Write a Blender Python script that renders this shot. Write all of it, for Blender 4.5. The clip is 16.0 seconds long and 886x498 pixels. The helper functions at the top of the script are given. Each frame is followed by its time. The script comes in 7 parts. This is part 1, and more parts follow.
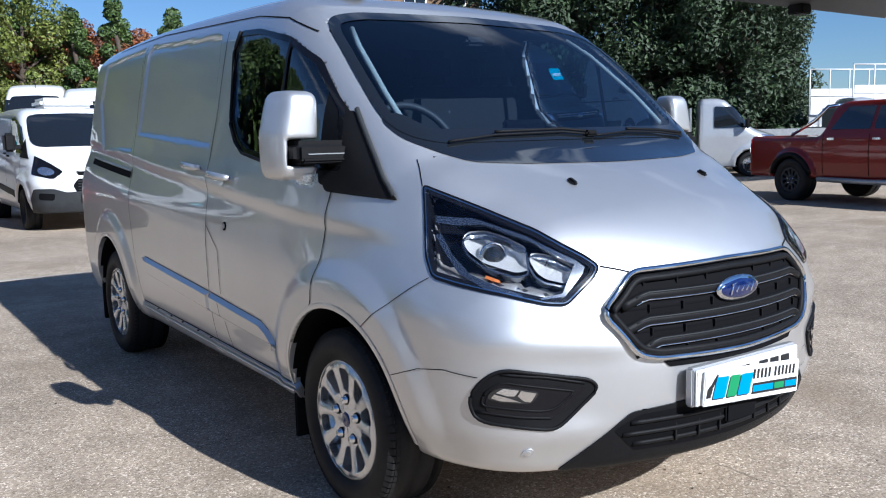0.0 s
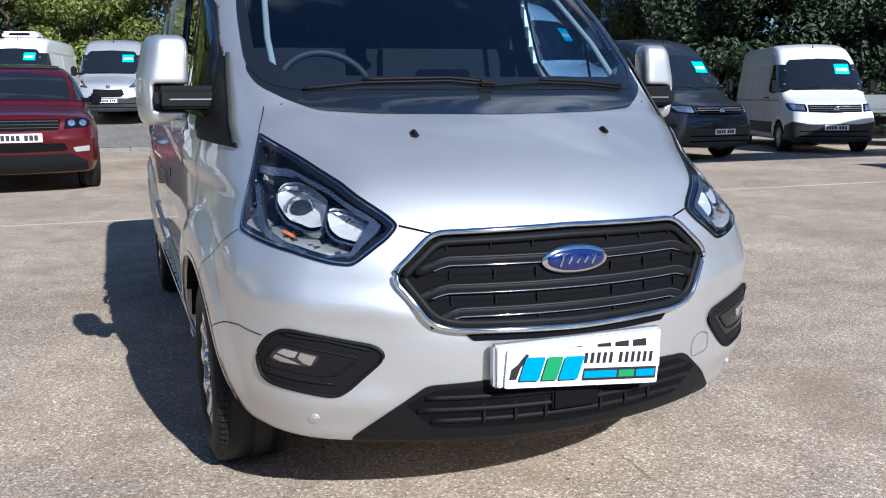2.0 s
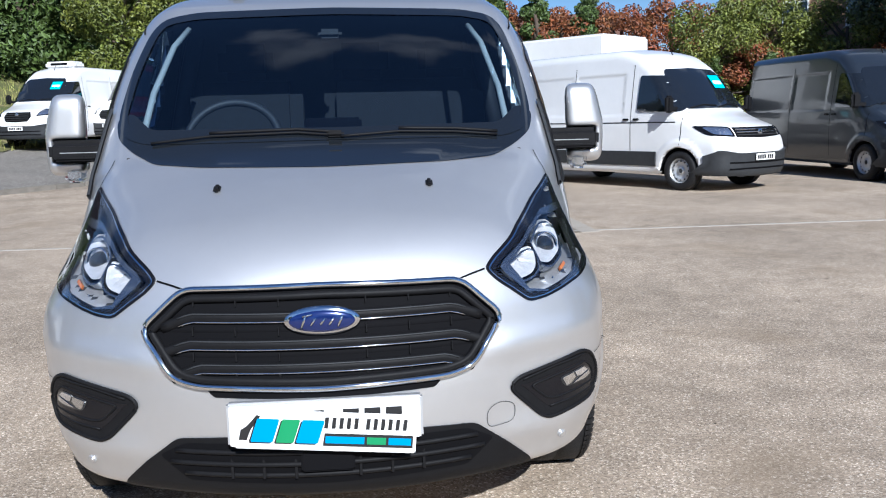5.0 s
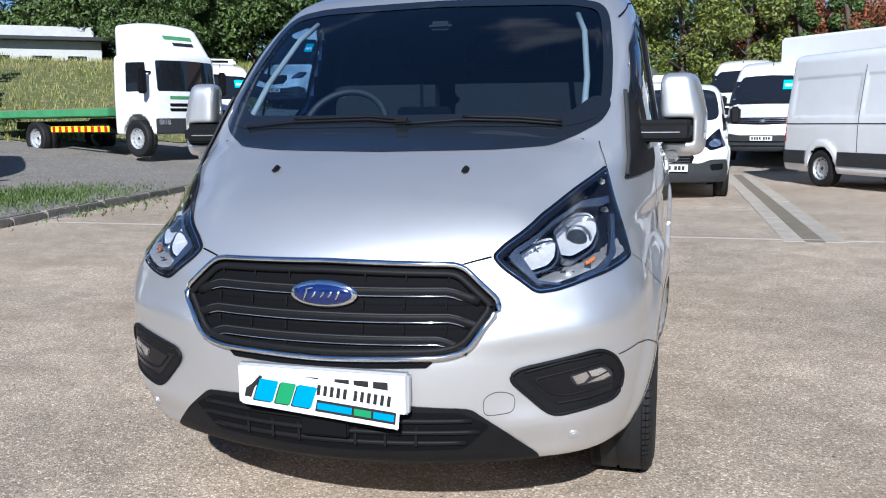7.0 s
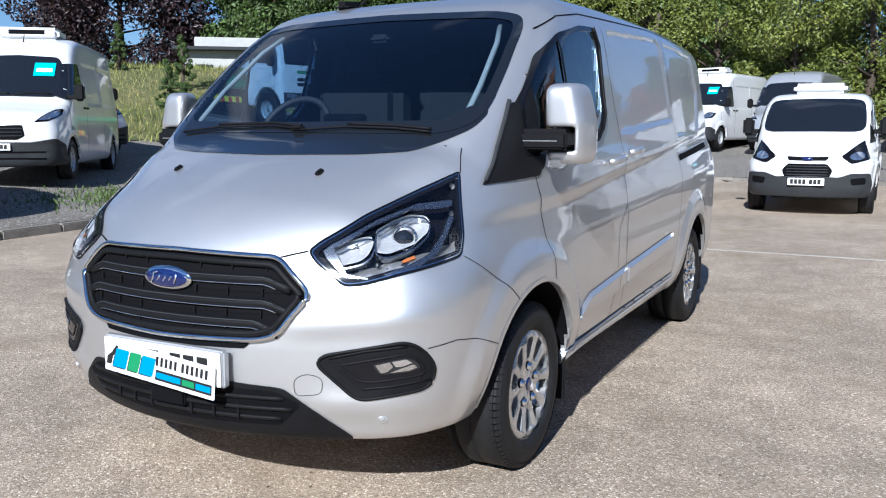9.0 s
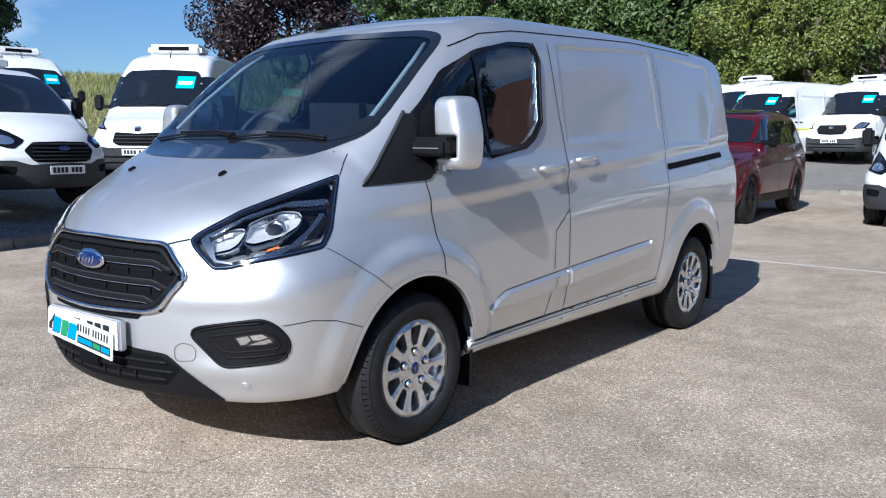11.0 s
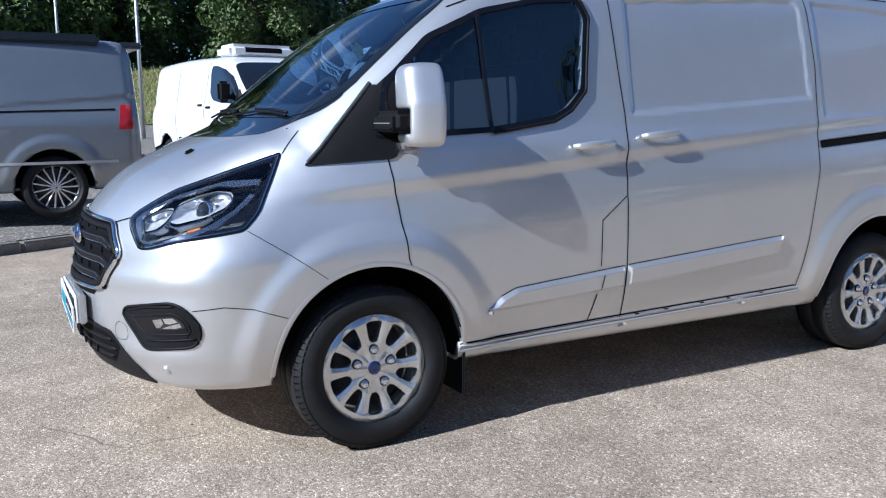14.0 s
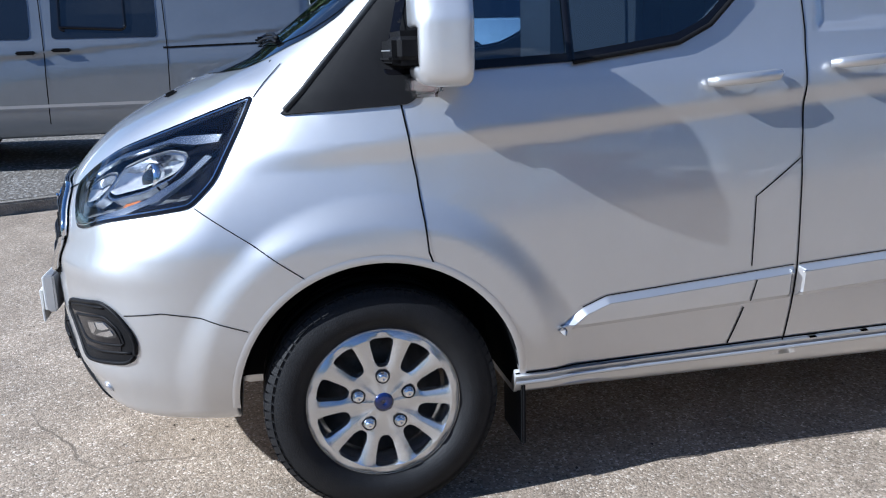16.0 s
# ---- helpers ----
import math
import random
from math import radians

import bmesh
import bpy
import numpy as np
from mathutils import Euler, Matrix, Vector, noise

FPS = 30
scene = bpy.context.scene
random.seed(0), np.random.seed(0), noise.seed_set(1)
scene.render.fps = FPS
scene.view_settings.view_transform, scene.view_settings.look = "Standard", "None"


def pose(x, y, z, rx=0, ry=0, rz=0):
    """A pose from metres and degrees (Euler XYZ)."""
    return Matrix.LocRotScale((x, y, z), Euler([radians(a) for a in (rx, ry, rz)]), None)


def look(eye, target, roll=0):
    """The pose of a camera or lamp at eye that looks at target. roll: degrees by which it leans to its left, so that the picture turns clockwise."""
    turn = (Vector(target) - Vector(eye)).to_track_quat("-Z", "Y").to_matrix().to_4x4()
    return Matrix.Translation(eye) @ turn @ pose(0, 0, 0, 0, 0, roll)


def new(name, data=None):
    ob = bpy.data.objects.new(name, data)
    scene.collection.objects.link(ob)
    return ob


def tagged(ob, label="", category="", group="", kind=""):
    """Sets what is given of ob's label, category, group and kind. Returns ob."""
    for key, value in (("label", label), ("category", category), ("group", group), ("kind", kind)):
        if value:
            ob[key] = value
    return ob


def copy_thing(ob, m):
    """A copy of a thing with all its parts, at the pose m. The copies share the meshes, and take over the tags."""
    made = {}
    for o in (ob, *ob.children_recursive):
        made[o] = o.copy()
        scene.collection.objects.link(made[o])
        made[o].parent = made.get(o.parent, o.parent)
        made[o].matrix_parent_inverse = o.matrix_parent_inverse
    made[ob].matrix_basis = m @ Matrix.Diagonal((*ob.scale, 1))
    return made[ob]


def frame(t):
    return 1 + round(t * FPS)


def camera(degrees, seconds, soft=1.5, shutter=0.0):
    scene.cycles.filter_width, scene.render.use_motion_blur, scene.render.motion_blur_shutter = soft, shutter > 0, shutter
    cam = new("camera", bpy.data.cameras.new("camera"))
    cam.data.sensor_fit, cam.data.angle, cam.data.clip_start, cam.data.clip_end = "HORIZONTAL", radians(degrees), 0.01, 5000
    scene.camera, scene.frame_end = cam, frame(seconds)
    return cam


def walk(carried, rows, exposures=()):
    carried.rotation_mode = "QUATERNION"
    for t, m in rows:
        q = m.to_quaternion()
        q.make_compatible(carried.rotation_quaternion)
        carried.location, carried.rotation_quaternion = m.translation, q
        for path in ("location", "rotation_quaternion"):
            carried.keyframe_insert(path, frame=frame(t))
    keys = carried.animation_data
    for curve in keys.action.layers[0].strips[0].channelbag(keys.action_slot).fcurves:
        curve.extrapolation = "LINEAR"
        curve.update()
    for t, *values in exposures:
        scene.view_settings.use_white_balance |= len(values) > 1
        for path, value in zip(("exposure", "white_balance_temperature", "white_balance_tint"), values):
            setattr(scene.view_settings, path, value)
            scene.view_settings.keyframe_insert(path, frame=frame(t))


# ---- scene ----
cam = camera(54.7, 16.0, soft=1.1)
PATH = [
    (0, (-2.312, -2.604, 1.309), (-1.172, -0.981, 1.049), -1.3),
    (0.5, (-2.035, -2.744, 1.3), (-1.005, -1.052, 1.026), -1.0),
    (1, (-1.781, -2.836, 1.281), (-0.807, -1.118, 0.966), -0.9),
    (1.5, (-1.471, -2.871, 1.277), (-0.628, -1.089, 0.939), -0.4),
    (2, (-1.198, -3.014, 1.255), (-0.488, -1.176, 0.911), -0.3),
    (2.5, (-0.95, -3.122, 1.274), (-0.308, -1.266, 0.897), -0.4),
    (3, (-0.663, -3.113, 1.266), (-0.11, -1.23, 0.879), 2.1),
    (3.5, (-0.422, -3.156, 1.283), (-0.004, -1.239, 0.896), 0.8),
    (4, (-0.189, -3.248, 1.346), (0.106, -1.306, 0.969), -0.4),
    (4.2, (-0.119, -3.246, 1.355), (0.166, -1.297, 1.008), -0.5),
    (6.3, (0.634, -3.294, 1.325), (0.489, -1.319, 1.044), -0.7),
    (6.5, (0.72, -3.26, 1.319), (0.534, -1.289, 1.037), 0.1),
    (7, (0.972, -3.227, 1.305), (0.462, -1.315, 1.012), -0.6),
    (7.5, (1.287, -3.223, 1.329), (0.66, -1.346, 1.038), -0.2),
    (8, (1.578, -3.146, 1.3), (0.937, -1.274, 1.008), 0.3),
    (8.2, (1.682, -3.108, 1.306), (1.0, -1.251, 1.015), 0.4),
    (10.3, (2.879, -2.916, 1.283), (1.681, -1.337, 1.019), -0.4),
    (10.5, (2.999, -2.887, 1.302), (1.785, -1.321, 1.034), -0.4),
    (11, (3.236, -2.73, 1.299), (2.001, -1.177, 1.044), 0.4),
    (11.5, (3.468, -2.526, 1.307), (2.184, -1.011, 1.066), 0.5),
    (12, (3.735, -2.362, 1.318), (2.324, -0.964, 1.081), 0.5),
    (12.5, (3.842, -2.122, 1.301), (2.397, -0.763, 1.053), 0.9),
    (13, (3.863, -1.851, 1.312), (2.385, -0.527, 1.064), 0.8),
    (13.5, (3.916, -1.554, 1.326), (2.325, -0.372, 1.055), 0.5),
    (14, (3.875, -1.283, 1.272), (2.133, -0.347, 0.973), -0.5),
    (14.5, (3.724, -1.008, 1.253), (1.946, -0.163, 0.904), -0.6),
    (15, (3.597, -0.697, 1.265), (1.738, -0.092, 0.844), -1.7),
    (15.5, (3.39, -0.461, 1.268), (1.494, -0.021, 0.81), -1.4),
    (16, (3.104, -0.27, 1.252), (1.194, 0.121, 0.805), -1.7),
]
walk(cam, [(t, look(eye, target, roll)) for t, eye, target, roll in PATH], [(0, 0.66, 5540, 9), (3, 0.66, 5640, 9), (7.5, 0.66, 5620, 9), (11, 0.66, 5480, 9), (16, 0.68, 5300, 9)])

import mathutils.geometry

# ---- world and sun ----
SUN_TO = Vector((0.18, -0.98, 0.655)).normalized()
world = bpy.data.worlds.new("sky")
scene.world = world
world.use_nodes = True
wn, wl = world.node_tree.nodes, world.node_tree.links
sky = wn.new("ShaderNodeTexSky")
sky.sky_type, sky.sun_disc = "NISHITA", False
sky.sun_elevation, sky.sun_rotation = math.asin(SUN_TO.z), math.atan2(SUN_TO.x, SUN_TO.y)
sky.air_density, sky.dust_density, sky.ozone_density = 1.0, 0.05, 2.5
coord = wn.new("ShaderNodeTexCoord")
stretch = wn.new("ShaderNodeMapping")
stretch.inputs["Scale"].default_value = (1.2, 1.2, 4.5)
puffs = wn.new("ShaderNodeTexNoise")
puffs.inputs["Scale"].default_value, puffs.inputs["Detail"].default_value = 2.3, 7
wispy = wn.new("ShaderNodeValToRGB")
wispy.color_ramp.elements[0].position, wispy.color_ramp.elements[1].position = 0.56, 0.80
wispy.color_ramp.elements[1].color = (0.8, 0.8, 0.8, 1)
blend = wn.new("ShaderNodeMix")
blend.data_type = "RGBA"
blend.inputs["B"].default_value = (13.0, 13.4, 14.0, 1)
wl.new(coord.outputs["Generated"], stretch.inputs["Vector"])
wl.new(stretch.outputs["Vector"], puffs.inputs["Vector"])
wl.new(puffs.outputs["Fac"], wispy.inputs["Fac"])
wl.new(wispy.outputs["Color"], blend.inputs["Factor"])
tint = wn.new("ShaderNodeMix")
tint.data_type, tint.blend_type = "RGBA", "MULTIPLY"
tint.inputs["Factor"].default_value, tint.inputs["B"].default_value = 1.0, (0.82, 0.97, 1.18, 1)
wl.new(sky.outputs["Color"], tint.inputs["A"])
wl.new(tint.outputs["Result"], blend.inputs["A"])
wl.new(blend.outputs["Result"], wn["Background"].inputs["Color"])
wn["Background"].inputs["Strength"].default_value = 0.05
sun = new("sun", bpy.data.lights.new("sun", "SUN"))
sun.data.energy, sun.data.angle, sun.data.color = 5.0, radians(0.55), (1.0, 0.95, 0.87)
sun.matrix_world = look((0, 0, 20), Vector((0, 0, 20)) - SUN_TO)


# ---- materials ----
def mat(name, color, rough=0.5, metal=0.0, coat=0.0, vary=0.0, scale=8.0, bump=0.0, bump_scale=60.0, second=None, trans=0.0, ior=1.5,
        speck=None, speck_scale=90.0, specks=(0.62, 0.7), rand=0.0, emit=0.0, coat_rough=0.03, island=False, spec=0.5, coat_ior=1.5):
    """A principled material with noise at two scales in colour, roughness and relief."""
    m = bpy.data.materials.new(name)
    m.use_nodes = True
    n, l = m.node_tree.nodes, m.node_tree.links
    p = n["Principled BSDF"]
    p.inputs["Base Color"].default_value = (*color, 1)
    p.inputs["Roughness"].default_value, p.inputs["Metallic"].default_value = rough, metal
    p.inputs["Coat Weight"].default_value, p.inputs["Coat Roughness"].default_value = coat, coat_rough
    p.inputs["Transmission Weight"].default_value, p.inputs["IOR"].default_value = trans, ior
    p.inputs["Specular IOR Level"].default_value, p.inputs["Coat IOR"].default_value = spec, coat_ior
    if emit:
        p.inputs["Emission Color"].default_value = (*color, 1)
        p.inputs["Emission Strength"].default_value = emit
    tc = n.new("ShaderNodeTexCoord")
    out = None
    if vary or second:
        big = n.new("ShaderNodeTexNoise")
        big.inputs["Scale"].default_value, big.inputs["Detail"].default_value = scale, 11
        big.inputs["Roughness"].default_value = 0.72
        l.new(tc.outputs["Object"], big.inputs["Vector"])
        mix = n.new("ShaderNodeMix")
        mix.data_type = "RGBA"
        lo = second or tuple(max(0, c * (1 - vary)) for c in color)
        mix.inputs["A"].default_value = (*lo, 1)
        mix.inputs["B"].default_value = (*(color if second else tuple(min(1, c * (1 + vary)) for c in color)), 1)
        ramp = n.new("ShaderNodeMapRange")
        ramp.inputs["From Min"].default_value, ramp.inputs["From Max"].default_value = 0.3, 0.7
        l.new(big.outputs["Fac"], ramp.inputs["Value"])
        l.new(ramp.outputs["Result"], mix.inputs["Factor"])
        out = mix.outputs["Result"]
    if speck:
        dots = n.new("ShaderNodeTexNoise")
        dots.inputs["Scale"].default_value, dots.inputs["Detail"].default_value = speck_scale, 2
        l.new(tc.outputs["Object"], dots.inputs["Vector"])
        cut = n.new("ShaderNodeMapRange")
        cut.inputs["From Min"].default_value, cut.inputs["From Max"].default_value = specks
        l.new(dots.outputs["Fac"], cut.inputs["Value"])
        mix2 = n.new("ShaderNodeMix")
        mix2.data_type = "RGBA"
        mix2.inputs["B"].default_value = (*speck, 1)
        if out:
            l.new(out, mix2.inputs["A"])
        else:
            mix2.inputs["A"].default_value = (*color, 1)
        l.new(cut.outputs["Result"], mix2.inputs["Factor"])
        out = mix2.outputs["Result"]
    if rand:
        hsv = n.new("ShaderNodeHueSaturation")
        if island:
            pick = n.new("ShaderNodeNewGeometry").outputs["Random Per Island"]
        else:
            pick = n.new("ShaderNodeObjectInfo").outputs["Random"]
        span = n.new("ShaderNodeMapRange")
        span.inputs["To Min"].default_value, span.inputs["To Max"].default_value = 1 - rand, 1 + rand
        l.new(pick, span.inputs["Value"])
        l.new(span.outputs["Result"], hsv.inputs["Value"])
        if out:
            l.new(out, hsv.inputs["Color"])
        else:
            hsv.inputs["Color"].default_value = (*color, 1)
        out = hsv.outputs["Color"]
    if out:
        l.new(out, p.inputs["Base Color"])
    if bump:
        fine = n.new("ShaderNodeTexNoise")
        fine.inputs["Scale"].default_value, fine.inputs["Detail"].default_value = bump_scale, 4
        l.new(tc.outputs["Object"], fine.inputs["Vector"])
        b = n.new("ShaderNodeBump")
        b.inputs["Strength"].default_value, b.inputs["Distance"].default_value = bump, 0.02
        l.new(fine.outputs["Fac"], b.inputs["Height"])
        l.new(b.outputs["Normal"], p.inputs["Normal"])
    return m


SILVER = mat("silver_metallic_paint", (0.64, 0.64, 0.645), 0.42, 0.80, 1.0, vary=0.03, scale=3, bump=0.012, bump_scale=900)
WHITE = mat("white_paint", (0.72, 0.72, 0.715), 0.28, 0.0, 0.8, vary=0.03, scale=3)
GREY = mat("grey_metallic_paint", (0.020, 0.026, 0.036), 0.3, 0.2, 0.6, vary=0.05, scale=3)
T_GREY = mat("mid_grey_paint", (0.24, 0.26, 0.285), 0.33, 0.5, 0.9, vary=0.05, scale=3)
RED = mat("dark_red_paint", (0.090, 0.004, 0.007), 0.30, 0.30, 0.6, vary=0.06, scale=3, spec=0.3)
ORANGE = mat("red_orange_paint", (0.19, 0.012, 0.008), 0.32, 0.25, 0.55, vary=0.06, scale=3, spec=0.3)
PALE = mat("pale_silver_paint", (0.52, 0.53, 0.55), 0.32, 0.5, 0.9, vary=0.04, scale=3)
BLACK = mat("black_plastic", (0.009, 0.009, 0.010), 0.5, bump=0.12, bump_scale=500, vary=0.15, scale=20, spec=0.12)
GLOSS = mat("gloss_black", (0.006, 0.006, 0.008), 0.10, spec=0.35)
GREYPL = mat("grey_plastic", (0.032, 0.034, 0.037), 0.5, bump=0.1, bump_scale=400, vary=0.15, scale=12, spec=0.25)
SEAM = mat("panel_gap", (0.004, 0.004, 0.005), 0.8, spec=0.1)
CHROME = mat("chrome", (0.78, 0.79, 0.80), 0.07, 1.0)
ALLOY = mat("silver_alloy", (0.66, 0.67, 0.68), 0.27, 0.85, 0.4, vary=0.05, scale=25)
STEEL = mat("steel_wheel", (0.50, 0.51, 0.52), 0.4, 0.5, vary=0.1, scale=25)
DARKMETAL = mat("dark_brake_metal", (0.07, 0.065, 0.06), 0.55, 0.6, vary=0.4, scale=30)
RUBBER = mat("tyre_rubber", (0.013, 0.013, 0.014), 0.6, vary=0.25, scale=18, bump=0.15, bump_scale=220, spec=0.25)
# tinted glass, its colour made bluer to stand in for reflected sky
GLASS = mat("sky_tinted_glass", (0.15, 0.28, 0.46), 0.0, trans=1.0, ior=1.02, coat=1.0, coat_rough=0.0, coat_ior=1.85)
DARKGLASS = mat("dark_window_glass", (0.010, 0.012, 0.015), 0.03, coat=1.0)
LENS = mat("clear_lens", (0.95, 0.97, 1.0), 0.0, trans=1.0, ior=1.03, coat=1.0, coat_rough=0.0)
REFLECT = mat("headlamp_reflector", (0.86, 0.87, 0.89), 0.13, 0.95, vary=0.06, scale=40)
LAMP_GREY = mat("dull_lamp_trim", (0.30, 0.32, 0.35), 0.16, 0.95, vary=0.1, scale=40)
BOWL = mat("bright_lamp_bowl", (0.80, 0.81, 0.83), 0.22, 0.62, vary=0.12, scale=60)
AMBER = mat("amber_lens", (0.42, 0.13, 0.03), 0.15, coat=0.8)
TAIL = mat("red_tail_lens", (0.45, 0.008, 0.008), 0.12, coat=1.0)
LINING = mat("dark_cabin_trim", (0.022, 0.023, 0.026), 0.6, vary=0.15, scale=15, bump=0.05, bump_scale=300)
FABRIC = mat("dark_seat_fabric", (0.009, 0.010, 0.012), 0.9, vary=0.2, scale=40, bump=0.15, bump_scale=300)
PILLAR = mat("pale_pillar_trim", (0.34, 0.35, 0.33), 0.7, vary=0.05, scale=10)
PLATE = mat("white_plate", (0.82, 0.82, 0.80), 0.35, coat=0.3, vary=0.02, scale=10)
INK = mat("black_ink", (0.012, 0.012, 0.013), 0.5)
BLUE = mat("badge_blue", (0.008, 0.020, 0.11), 0.15, 0.3, 1.0)
CYAN = mat("printed_cyan", (0.0, 0.24, 0.52), 0.4)
GREEN = mat("printed_green", (0.015, 0.24, 0.09), 0.4)
DECK_GREEN = mat("green_paint", (0.06, 0.24, 0.10), 0.5, vary=0.2, scale=4)
YELLOW = mat("yellow_stripe", (0.65, 0.62, 0.02), 0.45)
STICKER = mat("turquoise_price_card", (0.0, 0.42, 0.52), 0.5)


def asphalt(name):
    """Worn tarmac: pale and dark stones of about a centimetre in a brown-grey binder, patchy over metres."""
    m = bpy.data.materials.new(name)
    m.use_nodes = True
    n, l = m.node_tree.nodes, m.node_tree.links
    p = n["Principled BSDF"]
    p.inputs["Roughness"].default_value, p.inputs["Specular IOR Level"].default_value = 0.9, 0.25
    tc = n.new("ShaderNodeTexCoord")
    stones = n.new("ShaderNodeTexVoronoi")
    stones.inputs["Scale"].default_value = 150.0
    tone = n.new("ShaderNodeSeparateColor")
    ramp = n.new("ShaderNodeValToRGB")
    e = ramp.color_ramp.elements
    e[0].position, e[0].color = 0.0, (0.205, 0.164, 0.122, 1)
    e[1].position, e[1].color = 1.0, (0.76, 0.665, 0.555, 1)
    for at, c in ((0.25, (0.330, 0.263, 0.196)), (0.70, (0.402, 0.321, 0.241)), (0.88, (0.49, 0.402, 0.312))):
        e.new(at).color = (*c, 1)
    l.new(tc.outputs["Object"], stones.inputs["Vector"])
    l.new(stones.outputs["Color"], tone.inputs["Color"])
    l.new(tone.outputs["Red"], ramp.inputs["Fac"])
    out = ramp.outputs["Color"]
    for scale, detail, low, high, lo, hi in ((0.55, 9, 0.32, 0.68, 0.78, 1.12), (4.5, 8, 0.34, 0.66, 0.87, 1.10), (45.0, 3, 0.34, 0.62, 0.80, 1.10)):
        noise = n.new("ShaderNodeTexNoise")
        noise.inputs["Scale"].default_value, noise.inputs["Detail"].default_value = scale, detail
        span = n.new("ShaderNodeMapRange")
        for key, value in (("From Min", low), ("From Max", high), ("To Min", lo), ("To Max", hi)):
            span.inputs[key].default_value = value
        mul = n.new("ShaderNodeVectorMath")
        mul.operation = "SCALE"
        l.new(tc.outputs["Object"], noise.inputs["Vector"])
        l.new(noise.outputs["Fac"], span.inputs["Value"])
        l.new(out, mul.inputs[0])
        l.new(span.outputs["Result"], mul.inputs["Scale"])
        out = mul.outputs["Vector"]
    l.new(out, p.inputs["Base Color"])
    bump = n.new("ShaderNodeBump")
    bump.inputs["Strength"].default_value, bump.inputs["Distance"].default_value = 0.5, 0.004
    bump.invert = True
    l.new(stones.outputs["Distance"], bump.inputs["Height"])
    l.new(bump.outputs["Normal"], p.inputs["Normal"])
    return m


ASPHALT = asphalt("worn_asphalt")
GRAVEL = mat("grey_gravel", (0.195, 0.172, 0.146), 0.95, second=(0.115, 0.102, 0.086), scale=0.8, bump=1.0, bump_scale=28,
             speck=(0.36, 0.34, 0.31), speck_scale=26.0, specks=(0.52, 0.66))
GRASS_SOIL = mat("dry_grass_soil", (0.135, 0.125, 0.045), 0.95, second=(0.06, 0.085, 0.02), scale=0.35, bump=0.8, bump_scale=9,
                 speck=(0.26, 0.21, 0.10), speck_scale=4.0, specks=(0.55, 0.7))
GRASS = mat("grass_blades", (0.17, 0.20, 0.04), 0.8, second=(0.30, 0.26, 0.10), scale=0.25, rand=0.45, island=True)
CONCRETE = mat("weathered_concrete", (0.46, 0.425, 0.375), 0.9, second=(0.34, 0.31, 0.27), scale=2.5, bump=0.5, bump_scale=45, rand=0.12)
KERBSTONE = mat("dirty_kerb_stone", (0.27, 0.245, 0.21), 0.92, second=(0.15, 0.135, 0.112), scale=7, bump=0.8, bump_scale=45, rand=0.18, speck=(0.36, 0.33, 0.29), speck_scale=60.0)
SLAB = mat("worn_concrete_slab", (0.43, 0.385, 0.325), 0.92, second=(0.32, 0.275, 0.222), scale=2.2, bump=0.5, bump_scale=60, rand=0.06, speck=(0.22, 0.19, 0.155), speck_scale=35.0, specks=(0.58, 0.7))
DIRT = mat("loose_dirt", (0.20, 0.165, 0.12), 0.95, second=(0.14, 0.12, 0.085), scale=4, bump=0.6, bump_scale=60)
BARK = mat("bark", (0.075, 0.055, 0.04), 0.9, vary=0.4, scale=6, bump=0.8, bump_scale=22)
LEAF = mat("green_leaves", (0.078, 0.120, 0.024), 0.55, second=(0.040, 0.072, 0.015), scale=0.5, rand=0.5, island=True)
LEAF_LIGHT = mat("yellow_green_leaves", (0.155, 0.165, 0.022), 0.55, second=(0.075, 0.105, 0.018), scale=0.5, rand=0.5, island=True)
LEAF_DARK = mat("dark_conifer_leaves", (0.040, 0.068, 0.022), 0.65, second=(0.016, 0.030, 0.011), scale=0.5, rand=0.5, island=True)
LEAF_RED = mat("red_autumn_leaves", (0.26, 0.050, 0.022), 0.55, second=(0.13, 0.075, 0.02), scale=0.6, rand=0.5, island=True)
LEAF_COPPER = mat("copper_beech_leaves", (0.035, 0.014, 0.016), 0.5, second=(0.017, 0.010, 0.012), scale=0.5, rand=0.5, island=True)
BRICK = mat("buff_brick", (0.34, 0.22, 0.13), 0.9, second=(0.26, 0.155, 0.09), scale=6, bump=0.4, bump_scale=60, rand=0.2)
MORTAR = mat("mortar", (0.36, 0.33, 0.29), 0.95, vary=0.1, scale=10)
ROOF = mat("brown_roof_tiles", (0.16, 0.075, 0.05), 0.9, second=(0.10, 0.055, 0.04), scale=3, bump=0.5, bump_scale=20)
RENDER = mat("grey_white_render", (0.50, 0.50, 0.48), 0.9, second=(0.40, 0.40, 0.385), scale=1.5, bump=0.2, bump_scale=40)
WOOD = mat("dull_timber", (0.20, 0.16, 0.11), 0.9, second=(0.14, 0.11, 0.08), scale=7, bump=0.3, bump_scale=60)
GALV = mat("galvanised_steel", (0.42, 0.43, 0.44), 0.45, 0.7, vary=0.15, scale=12)


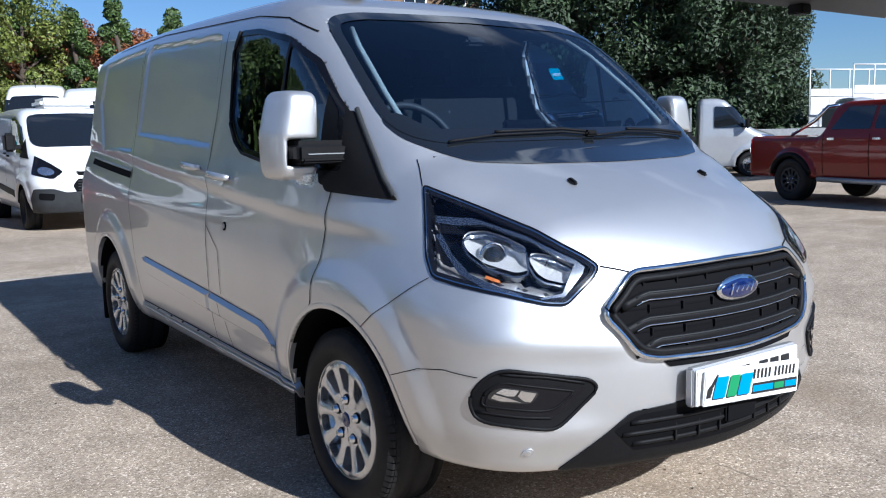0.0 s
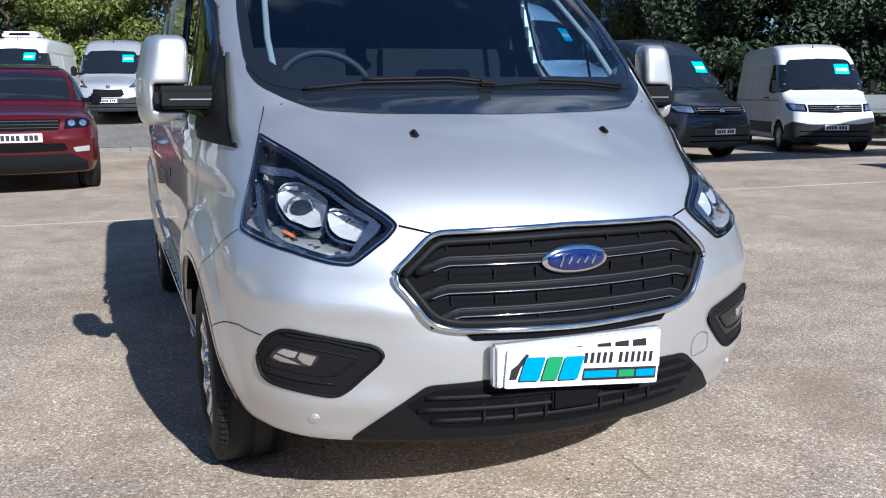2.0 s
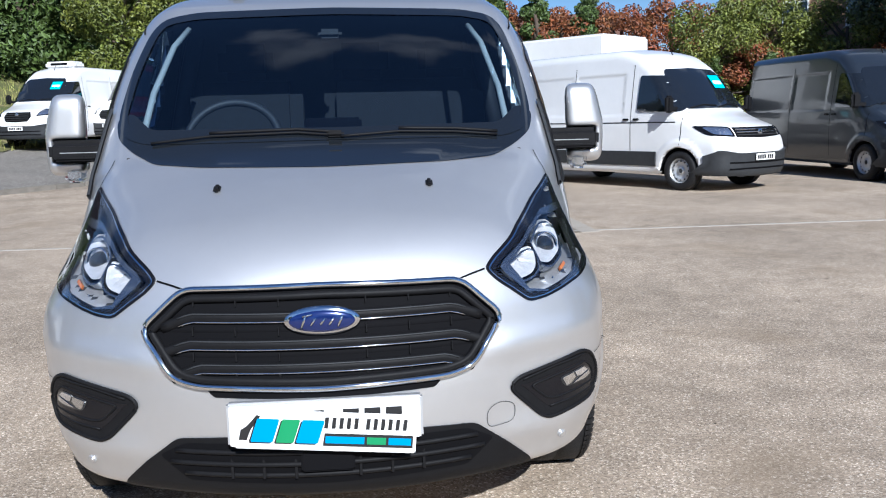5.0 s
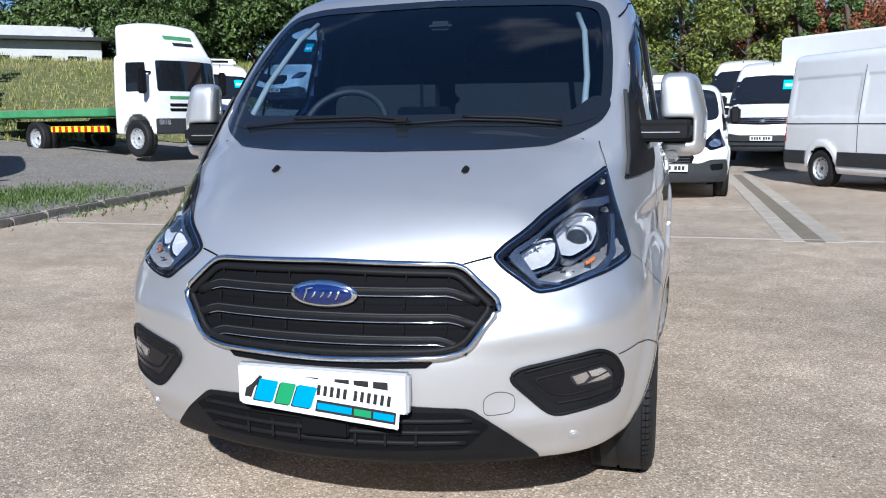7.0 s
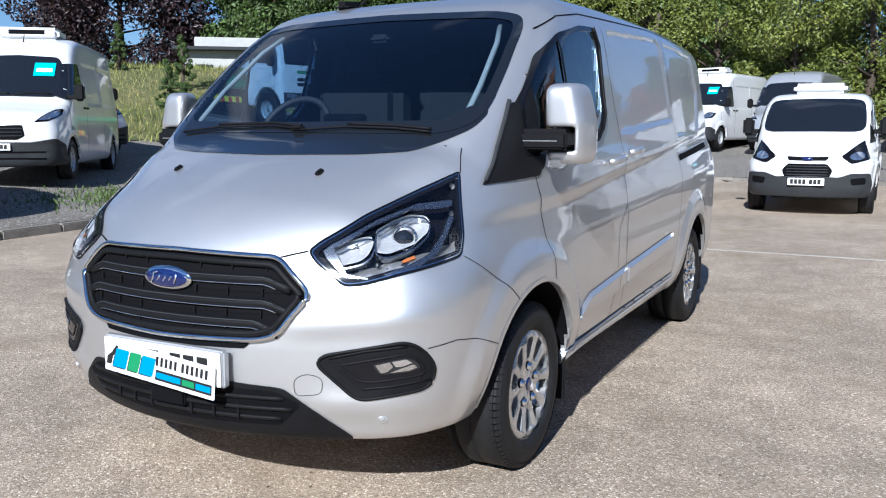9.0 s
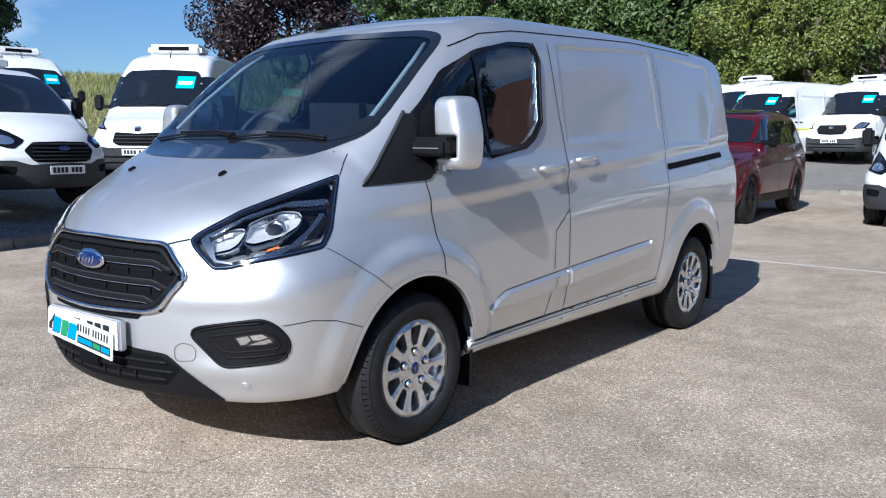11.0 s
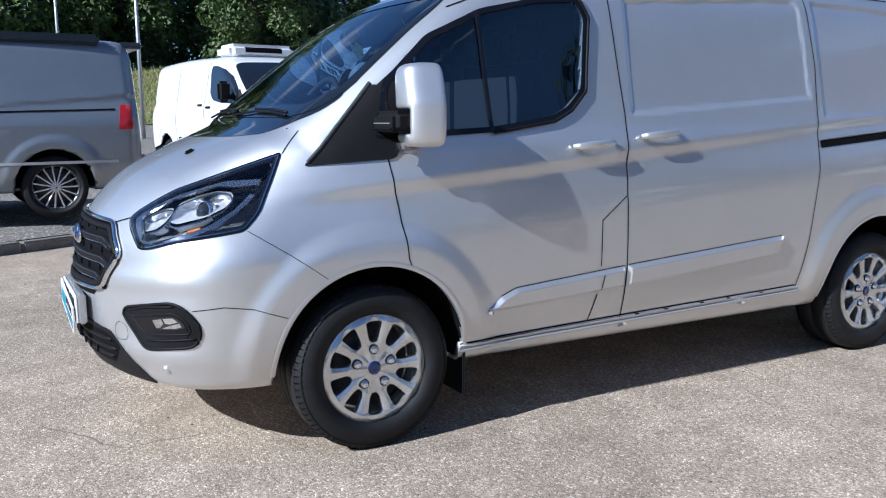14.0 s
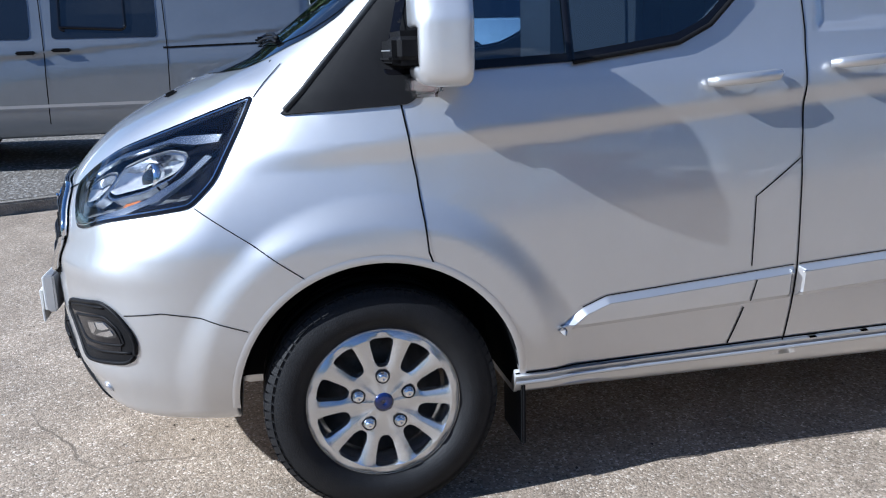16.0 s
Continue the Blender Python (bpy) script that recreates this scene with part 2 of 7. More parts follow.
def add_cracks(m, scale, width, dark, patches):
    """Fine dark cracks and broad darker, browner stains in a ground material."""
    n, l = m.node_tree.nodes, m.node_tree.links
    p = n["Principled BSDF"]
    before = p.inputs["Base Color"].links[0].from_socket
    tc = n.new("ShaderNodeTexCoord")
    warp = n.new("ShaderNodeTexNoise")
    warp.inputs["Scale"].default_value, warp.inputs["Detail"].default_value = 1.7, 5
    shift = n.new("ShaderNodeMix")
    shift.data_type = "RGBA"
    shift.inputs["Factor"].default_value = 0.22
    cells = n.new("ShaderNodeTexVoronoi")
    cells.feature = "DISTANCE_TO_EDGE"
    cells.inputs["Scale"].default_value = scale
    thin = n.new("ShaderNodeMapRange")
    thin.inputs["From Min"].default_value, thin.inputs["From Max"].default_value = 0.0, width
    thin.inputs["To Min"].default_value, thin.inputs["To Max"].default_value = 1.0, 0.0
    where = n.new("ShaderNodeTexNoise")
    where.inputs["Scale"].default_value, where.inputs["Detail"].default_value = 0.45, 3
    gate = n.new("ShaderNodeMapRange")
    gate.inputs["From Min"].default_value, gate.inputs["From Max"].default_value = 0.55, 0.66
    both_on = n.new("ShaderNodeMath")
    both_on.operation = "MULTIPLY"
    mix = n.new("ShaderNodeMix")
    mix.data_type = "RGBA"
    mix.inputs["B"].default_value = (*dark, 1)
    stain = n.new("ShaderNodeTexNoise")
    stain.inputs["Scale"].default_value, stain.inputs["Detail"].default_value = 0.9, 8
    spread = n.new("ShaderNodeMapRange")
    spread.inputs["From Min"].default_value, spread.inputs["From Max"].default_value = 0.56, 0.72
    spread.inputs["To Max"].default_value = 0.55
    mix2 = n.new("ShaderNodeMix")
    mix2.data_type = "RGBA"
    mix2.inputs["B"].default_value = (*patches, 1)
    l.new(tc.outputs["Object"], warp.inputs["Vector"])
    l.new(tc.outputs["Object"], shift.inputs["A"])
    l.new(warp.outputs["Color"], shift.inputs["B"])
    l.new(shift.outputs["Result"], cells.inputs["Vector"])
    l.new(cells.outputs["Distance"], thin.inputs["Value"])
    l.new(tc.outputs["Object"], where.inputs["Vector"])
    l.new(where.outputs["Fac"], gate.inputs["Value"])
    l.new(thin.outputs["Result"], both_on.inputs[0])
    l.new(gate.outputs["Result"], both_on.inputs[1])
    l.new(tc.outputs["Object"], stain.inputs["Vector"])
    l.new(stain.outputs["Fac"], spread.inputs["Value"])
    l.new(before, mix2.inputs["A"])
    l.new(spread.outputs["Result"], mix2.inputs["Factor"])
    l.new(mix2.outputs["Result"], mix.inputs["A"])
    l.new(both_on.outputs["Value"], mix.inputs["Factor"])
    l.new(mix.outputs["Result"], p.inputs["Base Color"])


add_cracks(ASPHALT, 0.5, 0.0028, (0.17, 0.137, 0.105), (0.235, 0.178, 0.120))


# ---- mesh helpers ----
def mesh_ob(name, verts, faces, material, parent=None, label="", smooth=True, normals=None):
    me = bpy.data.meshes.new(name)
    me.from_pydata([tuple(v) for v in np.asarray(verts).tolist()], [], faces if isinstance(faces, list) else np.asarray(faces).tolist())
    me.materials.append(material)
    if smooth:
        me.shade_smooth()
    if normals is not None:
        me.normals_split_custom_set_from_vertices(np.asarray(normals).tolist())
    ob = new(name, me)
    if parent:
        ob.parent = parent
    if label:
        ob["label"] = label
    return ob


def part(name, bm, material, parent=None, label="", smooth=False):
    me = bpy.data.meshes.new(name)
    bmesh.ops.recalc_face_normals(bm, faces=bm.faces)
    bm.to_mesh(me)
    bm.free()
    me.materials.append(material)
    if smooth:
        me.shade_smooth()
        me.set_sharp_from_angle(angle=radians(35))
    ob = new(name, me)
    if parent:
        ob.parent = parent
    if label:
        ob["label"] = label
    return ob


def empty(name, m=None):
    ob = new(name)
    ob.empty_display_size = 0.2
    if m is not None:
        ob.matrix_world = m
    return ob


def box(lo, hi, bevel=0.01, bm=None, segments=2, m=None):
    """A bevelled block between two corners, added to bm."""
    bm = bm or bmesh.new()
    lo, hi = Vector(lo), Vector(hi)
    mid, size = (lo + hi) / 2, hi - lo
    made = bmesh.ops.create_cube(bm, size=1)["verts"]
    bmesh.ops.transform(bm, matrix=(m or Matrix()) @ Matrix.Translation(mid) @ Matrix.Diagonal((*size, 1)), verts=made)
    if bevel:
        edges = list({e for v in made for e in v.link_edges})
        bmesh.ops.bevel(bm, geom=edges, offset=min(bevel, min(size) * 0.45), segments=segments, affect="EDGES")
    return bm


def ring(profile, steps, axis="x", closed=True):
    """Verts and quads of a profile of (radius, height) turned about an axis through the origin."""
    prof, out = np.array(profile, float), []
    for a in np.linspace(0, 2 * np.pi, steps, endpoint=False):
        r, h = prof[:, 0], prof[:, 1]
        out.append(np.stack([h, r * np.cos(a), r * np.sin(a)] if axis == "x" else [r * np.cos(a), r * np.sin(a), h], 1))
    k, faces = len(prof), []
    for i in range(steps):
        for j in range(k if closed else k - 1):
            faces.append((i * k + j, i * k + (j + 1) % k, ((i + 1) % steps) * k + (j + 1) % k, ((i + 1) % steps) * k + j))
    return np.concatenate(out), faces


def tube(points, radius, sides=8, closed=False, squash=1.0):
    """Verts and quads of a round bar along points."""
    pts = np.array(points, float)
    n = len(pts)
    fwd = np.roll(pts, -1, 0) - np.roll(pts, 1, 0) if closed else np.gradient(pts, axis=0)
    fwd /= np.linalg.norm(fwd, axis=1)[:, None] + 1e-9
    ref = np.where(np.abs(fwd[:, 2:3]) > 0.9, [[1.0, 0, 0]], [[0, 0, 1.0]])
    u = np.cross(fwd, ref)
    u /= np.linalg.norm(u, axis=1)[:, None] + 1e-9
    v = np.cross(u, fwd)
    rad = np.broadcast_to(np.asarray(radius, float), (n,))
    ang = np.linspace(0, 2 * np.pi, sides, endpoint=False)
    verts = (pts[:, None] + rad[:, None, None] * (np.cos(ang)[None, :, None] * u[:, None] + squash * np.sin(ang)[None, :, None] * v[:, None])).reshape(-1, 3)
    faces = []
    for i in range(n if closed else n - 1):
        j = (i + 1) % n
        for k in range(sides):
            faces.append((i * sides + k, i * sides + (k + 1) % sides, j * sides + (k + 1) % sides, j * sides + k))
    if not closed:
        faces += [tuple(range(sides))[::-1], tuple((n - 1) * sides + k for k in range(sides))]
    return verts, faces


def spline(table):
    """A smooth curve through (x, y) pairs, held level past its ends."""
    xs, ys = np.array(table, float).T
    d = np.diff(ys) / np.diff(xs)
    m = np.r_[d[0], np.where(d[:-1] * d[1:] > 0, 2 * d[:-1] * d[1:] / (d[:-1] + d[1:] + 1e-12), 0), d[-1]]

    def at(x):
        x = np.clip(x, xs[0], xs[-1])
        i = np.clip(np.searchsorted(xs, x) - 1, 0, len(xs) - 2)
        h = xs[i + 1] - xs[i]
        s = (x - xs[i]) / h
        return ((1 + 2 * s) * ys[i] + s * h * m[i]) * (1 - s) ** 2 + ((3 - 2 * s) * ys[i + 1] + (s - 1) * h * m[i + 1]) * s ** 2
    return at


def smax(a, b, k):
    h = np.maximum(k - np.abs(a - b), 0) / k
    return np.maximum(a, b) + h * h * k * 0.25


def step(x, lo, hi):
    s = np.clip((x - lo) / (hi - lo), 0, 1)
    return s * s * (3 - 2 * s)


def poly_dist(poly, u, v):
    """Signed distance of (u, v) to a closed outline, inside negative."""
    p = np.array(poly, float)
    best, odd = np.full(np.shape(u), 1e9), np.zeros(np.shape(u), bool)
    for a, b in zip(p, np.roll(p, -1, 0)):
        e = b - a
        t = np.clip(((u - a[0]) * e[0] + (v - a[1]) * e[1]) / (e @ e), 0, 1)
        best = np.minimum(best, (u - a[0] - t * e[0]) ** 2 + (v - a[1] - t * e[1]) ** 2)
        cross = ((a[1] > v) != (b[1] > v)) & (u < (b[0] - a[0]) * (v - a[1]) / (b[1] - a[1] + 1e-12) + a[0])
        odd ^= cross
    return np.where(odd, -1, 1) * np.sqrt(best)


def gradient(f, p, e=0.002):
    g = np.stack([f(*(p + e * d).T) - f(*(p - e * d).T) for d in np.eye(3)], 1)
    return g / (np.linalg.norm(g, axis=1)[:, None] + 1e-9)


def polygonise(f, lo, hi, h, rounds=4):
    """Quads on the surface f = 0 by surface nets, pulled onto it afterwards."""
    lo = np.array(lo, float)
    n = np.ceil((np.array(hi) - lo) / h).astype(int) + 1
    axes = [lo[i] + h * np.arange(n[i]) for i in range(3)]
    vals = np.stack([f(*np.meshgrid(axes[0], axes[1], [z], indexing="ij"))[..., 0] for z in axes[2]], -1)
    s = vals < 0
    corners = [np.array(c) for c in np.ndindex(2, 2, 2)]
    cut = lambda c: s[c[0]:n[0] - 1 + c[0], c[1]:n[1] - 1 + c[1], c[2]:n[2] - 1 + c[2]]  # noqa: E731
    count = sum(cut(c).astype(np.int8) for c in corners)
    active = (count > 0) & (count < 8)
    index = np.full(active.shape, -1)
    index[active] = np.arange(active.sum())
    cells = np.argwhere(active)
    pts, w = np.zeros((len(cells), 3)), np.zeros((len(cells), 1))
    for a in corners:
        for d in np.eye(3, dtype=int):
            if (a * d).sum():
                continue
            va, vb = vals[tuple((cells + a).T)], vals[tuple((cells + a + d).T)]
            m = (va < 0) != (vb < 0)
            t = va[m] / (va[m] - vb[m])
            pts[m] += cells[m] + a + t[:, None] * d
            w[m] += 1
    pts = lo + h * pts / w
    faces = []
    for d in range(3):
        u, v = (d + 1) % 3, (d + 2) % 3
        lo_s = np.take(s, range(n[d] - 1), d)
        hi_s = np.take(s, range(1, n[d]), d)
        at = np.argwhere(lo_s != hi_s)
        at = at[(at[:, u] > 0) & (at[:, v] > 0) & (at[:, u] < n[u] - 1) & (at[:, v] < n[v] - 1)]
        eu, ev = np.eye(3, dtype=int)[u], np.eye(3, dtype=int)[v]
        quad = np.stack([index[tuple((at - a).T)] for a in (0 * eu, eu, eu + ev, ev)], 1)
        flip = ~lo_s[tuple(at.T)]
        quad[flip] = quad[flip][:, ::-1]
        faces.append(quad)
    for _ in range(rounds):
        g = gradient(f, pts)
        pts = pts - np.clip(f(*pts.T), -0.35 * h, 0.35 * h)[:, None] * g
    return pts, np.concatenate(faces)


def dense(outline, spacing, closed=True):
    p = np.array(outline, float)
    ends = np.roll(p, -1, 0) if closed else p[1:]
    out = []
    for a, b in zip(p, ends):
        k = max(1, int(np.ceil(np.linalg.norm(b - a) / spacing)))
        out += [a + (b - a) * i / k for i in range(k)]
    return np.array(out if closed else out + [p[-1]])


def rounded(outline, r, steps=5):
    """The outline with its corners rounded to about r."""
    p, out = np.array(outline, float), []
    for a, b, c in zip(np.roll(p, 1, 0), p, np.roll(p, -1, 0)):
        la, lc = np.linalg.norm(a - b), np.linalg.norm(c - b)
        s, e = b + (a - b) * min(r / la, 0.45), b + (c - b) * min(r / lc, 0.45)
        for t in np.linspace(0, 1, steps):
            out.append((1 - t) ** 2 * s + 2 * t * (1 - t) * b + t * t * e)
    return np.array(out)


def onto(f, uv, way, reach=1.5):
    """Points of the surface f = 0 over (u, v): way +x, -x (u = y, v = z), -y or +y (u = x, v = z), +z (u = x, v = y)."""
    uv = np.atleast_2d(uv)
    u, v = uv[:, 0], uv[:, 1]
    mk = {"+x": lambda d: (d, u, v), "-x": lambda d: (-d, u, v), "-y": lambda d: (u, -d, v), "+y": lambda d: (u, d, v), "+z": lambda d: (u, v, d),
          "+d": lambda d: (0.7071 * (d + u), 0.7071 * (u - d), v), "-d": lambda d: (-0.7071 * (d + u), 0.7071 * (u - d), v)}[way]
    far, near = {"+x": (1.6, 0.0), "-x": (1.6, 0.0), "-y": (1.6, -2.2), "+y": (6.6, 1.0), "+z": (3.2, 0.4), "+d": (1.9, 0.0), "-d": (1.9, 0.0)}[way]
    d, last, found = np.full(len(u), far), np.full(len(u), far), np.zeros(len(u), bool)
    for s in np.arange(far, near, -0.06):
        hit = ~found & (f(*mk(np.full(len(u), s))) < 0)
        d[hit], last[hit] = s, s + 0.06
        found |= hit
    d[~found], last[~found] = near, near
    for _ in range(15):
        mid = (d + last) / 2
        inside = f(*mk(mid)) < 0
        d, last = np.where(inside, mid, d), np.where(inside, last, mid)
    return np.stack(np.broadcast_arrays(*mk((d + last) / 2)), 1)


def patch(name, f, outline, way, material, parent, lift=0.003, spacing=0.04, depth=0.012, label="", holes=None, mirror=False):
    """A shaped plate that follows the surface f, its outline given as seen along one axis, with a rim of some depth."""
    edge = dense(outline, spacing)
    lo, hi = edge.min(0), edge.max(0)
    gu, gv = np.meshgrid(np.arange(lo[0] + spacing / 2, hi[0], spacing), np.arange(lo[1] + spacing / 2, hi[1], spacing))
    inner = np.stack([gu.ravel(), gv.ravel()], 1)
    inner = inner[poly_dist(edge, inner[:, 0], inner[:, 1]) < -spacing * 0.35]
    n = len(edge)
    borders = [list(range(n))]
    pts = [edge]
    if holes is not None:
        hole = dense(holes, spacing)
        inner = inner[poly_dist(hole, inner[:, 0], inner[:, 1]) > spacing * 0.35]
        borders.append(list(range(n, n + len(hole))))
        pts.append(hole)
    flat = np.concatenate(pts + [inner])
    edges = [(b[i], b[(i + 1) % len(b)]) for b in borders for i in range(len(b))]
    v2, _, f2, *_ = mathutils.geometry.delaunay_2d_cdt([Vector(p) for p in flat.tolist()], edges, [], 0, 1e-5)
    v2 = np.array([tuple(v) for v in v2])
    mids = np.array([v2[list(t)].mean(0) for t in f2])
    keep = poly_dist(edge, mids[:, 0], mids[:, 1]) < 0
    if holes is not None:
        keep &= poly_dist(hole, mids[:, 0], mids[:, 1]) > 0
    tris = [list(t) for t, k in zip(f2, keep) if k]
    p3 = onto(f, v2, way)
    nor = gradient(f, p3)
    top = p3 + lift * nor
    # which way round the triangles go
    a, b, c = (top[[t[i] for t in tris]] for i in range(3))
    turn = (np.cross(b - a, c - a) * nor[[t[0] for t in tris]]).sum(1) < 0
    tris = [t[::-1] if s else t for t, s in zip(tris, turn)]
    verts, faces = top, list(tris)
    if depth:
        rim = {}
        for t in tris:
            for i in range(3):
                e = (t[i], t[(i + 1) % 3])
                rim[tuple(sorted(e))] = None if tuple(sorted(e)) in rim else e
        rim = [e for e in rim.values() if e]
        used = sorted({i for e in rim for i in e})
        low = {i: len(top) + 2 * k for k, i in enumerate(used)}
        extra = np.concatenate([np.stack([top[i] + 0 * nor[i], top[i] - depth * nor[i]]) for i in used])
        verts = np.concatenate([top, extra])
        faces += [(low[b], low[a], low[a] + 1, low[b] + 1) for a, b in rim]
        nor = np.concatenate([nor, np.repeat(nor[used], 2, 0)])
    if mirror:
        verts = verts * [-1, 1, 1]
        faces = [tuple(fc)[::-1] for fc in faces]
    if depth:
        acc = np.zeros_like(verts)
        for a, b, c, d in faces[len(tris):]:
            fn = np.cross(verts[b] - verts[a], verts[d] - verts[a]) + np.cross(verts[d] - verts[c], verts[b] - verts[c])
            for i in (a, b, c, d):
                acc[i] += fn
        k = len(top)
        nor[k:] = acc[k:] / (np.linalg.norm(acc[k:], axis=1)[:, None] + 1e-9)
    if mirror:
        nor = nor * [-1, 1, 1]
    return mesh_ob(name, verts, faces, material, parent, label, normals=nor)


def ribbon(name, f, line, way, width, material, parent, lift=0.002, spacing=0.03, mirror=False, label="", proud=0.0):
    """A narrow strip along a line on the surface f."""
    p = dense(line, spacing, closed=False)
    t = np.gradient(p, axis=0)
    t /= np.linalg.norm(t, axis=1)[:, None] + 1e-9
    side = np.stack([-t[:, 1], t[:, 0]], 1) * width / 2
    rows = []
    c3 = onto(f, p, way)
    nor = gradient(f, c3)
    for k in (-1, 1):
        q = onto(f, p + k * side, way)
        rows.append(q + lift * nor)
    if proud:
        rows = [rows[0], rows[0] * 0.75 + rows[1] * 0.25 + proud * nor, rows[0] * 0.25 + rows[1] * 0.75 + proud * nor, rows[1]]
    n, k = len(p), len(rows)
    verts = np.concatenate(rows)
    faces = [(j * n + i, (j + 1) * n + i, (j + 1) * n + i + 1, j * n + i + 1) for j in range(k - 1) for i in range(n - 1)]
    a, b, c, _ = faces[len(faces) // 2]
    if (np.cross(verts[b] - verts[a], verts[c] - verts[a]) * nor[n // 2]).sum() < 0:
        faces = [fc[::-1] for fc in faces]
    if mirror:
        verts = verts * [-1, 1, 1]
        faces = [fc[::-1] for fc in faces]
    return mesh_ob(name, verts, faces, material, parent, label)


# ---- vehicle bodies ----
def van_solid(height, front, bow, width, lean, taper, crown, rear, bottom, axles, arch, flare=0.024, nose_k=0.07, side_k=0.16, rear_k=0.16,
              crease=None, panels=(), dents=(), cabin=None, openings=(), rear_lean=0.06, low_taper=0.05):
    """A closed body as a function, negative inside. The front axle stands at the origin, the front looks to -y."""
    H, F, B, W, C = spline(height), spline(front), spline(bow), spline(width), spline(crown)

    def shape(x, y, z):
        a = np.abs(x)
        b = B(z)
        yq = y - b * a * a
        slope = (H(yq + 0.01) - H(yq - 0.01)) / 0.02
        top = (z - H(yq) + C(y) * a * a) / np.sqrt(1 + slope * slope)
        ridge = 0.016 * np.exp(-((z - 0.66 - 0.06 * a) / 0.045) ** 2) * step(a, 0.30, 0.55) + 0.012 * np.exp(-((z - 0.42) / 0.05) ** 2) * step(a, 0.45, 0.6)
        nose = (F(z) - ridge + b * a * a - y) / np.sqrt(1 + (2 * b * a) ** 2)
        t = low_taper + (taper - low_taper) * step(z, 0.75, 1.12)
        half = W(z) - t * np.maximum(0.5 - y, 0) ** 2 - 0.02 * np.maximum(y - 2.4, 0) ** 2
        if crease is not None:
            zc = crease(y)
            down = zc - z
            half = half - 0.017 * step(down, -0.012, 0.055) * (1 - step(down, 0.05, 0.27)) * step(y, -0.55, 0.0)
        for (ay, r) in zip(axles, arch):
            d = np.hypot(y - ay, z - 0.345)
            half = half + flare * (1 - step(d, r + 0.085, r + 0.175)) * step(z, 0.2, 0.5)
        side = a - half
        back = y - rear + 0.05 * a * a + rear_lean * np.maximum(z - 0.9, 0)
        f = smax(top, nose, nose_k)
        f = smax(f, side, side_k)
        f = smax(f, back, rear_k)
        f = smax(f, bottom - z, 0.05)
        if dents:
            x, y, z, f = (np.array(q) for q in np.broadcast_arrays(x, y, z, f))
            a = np.abs(x)
        for way, outline, deep, soft in dents:
            u = y if way == "side" else 0.7071 * (a + y)
            lo, hi = np.min(outline, 0) - 0.03, np.max(outline, 0) + 0.03
            near = (u > lo[0]) & (u < hi[0]) & (z > lo[1]) & (z < hi[1]) & ((a > 0.5) if way == "side" else (y < 0.1) & (a > 0.3))
            if near.any():
                f[near] += deep * step(-poly_dist(outline, u[near], z[near]), -soft, soft)
        return f

    def full(x, y, z):
        f = shape(x, y, z)
        a = np.abs(x)
        for ay, r in zip(axles, arch):
            f = np.maximum(f, -np.maximum(np.hypot(y - ay, z - 0.345) - r, 0.56 - a))
        if cabin is not None:
            hollow = np.maximum.reduce([shape(x, y, z) + 0.04, y - cabin[0], cabin[1] - z, cabin[2] - y])
            f = np.maximum(f, -hollow)
            for way, outline in openings:
                if way == "side":
                    hole = np.maximum(poly_dist(outline, y, z) + 0.015, 0.55 - a)
                else:
                    hole = np.maximum(poly_dist(outline, a, z) + 0.02, y - 0.75)
                f = np.maximum(f, -np.maximum(hole, -f - 0.25))
        return f
    return shape, full


def split_body(vehicle, shape, full, size, h, paint, liner, regions=(), label=""):
    """The body's skin in its panels: outer skin by region, and what lies inside."""
    (x0, y0, z0), (x1, y1, z1) = size
    pts, quads = polygonise(full, (x0, y0, z0), (x1, y1, z1), h)
    nor = gradient(full, pts)
    mid = pts[quads].mean(1)
    inside = shape(*mid.T) < -0.022
    left = np.ones(len(quads), bool)
    mx, my, mz = mid.T
    jobs = [("wheel_housing", inside & (mx * sx > 0) & (np.abs(my - ay) < 0.6) & (mz < 0.85), SEAM) for sx in (-1, 1) for ay in (0.0, 2.933)]
    jobs += [("cabin_lining", inside, liner)]
    jobs += [(name, test(*mid.T) & ~inside, paint) for name, test in regions]
    jobs += [("body", np.ones(len(quads), bool), paint)]
    for name, mask, material in jobs:
        mask = mask & left
        left &= ~mask
        if not mask.any():
            continue
        q = quads[mask]
        used, back = np.unique(q, return_inverse=True)
        mesh_ob(name, pts[used], back.reshape(q.shape), material, vehicle, normals=nor[used])


bm = box((-0.01, -0.012, -0.016), (0.006, 0.012, 0.016), 0.004, None, 1)
SLOT = bpy.data.meshes.new("vent_slot")
bm.to_mesh(SLOT)
bm.free()
SLOT.materials.append(SEAM)


